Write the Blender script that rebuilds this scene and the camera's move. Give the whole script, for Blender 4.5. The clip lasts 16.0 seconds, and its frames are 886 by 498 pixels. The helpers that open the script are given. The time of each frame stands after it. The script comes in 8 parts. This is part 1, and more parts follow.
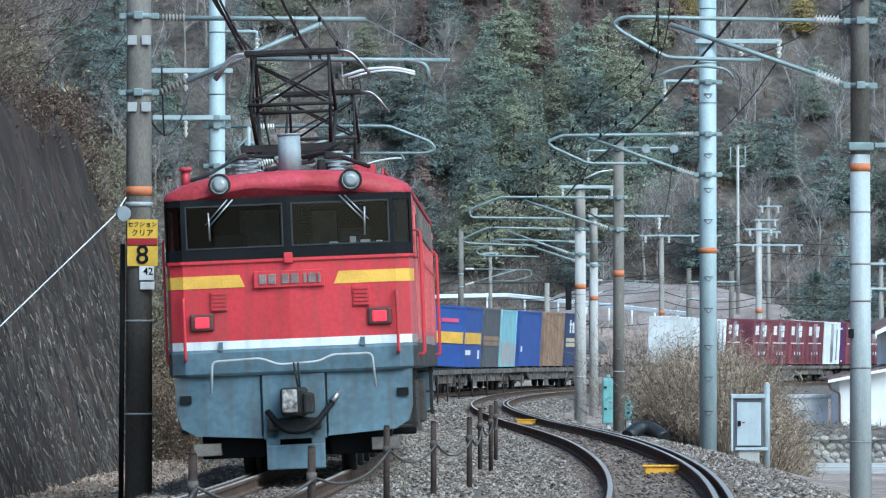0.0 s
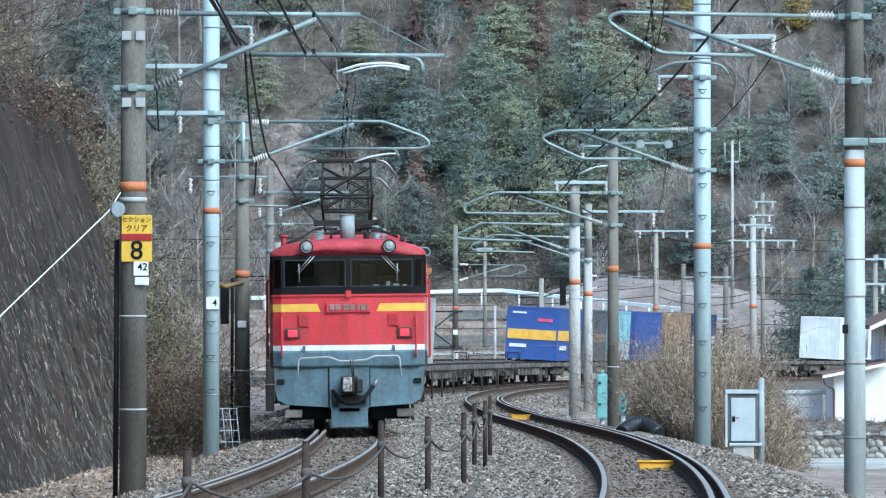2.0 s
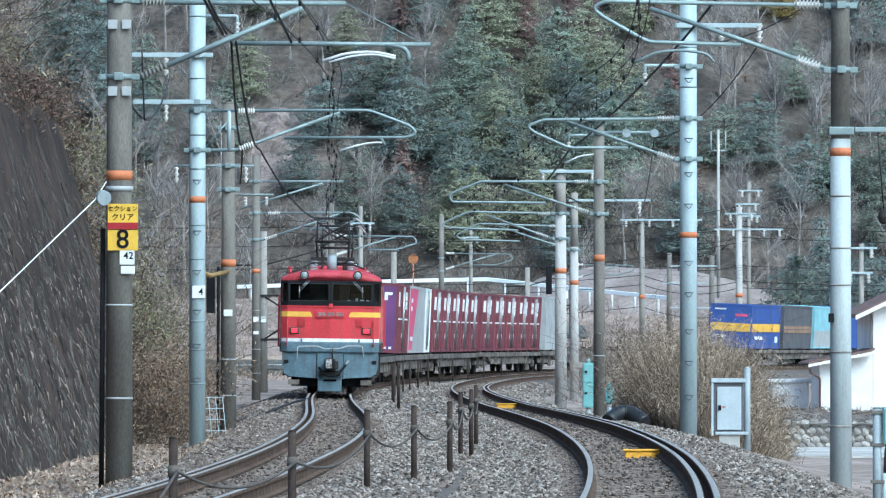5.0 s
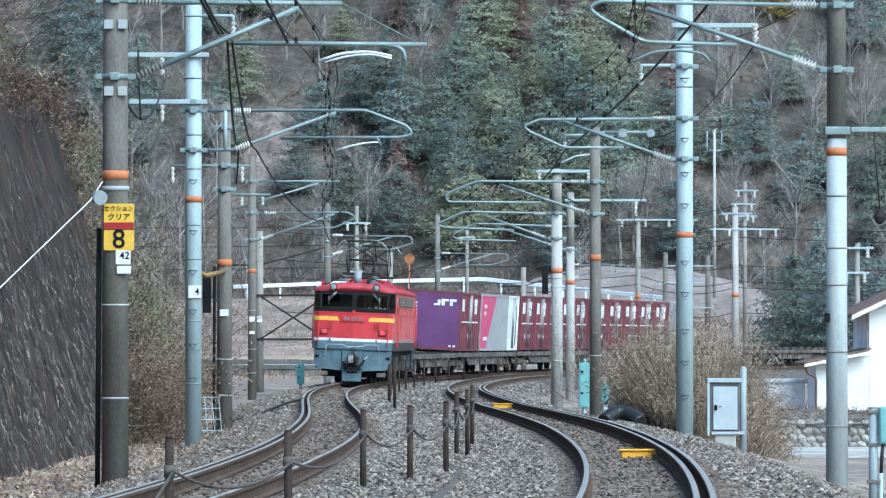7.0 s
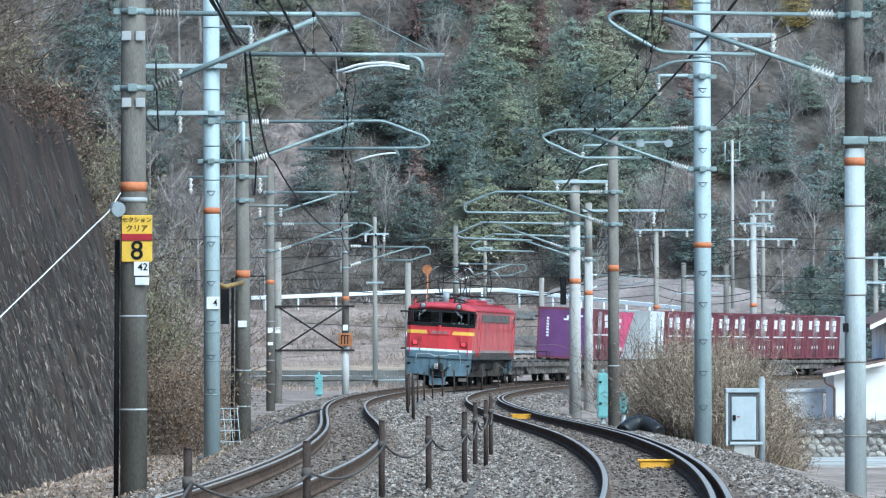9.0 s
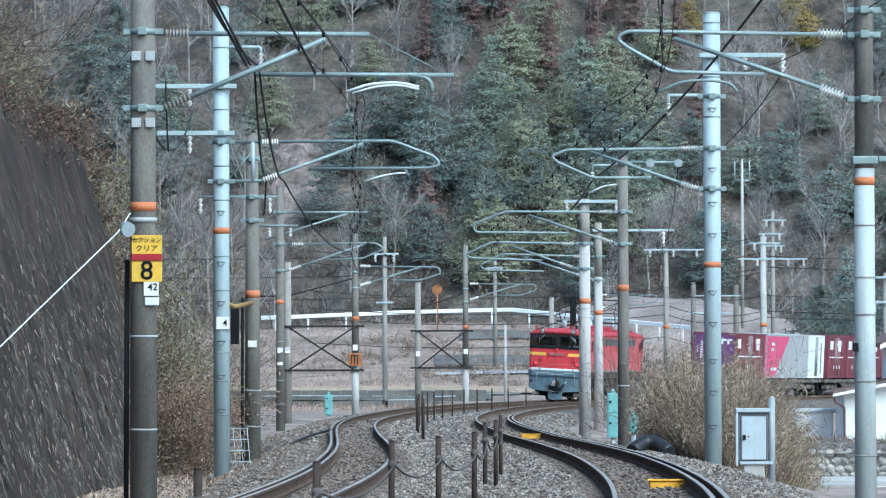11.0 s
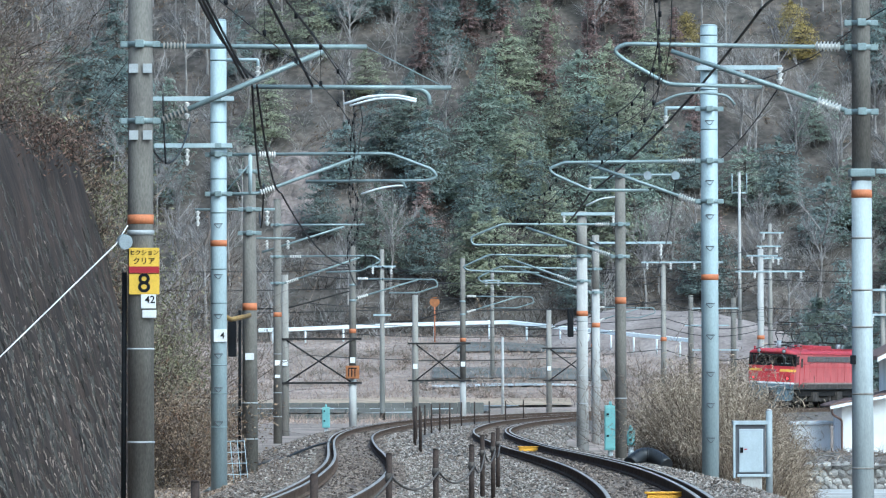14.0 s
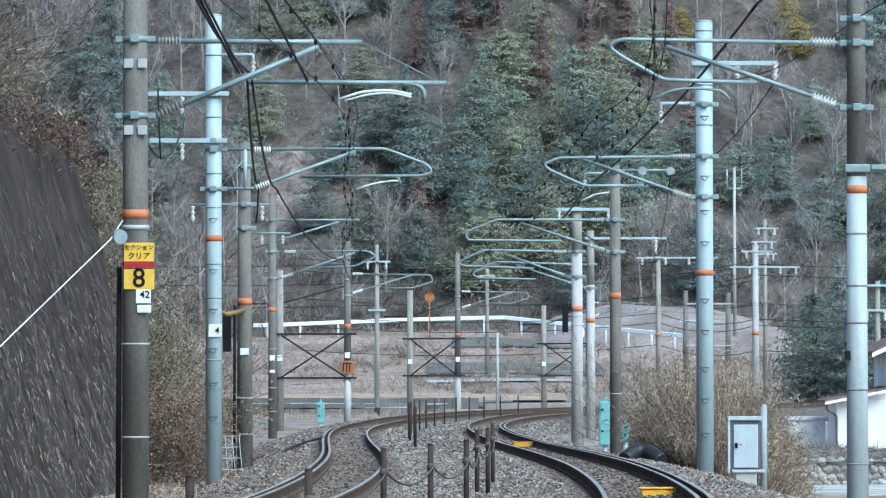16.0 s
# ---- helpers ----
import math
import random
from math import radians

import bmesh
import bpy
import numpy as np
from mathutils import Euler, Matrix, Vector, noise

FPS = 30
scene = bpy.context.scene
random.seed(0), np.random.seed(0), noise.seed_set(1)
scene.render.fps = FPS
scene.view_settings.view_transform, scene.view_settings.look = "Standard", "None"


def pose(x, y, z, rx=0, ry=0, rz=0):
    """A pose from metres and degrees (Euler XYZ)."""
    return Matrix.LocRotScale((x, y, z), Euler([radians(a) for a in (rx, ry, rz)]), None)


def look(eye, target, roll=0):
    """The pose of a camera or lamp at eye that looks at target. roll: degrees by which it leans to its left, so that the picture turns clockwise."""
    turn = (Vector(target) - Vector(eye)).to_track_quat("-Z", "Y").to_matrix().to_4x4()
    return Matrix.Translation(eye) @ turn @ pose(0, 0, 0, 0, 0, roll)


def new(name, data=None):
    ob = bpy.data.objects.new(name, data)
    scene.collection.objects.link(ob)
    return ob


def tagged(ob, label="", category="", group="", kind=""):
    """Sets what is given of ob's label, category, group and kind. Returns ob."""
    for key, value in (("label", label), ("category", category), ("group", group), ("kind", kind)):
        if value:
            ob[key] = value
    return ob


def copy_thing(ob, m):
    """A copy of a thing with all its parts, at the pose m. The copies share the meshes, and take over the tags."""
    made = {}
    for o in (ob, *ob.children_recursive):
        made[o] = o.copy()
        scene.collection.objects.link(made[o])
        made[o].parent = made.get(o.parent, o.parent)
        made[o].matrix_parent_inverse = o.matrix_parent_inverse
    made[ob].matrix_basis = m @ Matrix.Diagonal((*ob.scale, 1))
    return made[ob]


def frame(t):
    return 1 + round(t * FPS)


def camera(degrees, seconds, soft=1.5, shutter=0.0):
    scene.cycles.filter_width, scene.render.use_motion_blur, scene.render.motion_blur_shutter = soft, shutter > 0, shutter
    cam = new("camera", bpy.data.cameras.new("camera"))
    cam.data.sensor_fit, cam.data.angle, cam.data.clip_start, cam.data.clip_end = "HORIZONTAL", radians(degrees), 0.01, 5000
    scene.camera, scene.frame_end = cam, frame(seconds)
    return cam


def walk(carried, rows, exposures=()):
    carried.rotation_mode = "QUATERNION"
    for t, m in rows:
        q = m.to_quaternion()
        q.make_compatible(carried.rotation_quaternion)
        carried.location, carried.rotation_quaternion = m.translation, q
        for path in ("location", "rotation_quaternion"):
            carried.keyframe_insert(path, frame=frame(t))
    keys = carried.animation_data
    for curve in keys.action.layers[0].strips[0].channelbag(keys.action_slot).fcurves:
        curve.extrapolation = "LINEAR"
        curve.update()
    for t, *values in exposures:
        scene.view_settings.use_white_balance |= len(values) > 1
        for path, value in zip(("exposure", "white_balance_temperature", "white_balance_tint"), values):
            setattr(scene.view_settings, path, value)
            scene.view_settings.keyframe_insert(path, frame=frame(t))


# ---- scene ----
# camera: a long lens, held by hand on one spot beside the line
F = 9200.0
EYE = (0.0, 0.0, 1.33)
HORIZON = 634.0
cam = camera(2 * math.degrees(math.atan(784 / F)), 16.0, soft=1.2)
SWAY = [(0, 0, 0, 0), (0.5, -12.5, 0, 0), (1, -13, 0, 0), (1.5, -8, -3, 0), (2, -10, -8, 0), (2.5, -13.5, -11, 0),
        (3, -20, -14.5, 0), (3.5, -22.5, -19, 0), (4, -26, -23, 0), (4.8, -33, -27, 0), (5.6, -39, -29, 0), (6.5, -43, -29, 0),
        (7, -41.5, -28, 0), (7.5, -37, -25.5, -0.03), (8, -30.5, -22.5, -0.04), (8.5, -21.5, -17.5, -0.08), (9, -9.5, -9, -0.12),
        (9.8, 0, 5, -0.14), (10.6, 6, 20, -0.15), (11.5, 10, 34, -0.16), (12, 13, 43.5, -0.16), (12.5, 13.5, 50.5, -0.16),
        (13, 11, 50.5, -0.16), (13.5, 8, 50.5, -0.16), (14, 3, 48.5, -0.16), (14.5, -1.5, 47.5, -0.16),
        (15, -5.5, 45, -0.1), (15.5, -6, 43, -0.1), (16, -6, 40, -0.1)]
walk(cam, [(t, look(EYE, (-dx / F * 100, 100, EYE[2] + (HORIZON + dy - 441) / F * 100), roll)) for t, dx, dy, roll in SWAY],
     [(0, 0.55, 5130, -5), (1.5, 0.72, 5130, -5), (9, 0.72, 5130, -5), (12, 0.68, 5130, -5), (16, 0.68, 5130, -5)])

# light: a dull winter sky with a weak, wide sun
world = bpy.data.worlds.new("sky")
scene.world = world
world.use_nodes = True
wn = world.node_tree.nodes
sky = wn.new("ShaderNodeTexSky")
sky.sky_type, sky.sun_disc = "NISHITA", False
sky.sun_elevation, sky.sun_rotation = radians(43), radians(145)
sky.air_density, sky.dust_density, sky.ozone_density = 1.0, 4.0, 2.0
world.node_tree.links.new(sky.outputs[0], wn["Background"].inputs[0])
wn["Background"].inputs[1].default_value = 0.14
sun = new("sun", bpy.data.lights.new("sun", "SUN"))
sun.data.energy, sun.data.angle, sun.data.color = 1.9, radians(45), (1.0, 0.96, 0.9)
sun.matrix_world = look((0, 0, 0), (-0.5, 0.72, -0.82))


# materials
def mat(name, color, rough=0.8, metal=0.0, scale=8.0, var=0.25, bump=0.15, second=None, stretch=(1, 1, 1), fine=60.0, rand=0.0, streak=0.0, island=0.0, spec=0.3, emit=0.0, thin=0.0):
    m = bpy.data.materials.new(name)
    m.use_nodes = True
    nt = m.node_tree
    nd, ln = nt.nodes, nt.links
    b = nd["Principled BSDF"]
    b.inputs["Roughness"].default_value, b.inputs["Metallic"].default_value = rough, metal
    b.inputs["Specular IOR Level"].default_value = spec
    co = nd.new("ShaderNodeTexCoord")
    mp = nd.new("ShaderNodeMapping")
    mp.inputs["Scale"].default_value = stretch
    ln.new(co.outputs["Object"], mp.inputs[0])
    n1, n2 = nd.new("ShaderNodeTexNoise"), nd.new("ShaderNodeTexNoise")
    n1.inputs["Scale"].default_value, n2.inputs["Scale"].default_value = scale, fine
    n1.inputs["Detail"].default_value, n2.inputs["Detail"].default_value = 5, 3
    ln.new(mp.outputs[0], n1.inputs[0]), ln.new(mp.outputs[0], n2.inputs[0])
    c2 = second or tuple(max(0.0, c * (1 - var * 1.6)) for c in color)
    ramp = nd.new("ShaderNodeValToRGB")
    ramp.color_ramp.elements[0].position, ramp.color_ramp.elements[1].position = 0.36, 0.64
    ramp.color_ramp.elements[0].color, ramp.color_ramp.elements[1].color = (*c2, 1), (*color, 1)
    ln.new(n1.outputs[0], ramp.inputs[0])
    hs = nd.new("ShaderNodeHueSaturation")
    ln.new(ramp.outputs[0], hs.inputs["Color"])
    mr = nd.new("ShaderNodeMapRange")
    mr.inputs["From Min"].default_value, mr.inputs["From Max"].default_value = 0.3, 0.7
    mr.inputs["To Min"].default_value, mr.inputs["To Max"].default_value = 1 - var, 1 + var
    ln.new(n2.outputs[0], mr.inputs["Value"])
    val = mr.outputs[0]
    for k, by_object in ((rand, True), (island, False)):
        if not k:
            continue
        if by_object:
            info = nd.new("ShaderNodeObjectInfo").outputs["Random"]
        else:
            info = nd.new("ShaderNodeNewGeometry").outputs["Random Per Island"]
        r2 = nd.new("ShaderNodeMapRange")
        r2.inputs["To Min"].default_value, r2.inputs["To Max"].default_value = 1 - k, 1 + k
        ln.new(info, r2.inputs["Value"])
        mu = nd.new("ShaderNodeMath")
        mu.operation = "MULTIPLY"
        ln.new(val, mu.inputs[0]), ln.new(r2.outputs[0], mu.inputs[1])
        val = mu.outputs[0]
        if by_object:
            r3 = nd.new("ShaderNodeMapRange")
            r3.inputs["To Min"].default_value, r3.inputs["To Max"].default_value = 0.5 - 0.04 * rand, 0.5 + 0.04 * rand
            ln.new(info, r3.inputs["Value"]), ln.new(r3.outputs[0], hs.inputs["Hue"])
    ln.new(val, hs.inputs["Value"])
    out = hs.outputs[0]
    if streak:
        n3 = nd.new("ShaderNodeTexNoise")
        mp3 = nd.new("ShaderNodeMapping")
        mp3.inputs["Scale"].default_value = (9, 9, 0.7)
        n3.inputs["Scale"].default_value = 1.0
        ln.new(co.outputs["Object"], mp3.inputs[0]), ln.new(mp3.outputs[0], n3.inputs[0])
        r4 = nd.new("ShaderNodeMapRange")
        r4.inputs["From Min"].default_value, r4.inputs["From Max"].default_value = 0.48, 0.75
        r4.inputs["To Max"].default_value = streak
        ln.new(n3.outputs[0], r4.inputs["Value"])
        mx = nd.new("ShaderNodeMix")
        mx.data_type = "RGBA"
        ln.new(r4.outputs[0], mx.inputs[0]), ln.new(out, mx.inputs[6])
        mx.inputs[7].default_value = (0.09, 0.07, 0.055, 1)
        out = mx.outputs[2]
    ln.new(out, b.inputs["Base Color"])
    if thin:
        tr, ms = nd.new("ShaderNodeBsdfTranslucent"), nd.new("ShaderNodeMixShader")
        ms.inputs[0].default_value = thin
        ln.new(out, tr.inputs[0])
        ln.new(b.outputs[0], ms.inputs[1]), ln.new(tr.outputs[0], ms.inputs[2])
        ln.new(ms.outputs[0], nd["Material Output"].inputs[0])
    if emit:
        b.inputs["Emission Color"].default_value = (*color, 1)
        b.inputs["Emission Strength"].default_value = emit
    if bump:
        bp = nd.new("ShaderNodeBump")
        bp.inputs["Strength"].default_value, bp.inputs["Distance"].default_value = bump, 0.02
        ln.new(n2.outputs[0], bp.inputs["Height"]), ln.new(bp.outputs[0], b.inputs["Normal"])
    return m


def glass(name, color=(0.012, 0.014, 0.015), rough=0.1):
    m = mat(name, color, rough, 0, 3, 0.1, 0, spec=0.28)
    return m


def clear(name):
    """Slightly dusty clear glass, thin enough to let light straight through."""
    m = bpy.data.materials.new(name)
    m.use_nodes = True
    nd, ln = m.node_tree.nodes, m.node_tree.links
    tr, gl, ms, fr = nd.new("ShaderNodeBsdfTransparent"), nd.new("ShaderNodeBsdfGlossy"), nd.new("ShaderNodeMixShader"), nd.new("ShaderNodeFresnel")
    tr.inputs[0].default_value = (0.78, 0.82, 0.82, 1)
    gl.inputs["Roughness"].default_value = 0.03
    fr.inputs[0].default_value = 1.5
    ln.new(fr.outputs[0], ms.inputs[0]), ln.new(tr.outputs[0], ms.inputs[1]), ln.new(gl.outputs[0], ms.inputs[2])
    ln.new(ms.outputs[0], nd["Material Output"].inputs[0])
    return m


M = dict(
    red=mat("red_paint", (0.5, 0.042, 0.055), 0.45, 0, 1.5, 0.1, 0.03, second=(0.43, 0.038, 0.048), streak=0.35, fine=20),
    red_roof=mat("roof_red", (0.42, 0.055, 0.08), 0.55, 0, 2.5, 0.2, 0.05, second=(0.3, 0.035, 0.04), fine=20),
    black=mat("black_paint", (0.012, 0.013, 0.015), 0.7, 0, 3, 0.2, 0.03, spec=0.12),
    yellow=mat("yellow_paint", (0.78, 0.47, 0.08), 0.5, 0, 3, 0.12, 0.02),
    white=mat("white_paint", (0.72, 0.76, 0.78), 0.5, 0, 3, 0.1, 0.02, streak=0.25),
    skirt=mat("blue_grey_paint", (0.115, 0.18, 0.225), 0.55, 0, 1.3, 0.14, 0.04, second=(0.075, 0.115, 0.145), streak=0.5, fine=14),
    dark=mat("sooty_iron", (0.035, 0.033, 0.032), 0.75, 0.2, 5, 0.3, 0.1),
    under=mat("dusty_underframe", (0.21, 0.19, 0.17), 0.85, 0, 2.2, 0.3, 0.1, second=(0.07, 0.06, 0.054)),
    steel=mat("bare_steel", (0.4, 0.41, 0.42), 0.4, 0.8, 6, 0.2, 0.05),
    lens=mat("lamp_lens", (0.3, 0.33, 0.34), 0.12, 0, 6, 0.1, 0.0, spec=0.7),
    tail=mat("tail_lamp_glow", (1.0, 0.03, 0.05), 0.3, 0, 6, 0.05, 0.0, emit=0.75),
    glass=glass("cab_glass"),
    pane=clear("window_pane"),
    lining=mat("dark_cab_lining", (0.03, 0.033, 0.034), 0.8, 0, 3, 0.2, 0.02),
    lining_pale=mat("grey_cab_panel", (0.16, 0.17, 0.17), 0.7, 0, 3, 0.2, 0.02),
    lampframe=mat("brown_lamp_frame", (0.1, 0.045, 0.042), 0.6, 0, 4, 0.2, 0.03),
    maroon=mat("maroon_container", (0.2, 0.055, 0.075), 0.6, 0, 1.2, 0.2, 0.04, second=(0.14, 0.04, 0.055), streak=0.3, rand=0.2),
    purple=mat("purple_container", (0.14, 0.055, 0.17), 0.6, 0, 1.2, 0.15, 0.04, streak=0.2),
    pink=mat("pink_panel", (0.6, 0.09, 0.2), 0.55, 0, 1.5, 0.1, 0.03, streak=0.15),
    silver=mat("silver_panel", (0.4, 0.42, 0.43), 0.5, 0, 1.5, 0.1, 0.03, streak=0.25),
    cwhite=mat("white_container", (0.74, 0.77, 0.78), 0.6, 0, 1.5, 0.1, 0.03, streak=0.2),
    blue=mat("blue_container", (0.05, 0.1, 0.33), 0.55, 0, 1.5, 0.12, 0.03, streak=0.15),
    cyan=mat("light_blue_container", (0.3, 0.55, 0.62), 0.55, 0, 1.5, 0.12, 0.03, streak=0.25),
    grey=mat("grey_container", (0.11, 0.115, 0.13), 0.6, 0, 1.5, 0.15, 0.03, streak=0.2),
    brown=mat("brown_container", (0.33, 0.22, 0.15), 0.65, 0, 1.5, 0.2, 0.03, streak=0.3),
    navy=mat("navy_container", (0.04, 0.06, 0.14), 0.6, 0, 1.5, 0.12, 0.03, streak=0.1),
    rail=mat("rusty_rail", (0.13, 0.095, 0.075), 0.95, 0.0, 4, 0.25, 0.1, spec=0.03),
    railtop=mat("worn_rail_head", (0.5, 0.46, 0.41), 0.42, 0.45, 6, 0.15, 0.03),
    sleeper=mat("weathered_sleeper", (0.2, 0.165, 0.14), 0.9, 0, 4, 0.25, 0.15, second=(0.11, 0.088, 0.075), rand=0.25),
    # Bed colour is darkened to give the shade in gaps between loose stones.
    ballast=mat("shaded_ballast_bed", (0.15, 0.132, 0.118), 0.95, 0, 14, 0.5, 1.0, second=(0.08, 0.07, 0.062), fine=22),
    stone_brown=mat("rail_dust_stone", (0.18, 0.146, 0.122), 0.95, 0, 4, 0.2, 0.1, second=(0.13, 0.105, 0.09), island=0.55),
    stone=mat("ballast_stone", (0.26, 0.235, 0.21), 0.95, 0, 4, 0.2, 0.1, second=(0.2, 0.175, 0.155), island=0.65),
    ground=mat("winter_earth", (0.33, 0.265, 0.23), 0.95, 0, 0.16, 0.35, 0.3, second=(0.17, 0.14, 0.115), fine=1.7),
    forest=mat("forest_floor", (0.125, 0.105, 0.09), 0.95, 0, 0.3, 0.4, 0.5, second=(0.055, 0.05, 0.044), fine=1.5),
    concrete=mat("pole_concrete", (0.3, 0.285, 0.26), 0.9, 0, 2.5, 0.2, 0.08, second=(0.22, 0.21, 0.19), stretch=(1, 1, 0.3), streak=0.35),
    dconcrete=mat("dark_pole_concrete", (0.19, 0.18, 0.16), 0.9, 0, 2.5, 0.22, 0.08, second=(0.12, 0.11, 0.1), stretch=(1, 1, 0.3), streak=0.25),
    lconcrete=mat("pale_pole_concrete", (0.43, 0.425, 0.41), 0.85, 0, 2.5, 0.12, 0.05, stretch=(1, 1, 0.3), streak=0.25),
    galv=mat("pale_blue_steel_pole", (0.39, 0.47, 0.495), 0.55, 0.05, 2.5, 0.1, 0.04, second=(0.33, 0.405, 0.43), stretch=(1, 1, 0.3), streak=0.15),
    pipe=mat("galvanised_pipe", (0.26, 0.325, 0.33), 0.5, 0.3, 5, 0.15, 0.03),
    insul=mat("porcelain", (0.68, 0.67, 0.64), 0.3, 0, 6, 0.1, 0.0),
    orange=mat("orange_band", (0.52, 0.19, 0.085), 0.6, 0, 5, 0.15, 0.02),
    wire=mat("dark_wire", (0.03, 0.03, 0.032), 0.6, 0.4, 8, 0.1, 0.0),
    paint_bar=mat("faint_lettering", (0.75, 0.76, 0.77), 0.6, 0, 4, 0.1, 0.0),
    sign=mat("yellow_enamel", (0.72, 0.47, 0.06), 0.45, 0, 4, 0.1, 0.02),
    signred=mat("red_enamel", (0.32, 0.02, 0.03), 0.5, 0, 4, 0.1, 0.02),
    hose=mat("yellowed_hose", (0.55, 0.36, 0.12), 0.7, 0, 12, 0.3, 0.1, second=(0.2, 0.13, 0.05)),
    board=mat("orange_board", (0.34, 0.14, 0.055), 0.6, 0, 4, 0.2, 0.02),
    galvpale=mat("pale_painted_pole", (0.41, 0.45, 0.46), 0.6, 0, 2.5, 0.1, 0.04, second=(0.35, 0.39, 0.4), stretch=(1, 1, 0.3), streak=0.2),
    twig=mat("bare_twigs", (0.2, 0.16, 0.13), 0.9, 0, 3, 0.2, 0.0, second=(0.11, 0.085, 0.07), island=0.45),
    leaf_dry=mat("dry_leaves", (0.235, 0.185, 0.13), 0.85, 0, 2, 0.2, 0.0, second=(0.16, 0.1, 0.065), island=0.55),
    leaf_rust=mat("withered_red_leaves", (0.16, 0.1, 0.075), 0.85, 0, 2, 0.2, 0.0, second=(0.095, 0.062, 0.05), island=0.5),
    darktwig=mat("dark_branches", (0.085, 0.068, 0.056), 0.9, 0, 3, 0.2, 0.0, second=(0.05, 0.04, 0.034), island=0.4),
    yellowleaf=mat("yellow_leaves", (0.42, 0.33, 0.12), 0.85, 0, 0.6, 0.2, 0.0, second=(0.3, 0.24, 0.1), island=0.25, thin=0.35),
    # Olive needles, lightened so the colour carries the distance haze.
    olive=mat("hazy_olive_needles", (0.39, 0.4, 0.285), 0.85, 0, 0.6, 0.2, 0.0, second=(0.29, 0.315, 0.22), island=0.25, rand=0.2, thin=0.55),
    leaf_olive=mat("olive_leaves", (0.215, 0.2, 0.13), 0.8, 0, 2, 0.2, 0.0, second=(0.12, 0.12, 0.06), island=0.5),
    arrester=mat("pale_grey_casing", (0.3, 0.345, 0.37), 0.5, 0, 4, 0.12, 0.03, streak=0.2),
    dustgrey=mat("dusty_grey_band", (0.34, 0.29, 0.27), 0.8, 0, 2, 0.2, 0.03, second=(0.24, 0.2, 0.185), streak=0.3),
    hedge=mat("dark_bank_soil", (0.2, 0.18, 0.165), 0.95, 0, 2.5, 0.4, 0.6, second=(0.075, 0.068, 0.06), fine=9),
    gear=mat("grimy_running_gear", (0.085, 0.075, 0.068), 0.85, 0, 3, 0.3, 0.1, second=(0.035, 0.031, 0.028)),
    worn=mat("chipped_coupler_paint", (0.42, 0.41, 0.4), 0.6, 0.2, 14, 0.25, 0.1, second=(0.09, 0.075, 0.065)),
    plate_grey=mat("worn_plate_marks", (0.26, 0.2, 0.19), 0.6, 0.2, 6, 0.2, 0.05),
    gasket=mat("window_gasket", (0.05, 0.052, 0.055), 0.7, 0, 6, 0.1, 0.0, spec=0.2),
    scar=mat("bare_rock_scar", (0.26, 0.215, 0.2), 0.95, 0, 0.5, 0.3, 0.5, second=(0.12, 0.1, 0.09), fine=3),
    mound=mat("bare_earth", (0.3, 0.255, 0.235), 0.95, 0, 0.3, 0.2, 0.2, second=(0.2, 0.165, 0.15), fine=3),
    fieldgrass=mat("short_dry_grass", (0.38, 0.29, 0.24), 0.95, 0, 0.4, 0.2, 0.0, second=(0.25, 0.19, 0.155), island=0.35),
    # Red for the sides: dust plus sky reflection, both put into the colour.
    dusty=mat("skylit_dusty_red_side", (0.5, 0.13, 0.135), 0.55, 0, 1.2, 0.12, 0.03, second=(0.43, 0.1, 0.105), streak=0.2, fine=20),
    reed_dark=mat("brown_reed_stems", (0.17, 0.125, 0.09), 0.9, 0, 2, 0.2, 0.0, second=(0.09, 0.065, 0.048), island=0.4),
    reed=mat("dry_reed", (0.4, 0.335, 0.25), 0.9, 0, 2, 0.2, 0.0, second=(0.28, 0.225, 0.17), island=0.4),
    # Distance haze is put into the next four colours, lightening and greying them.
    conifer=mat("hazy_conifer_needles", (0.255, 0.3, 0.275), 0.85, 0, 0.6, 0.2, 0.0, second=(0.195, 0.245, 0.23), island=0.25, rand=0.22, thin=0.55),
    pine=mat("hazy_pine_needles", (0.3, 0.335, 0.27), 0.85, 0, 0.6, 0.2, 0.0, second=(0.235, 0.285, 0.235), island=0.25, rand=0.3, thin=0.55),
    rustleaf=mat("hazy_withered_needles", (0.35, 0.25, 0.23), 0.9, 0, 0.6, 0.2, 0.0, second=(0.24, 0.165, 0.145), island=0.25, rand=0.15, thin=0.55),
    greywood=mat("hazy_bare_branches", (0.31, 0.295, 0.285), 0.9, 0, 1, 0.2, 0.0, second=(0.22, 0.195, 0.18), island=0.4),
    bark=mat("bark", (0.17, 0.145, 0.125), 0.95, 0, 2, 0.3, 0.2),
    litter=mat("leaf_litter", (0.36, 0.29, 0.23), 0.9, 0, 2, 0.2, 0.0, second=(0.2, 0.14, 0.1), island=0.5),
    plaster=mat("white_plaster", (0.85, 0.86, 0.86), 0.85, 0, 0.8, 0.05, 0.05, second=(0.7, 0.71, 0.71)),
    tile=mat("roof_tile", (0.2, 0.13, 0.11), 0.7, 0, 3, 0.2, 0.1),
    rubble=mat("rubble_stone", (0.33, 0.32, 0.3), 0.9, 0, 3, 0.2, 0.2, rand=0.3),
    mortar=mat("dark_joint", (0.09, 0.085, 0.08), 0.95, 0, 3, 0.2, 0.2),
    lane=mat("pale_lane", (0.52, 0.52, 0.5), 0.9, 0, 0.9, 0.22, 0.3, second=(0.27, 0.25, 0.22), stretch=(0.25, 1, 1), fine=7),
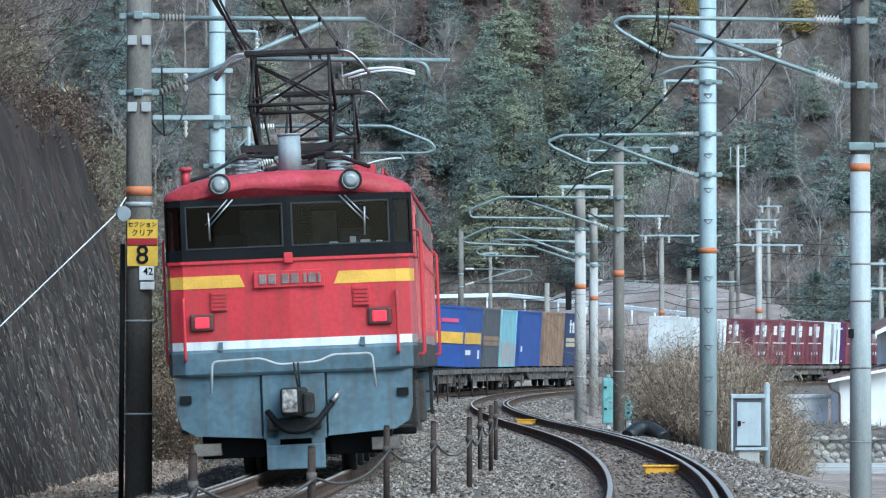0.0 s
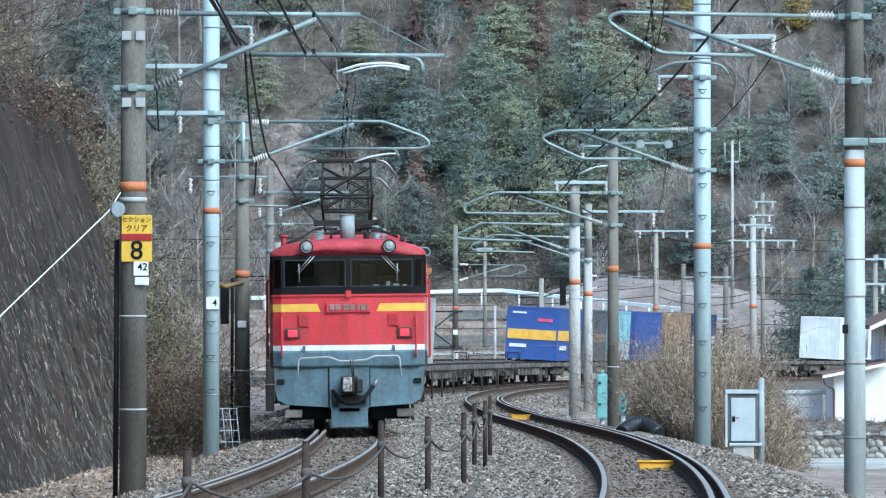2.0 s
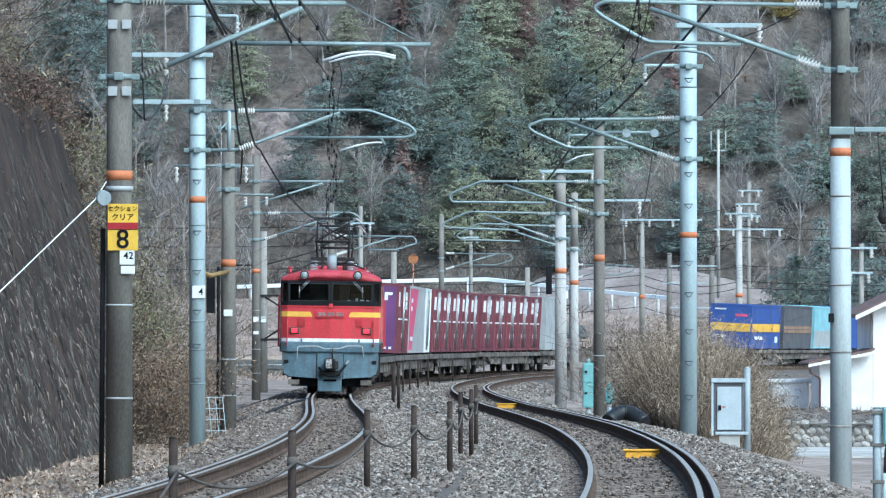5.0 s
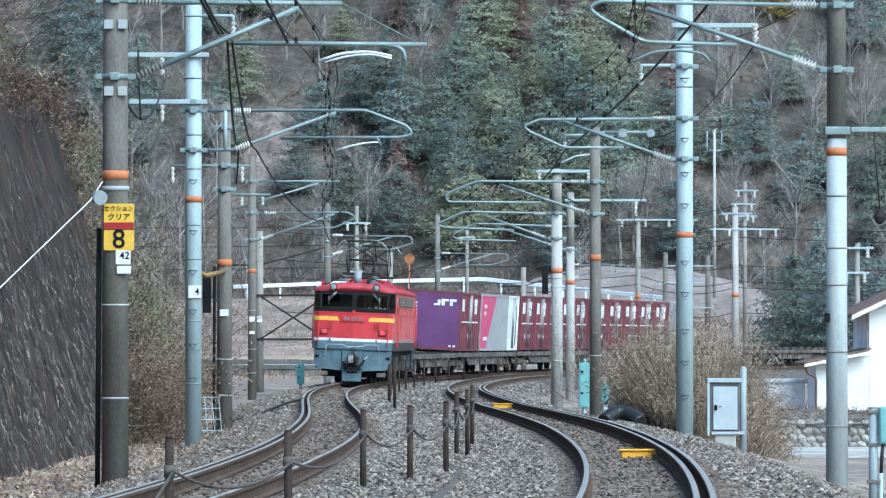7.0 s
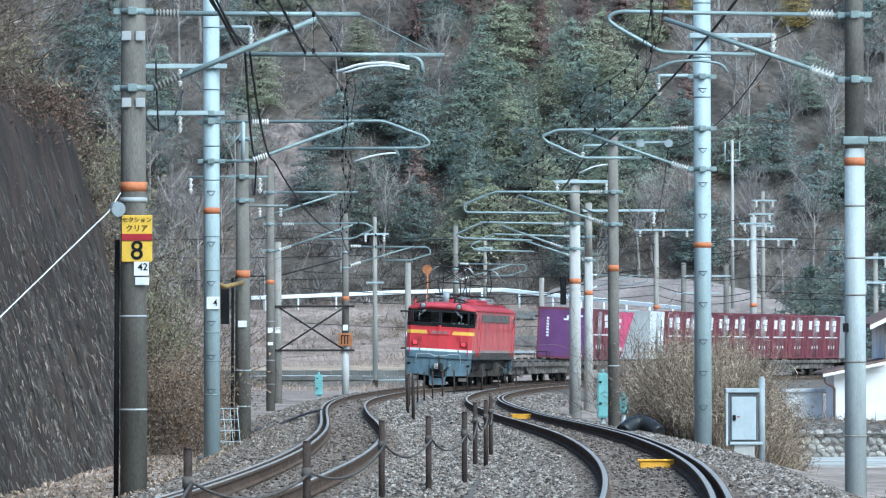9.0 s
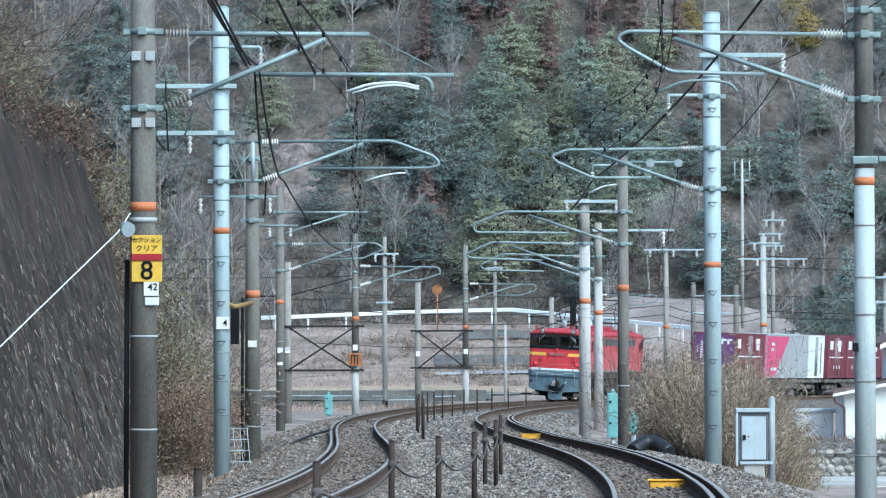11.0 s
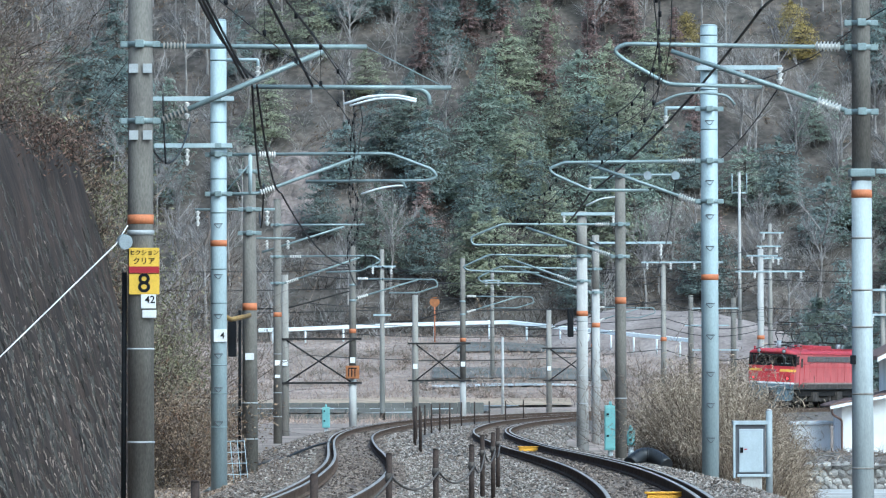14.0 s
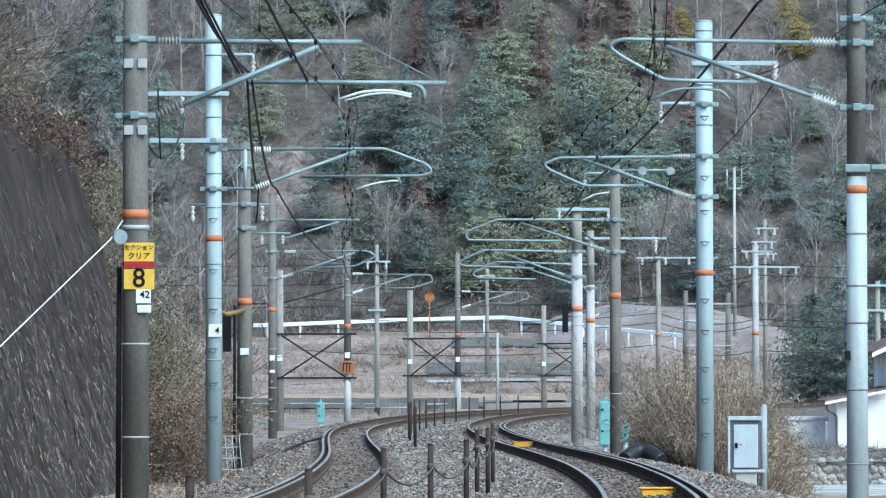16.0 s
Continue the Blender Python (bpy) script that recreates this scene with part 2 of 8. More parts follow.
    frost=mat("pale_wet_field", (0.5, 0.54, 0.55), 0.5, 0, 0.5, 0.2, 0.05, second=(0.3, 0.31, 0.3)),
    field=mat("dry_field_grass", (0.42, 0.32, 0.24), 0.95, 0, 0.3, 0.3, 0.2, second=(0.27, 0.22, 0.16), fine=3),
    darkfield=mat("dark_field", (0.16, 0.16, 0.15), 0.95, 0, 0.3, 0.3, 0.2),
    turq=mat("turquoise_box", (0.2, 0.42, 0.42), 0.55, 0, 3, 0.1, 0.03, streak=0.2),
    cabinet=mat("grey_cabinet", (0.42, 0.48, 0.52), 0.5, 0, 3, 0.08, 0.02, streak=0.1),
    rust=mat("rusty_post", (0.05, 0.035, 0.029), 0.85, 0, 8, 0.3, 0.15),
    rope=mat("grey_rope", (0.11, 0.096, 0.086), 0.95, 0, 10, 0.2, 0.1),
    block=mat("yellow_block", (0.8, 0.42, 0.04), 0.6, 0, 5, 0.15, 0.05, streak=0.2),
    rubber=mat("black_pipe", (0.025, 0.027, 0.03), 0.4, 0, 4, 0.2, 0.03),
    drip=mat("pale_drips", (0.235, 0.195, 0.17), 0.95, 0, 3, 0.25, 0.1, island=0.5),
    wall=mat("sprayed_slope", (0.058, 0.04, 0.032), 0.95, 0, 1.5, 0.35, 0.6, second=(0.022, 0.018, 0.016), stretch=(1, 1, 0.25), fine=9),
)


# mesh helpers
def box(bm, x0, x1, y0, y1, z0, z1, mi=0):
    v = [bm.verts.new((x, y, z)) for z in (z0, z1) for x, y in ((x0, y0), (x1, y0), (x1, y1), (x0, y1))]
    for f in ((0, 3, 2, 1), (4, 5, 6, 7), (0, 1, 5, 4), (1, 2, 6, 5), (2, 3, 7, 6), (3, 0, 4, 7)):
        bm.faces.new([v[i] for i in f]).material_index = mi


def rbox(bm, x0, x1, y0, y1, z0, z1, r=0.02, mi=0):
    t = bmesh.new()
    box(t, x0, x1, y0, y1, z0, z1, mi)
    bmesh.ops.bevel(t, geom=list(t.edges), offset=r, segments=2, affect="EDGES", profile=0.5, material=-1)
    merge(bm, t)


def merge(bm, t, m=None):
    if m is not None:
        bmesh.ops.transform(t, matrix=m, verts=t.verts)
    me = bpy.data.meshes.new("tmp")
    t.to_mesh(me)
    t.free()
    bm.from_mesh(me)
    bpy.data.meshes.remove(me)


def tube(bm, a, b, r0, r1=None, n=8, mi=0, cap=True):
    a, b = Vector(a), Vector(b)
    r1 = r0 if r1 is None else r1
    d = (b - a).normalized()
    u = d.orthogonal().normalized()
    w = d.cross(u)
    ra = [bm.verts.new(a + (u * math.cos(i * math.tau / n) + w * math.sin(i * math.tau / n)) * r0) for i in range(n)]
    rb = [bm.verts.new(b + (u * math.cos(i * math.tau / n) + w * math.sin(i * math.tau / n)) * r1) for i in range(n)]
    for i in range(n):
        f = bm.faces.new((ra[i], ra[(i + 1) % n], rb[(i + 1) % n], rb[i]))
        f.smooth, f.material_index = n > 5, mi
    if cap:
        bm.faces.new(ra[::-1]).material_index = mi
        bm.faces.new(rb).material_index = mi


def pipe(bm, pts, r, n=6, mi=0):
    """One unbroken pipe through the points."""
    q = [Vector(pts[0])]
    for p in pts[1:]:
        if (Vector(p) - q[-1]).length > 1e-4:
            q.append(Vector(p))
    if len(q) < 2:
        return
    u = (q[1] - q[0]).orthogonal().normalized()
    rings = []
    for i, p in enumerate(q):
        d = (q[min(i + 1, len(q) - 1)] - q[max(i - 1, 0)]).normalized()
        u = (u - d * u.dot(d)).normalized()
        w = d.cross(u)
        rings.append([bm.verts.new(p + (u * math.cos(k * math.tau / n) + w * math.sin(k * math.tau / n)) * r) for k in range(n)])
    for a, b in zip(rings[:-1], rings[1:]):
        for k in range(n):
            f = bm.faces.new((a[k], a[(k + 1) % n], b[(k + 1) % n], b[k]))
            f.smooth, f.material_index = True, mi
    bm.faces.new(rings[0][::-1]), bm.faces.new(rings[-1])


def lathe(bm, a, b, prof, n=10):
    """A turned shape about the line a to b; prof: (way along, radius)."""
    a, b = Vector(a), Vector(b)
    d = (b - a).normalized()
    u = d.orthogonal().normalized()
    w = d.cross(u)
    rings = [[bm.verts.new(a.lerp(b, t) + (u * math.cos(k * math.tau / n) + w * math.sin(k * math.tau / n)) * r) for k in range(n)] for t, r in prof]
    for p, q in zip(rings[:-1], rings[1:]):
        for k in range(n):
            bm.faces.new((p[k], p[(k + 1) % n], q[(k + 1) % n], q[k]))
    bm.faces.new(rings[0][::-1]), bm.faces.new(rings[-1])


def bend(pts, cut=0.25, k=4):
    """Round the corners of a line."""
    out = [Vector(pts[0])]
    for a, b, c in zip(pts[:-2], pts[1:-1], pts[2:]):
        a, b, c = Vector(a), Vector(b), Vector(c)
        p = b + (a - b).normalized() * min(cut, (a - b).length * 0.45)
        q = b + (c - b).normalized() * min(cut, (c - b).length * 0.45)
        for i in range(k + 1):
            t = i / k
            out.append(p * (1 - t) ** 2 + b * 2 * t * (1 - t) + q * t * t)
    out.append(Vector(pts[-1]))
    return out


def part(name, bm, material, parent=None, label=""):
    me = bpy.data.meshes.new(name)
    bmesh.ops.recalc_face_normals(bm, faces=bm.faces)
    bm.to_mesh(me)
    bm.free()
    for m in (material if isinstance(material, (list, tuple)) else [material]):
        me.materials.append(m)
    ob = new(name, me)
    ob.parent = parent
    if label:
        tagged(ob, label)
    return ob


def thing(name, label, category, m=None, group="", kind=""):
    ob = new(name)
    if m is not None:
        ob.matrix_basis = m
    return tagged(ob, label, category, group, kind)


def B(*boxes):
    bm = bmesh.new()
    for b in boxes:
        box(bm, *b)
    return bm


def R(r, *boxes):
    bm = bmesh.new()
    for b in boxes:
        rbox(bm, *b, r=r)
    return bm


def T(*tubes):
    bm = bmesh.new()
    for t in tubes:
        tube(bm, *t)
    return bm


# the line in plan: heading and curvature along the left track
KNOTS = [0, 40, 80, 120, 160, 200, 240, 280, 330]
CURVE = [-0.00156, -0.00055, 0.00067, 0.00178, 0.00255, 0.00274, 0.0023, 0.00173, 0.00117]
CANT_S = [-60, 0, 26, 60, 95, 120, 155, 250, 420]
CANT = [-2.8, -2.8, -1.2, 0.0, 0.8, 2.0, 3.4, 3.0, 2.0]
RISE_S = [-60, 0, 26, 60, 120, 140, 160, 200, 260, 420]
RISE = [0.03, 0.03, 0.0, -0.1, -0.09, -0.05, -0.03, 0.0, -0.03, -0.03]
STEP = 0.5
S0 = -57.0
SPEED = 17.2


def plan():
    s = np.arange(S0, 560, STEP)
    k = np.interp(s, KNOTS, CURVE)
    psi = np.concatenate([[0], np.cumsum(k)[:-1] * STEP])
    i0 = int(round(-S0 / STEP))
    psi += 0.02443 - psi[i0]
    x = np.concatenate([[0], np.cumsum(np.sin(psi))[:-1] * STEP])
    y = np.concatenate([[0], np.cumsum(np.cos(psi))[:-1] * STEP])
    return s, x + (-1.66981 - x[i0]), y + (58.52994 - y[i0]), psi


LS, LX, LY, LP = plan()
GAP = 4.1


def line(s, off=0.0):
    """Point of the line at s, off metres to the right of the left track."""
    x, y, p = np.interp(s, LS, LX), np.interp(s, LS, LY), np.interp(s, LS, LP)
    return float(x + math.cos(p) * off), float(y - math.sin(p) * off), float(p)


def cant(s):
    return float(np.interp(s, CANT_S, CANT))


def rise(s):
    return float(np.interp(s, RISE_S, RISE))


def ride(s0, length):
    """Pose of a vehicle whose tail is at s0."""
    a, b = line(s0 + length * 0.2), line(s0 + length * 0.8)
    psi = math.atan2(b[0] - a[0], b[1] - a[1])
    return pose((a[0] + b[0]) / 2, (a[1] + b[1]) / 2, rise(s0 + length / 2), 0, cant(s0 + length / 2), -math.degrees(psi))


MOVERS = []
# ground: one sheet with the valley, the road bank and the wooded hill
def smooth(a, b, t):
    t = max(0.0, min(1.0, (t - a) / (b - a)))
    return t * t * (3 - 2 * t)


def ground_z(x, y):
    off = (x - float(np.interp(y, LY, LX))) * math.cos(float(np.interp(y, LY, LP)))
    z = -0.6
    z -= 1.9 * smooth(7.3, 11.0, off) * smooth(20, 70, y) * (1 - smooth(400, 470, y))
    outer = smooth(-6, -14, off) if y > 110 else 0.0
    bank = max(0.0, min(1.0, (y + 0.2 * max(0, x - 10) - 300) / 148)) ** 3 * smooth(3, 12, -off)
    z += bank * (6.2 - 0.05 * max(0, x - 5) - 0.03 * max(0, -x))
    h = max(0.0, y - 460 + 0.25 * min(0, x + 20))
    z += 0.62 * min(h, 260)
    left = max(0.0, -x - 7.6 - max(0.0, (y - 104) * 0.03)) * smooth(35, 60, y)
    cliff = smooth(6.6, 7.7, -x) * smooth(56, 62, y) * (1 - smooth(101.5, 104, y)) * 6.2
    near = 1 - smooth(108, 200, y)
    z += cliff + min(left * 0.9, 40) * (0.25 + 0.75 * near) * (1 - smooth(200, 330, y))
    z += 0.25 * noise.noise((x * 0.08, y * 0.08, 0)) * smooth(12, 30, abs(off)) + 1.2 * noise.noise((x * 0.03, y * 0.03, 3)) * smooth(440, 500, y)
    return z


def make_ground():
    xs = [-3000, -1500, -700, -350, -180, -110] + list(np.arange(-80, -20, 4.0)) + list(np.arange(-20, 20, 0.8)) + list(np.arange(20, 80.1, 4.0)) + [110, 180, 350, 700, 1500, 3000]
    ys = [-800, -300, -100, -40] + list(np.arange(-10, 640, 3.0)) + [680, 720, 800, 1000, 1500, 2200, 3500]
    vs = [(x, y, ground_z(x, y)) for y in ys for x in xs]
    n = len(xs)
    fs = [(j * n + i, j * n + i + 1, (j + 1) * n + i + 1, (j + 1) * n + i) for j in range(len(ys) - 1) for i in range(n - 1)]
    me = bpy.data.meshes.new("ground")
    me.from_pydata(vs, [], fs)
    me.materials.append(M["ground"]), me.materials.append(M["forest"])
    for p in me.polygons:
        p.use_smooth = True
        c = p.center
        p.material_index = 1 if c.y > 455 or (c.x < -6.5 and c.y < 150) else 0
    return tagged(new("ground", me), "winter earth with dry grass, fields and a wooded hillside", "ground", kind="structure")


def strip(name, offs, zs, s0, s1, ds, material, label, category, twist=True):
    """A band along the line, of one cross-section."""
    vs, fs = [], []
    ss = np.arange(s0, s1 + 0.01, ds)
    n = len(offs)
    for s in ss:
        c = math.tan(radians(cant(s))) if twist else 0
        for o, z in zip(offs, zs):
            x, y, p = line(s, o)
            base = 0 if o < GAP / 2 else GAP
            vs.append((x, y, z + rise(s) - c * max(-1.5, min(1.5, o - base))))
    for j in range(len(ss) - 1):
        for i in range(n - 1):
            fs.append((j * n + i, j * n + i + 1, (j + 1) * n + i + 1, (j + 1) * n + i))
    me = bpy.data.meshes.new(name)
    me.from_pydata(vs, [], fs)
    me.materials.append(material)
    return tagged(new(name, me), label, category, kind="structure")


def rail(name, o, parent=None):
    """One rail with foot, web and head along the line."""
    prof = [(-0.06, -0.15), (0.06, -0.15), (0.06, -0.135), (0.012, -0.12), (0.012, -0.04), (0.033, -0.03), (0.033, -0.006), (0.026, 0.0), (-0.026, 0.0), (-0.033, -0.006), (-0.033, -0.03), (-0.012, -0.04), (-0.012, -0.12), (-0.06, -0.135)]
    ss = np.concatenate([np.arange(-30, 100, 2.0), np.arange(100, 400, 3.0)])
    vs, fs, mi = [], [], []
    n = len(prof)
    base = 0 if o < GAP / 2 else GAP
    for s in ss:
        c = math.tan(radians(cant(s)))
        for a, z in prof:
            x, y, p = line(s, o + a)
            vs.append((x, y, z + rise(s) - c * (o - base)))
    for j in range(len(ss) - 1):
        for i in range(n):
            k = (i + 1) % n
            fs.append((j * n + i, j * n + k, (j + 1) * n + k, (j + 1) * n + i))
            mi.append(1 if i == 7 else 0)
    me = bpy.data.meshes.new("rail")
    me.from_pydata(vs, [], fs)
    me.materials.append(M["rail"]), me.materials.append(M["railtop"])
    for p, m in zip(me.polygons, mi):
        p.material_index = m
    ob = new("rail", me)
    ob.parent = parent
    return ob


def make_tracks():
    strip("ballast", [-3.2, -1.75, -1.0, -0.62, -0.5, 0.5, 0.62, 1.0, 1.5, 2.05, 2.6, 3.1, 3.48, 3.6, 4.6, 4.72, 5.1, 5.85, 7.2], [-0.75, -0.22, -0.185, -0.19, -0.24, -0.24, -0.19, -0.185, -0.22, -0.26, -0.22, -0.185, -0.19, -0.24, -0.24, -0.19, -0.185, -0.22, -0.75], -50, 410, 2.0, M["ballast"], "grey stone ballast bed under the two tracks", "ballast")
    for base in (0, GAP):
        t = thing("railway_track", "curved railway track with rusty rails on brown weathered sleepers", "railway track", group="tracks", kind="structure")
        for side in (-1, 1):
            rail("rail", base + side * 0.5675, t)
        rail("guard_rail", base - 0.43 if base == 0 else base + 0.43, t)
        me_bm = R(0.02, (-1.0, 1.0, -0.12, 0.12, -0.32, -0.165))
        first = None
        for s in np.arange(-14, 150, 0.62):
            x, y, p = line(s, base)
            m = pose(x, y, rise(s), 0, cant(s), -math.degrees(p))
            if first is None:
                first = part("sleeper", me_bm, M["sleeper"], t)
                first.matrix_basis = m
            else:
                o = new("sleeper", first.data)
                o.parent, o.matrix_basis = t, m


make_ground()
make_tracks()


# train
def ring(w, y0, depth):
    """Plan outline of the nose at one end, from left to right: flat sides, cut corners and a slight centre ridge."""
    return [(-w, y0 + 0.34 * depth), (-w + 0.05, y0 + 0.16 * depth), (-w + 0.2, y0 + 0.06 * depth), (0, y0 - 0.03), (w - 0.2, y0 + 0.06 * depth), (w - 0.05, y0 + 0.16 * depth), (w, y0 + 0.34 * depth)]


def hull(levels, y1):
    """Body skin: levels of (z, half width, setback) from bottom to top, alike at both ends."""
    bm = bmesh.new()
    rows = []
    for z, w, back in levels:
        a = ring(w, -y1 + back, 1)
        pts = a + [(-x, -y) for x, y in a]
        rows.append([bm.verts.new((x, y, z)) for x, y in pts])
    n = len(rows[0])
    for r0, r1 in zip(rows[:-1], rows[1:]):
        for i in range(n):
            bm.faces.new((r0[i], r0[(i + 1) % n], r1[(i + 1) % n], r1[i]))
    bm.faces.new(rows[0][::-1]), bm.faces.new(rows[-1])
    return bm


def nose_band(z0, z1, x0, x1, y1, w, back, proud, slant=0.0):
    """A painted panel, laid on the nose between two x positions."""
    base = ring(w, -y1, 1)
    bm = bmesh.new()
    xs = sorted({x0, x1, *[p[0] for p in base if x0 < p[0] < x1]})
    vs = []
    for x in xs:
        y = float(np.interp(x, [p[0] for p in base], [p[1] for p in base])) + back
        dx = slant if (x == x1 and slant < 0) or (x == x0 and slant > 0) else 0
        vs.append([bm.verts.new((x + (dx if z == z1 else 0), y - q, z)) for z in (z0, z1) for q in (proud, -0.02)])
    for a, b in zip(vs[:-1], vs[1:]):
        bm.faces.new((a[0], b[0], b[2], a[2])), bm.faces.new((a[2], b[2], b[3], a[3])), bm.faces.new((a[0], a[1], b[1], b[0]))
    bm.faces.new((vs[0][0], vs[0][2], vs[0][3], vs[0][1])), bm.faces.new((vs[-1][0], vs[-1][1], vs[-1][3], vs[-1][2]))
    return bm


def pantograph(t, yc, zb, zt):
    p = part("pantograph", B((-0.62, 0.62, yc - 0.62, yc - 0.54, zb - 0.03, zb + 0.05), (-0.62, 0.62, yc + 0.54, yc + 0.62, zb - 0.03, zb + 0.05), (-0.55, -0.47, yc - 0.6, yc + 0.6, zb - 0.03, zb + 0.05), (0.47, 0.55, yc - 0.6, yc + 0.6, zb - 0.03, zb + 0.05)), M["dark"], t, "raised sooty diamond pantograph")
    zk = zb + (zt - zb) * 0.42
    for e in (-1, 1):
        bm = bmesh.new()
        for sx in (-1, 1):
            tube(bm, (sx * 0.43, yc + e * 0.25, zb), (sx * 0.47, yc + e * 0.95, zk), 0.026, 0.021, 8)
        tube(bm, (-0.5, yc + e * 0.95, zk), (0.5, yc + e * 0.95, zk), 0.022, 0.022, 8)
        part("lower_arm", bm, M["dark"], p)
        bm = bmesh.new()
        for sx in (-1, 1):
            tube(bm, (sx * 0.47, yc + e * 0.95, zk), (sx * 0.44, yc + e * 0.12, zt - 0.08), 0.02, 0.016, 8)
        tube(bm, (-0.46, yc + e * 0.9, zk + 0.05), (0.44, yc + e * 0.2, zt - 0.15), 0.014, 0.014, 6)
        tube(bm, (0.46, yc + e * 0.9, zk + 0.05), (-0.44, yc + e * 0.2, zt - 0.15), 0.014, 0.014, 6)
        part("upper_arm", bm, M["dark"], p)
        bm = bmesh.new()
        rbox(bm, -0.55, 0.55, yc + e * 0.17 - 0.035, yc + e * 0.17 + 0.035, zt - 0.06, zt, r=0.012)
        part("contact_strip", bm, M["dark"], p)
    for sx in (-1, 1):
        bm = bmesh.new()
        for e in (-1, 1):
            pipe(bm, bend([(sx * 0.53, yc + e * 0.17, zt - 0.03), (sx * 0.72, yc + e * 0.17, zt - 0.05), (sx * 0.92, yc + e * 0.17, zt - 0.32)], 0.15, 5), 0.018, 6)
            part("horn", bm, M["steel"], p, "bare metal horn")
            bm = bmesh.new()
        bm.free()
    for sx in (-1, 1):
        for e in (-1, 1):
            bm = bmesh.new()
            for k in range(4):
                tube(bm, (sx * 0.51, yc + e * 0.58, zb - 0.28 + k * 0.065), (sx * 0.51, yc + e * 0.58, zb - 0.25 + k * 0.065), 0.1, 0.06, 10)
            part("insulator", bm, M["arrester"], p, "pale ribbed insulator")


def louvre(parent, x, y, z, w, h, n, out):
    bm = bmesh.new()
    box(bm, x - w / 2, x + w / 2, y - 0.012, y + 0.03, z - h / 2, z + h / 2)
    for k in range(n):
        zz = z - h / 2 + (k + 0.5) * h / n
        box(bm, x - w / 2 + 0.015, x + w / 2 - 0.015, y - 0.028, y - 0.01, zz - h / n * 0.28, zz + h / n * 0.28)
    part("vent", bm, M["red"], parent)


def bogie(t, yc, wb, r, material, wheels=True):
    b = part("bogie", R(0.02, (-1.0, -0.84, yc - wb * 0.72, yc + wb * 0.72, 0.42, 0.66), (0.84, 1.0, yc - wb * 0.72, yc + wb * 0.72, 0.42, 0.66), (-0.9, 0.9, yc - 0.22, yc + 0.22, 0.42, 0.7)), material, t)
    for e in (-1, 1):
        y = yc + e * wb / 2
        bm = bmesh.new()
        for sx in (-1, 1):
            tube(bm, (sx * 0.5, y, r), (sx * 0.64, y, r), r, r, 24)
            tube(bm, (sx * 0.48, y, r), (sx * 0.5, y, r), r + 0.028, r + 0.028, 24)
        tube(bm, (-0.98, y, r), (0.98, y, r), 0.075, 0.075, 10)
        part("wheelset", bm, M["dark"], b)
        for sx in (-1, 1):
            bm = bmesh.new()
            rbox(bm, min(sx * 0.92, sx * 1.08), max(sx * 0.92, sx * 1.08), y - 0.14, y + 0.14, r - 0.14, r + 0.16, r=0.03)
            part("axle_box", bm, material, b)
            bm = bmesh.new()
            for q in (-0.2, 0.2):
                tube(bm, (sx * 1.0, y + q, 0.45), (sx * 1.0, y + q, 0.82), 0.055, 0.055, 10)
            part("spring", bm, material, b)
    return b


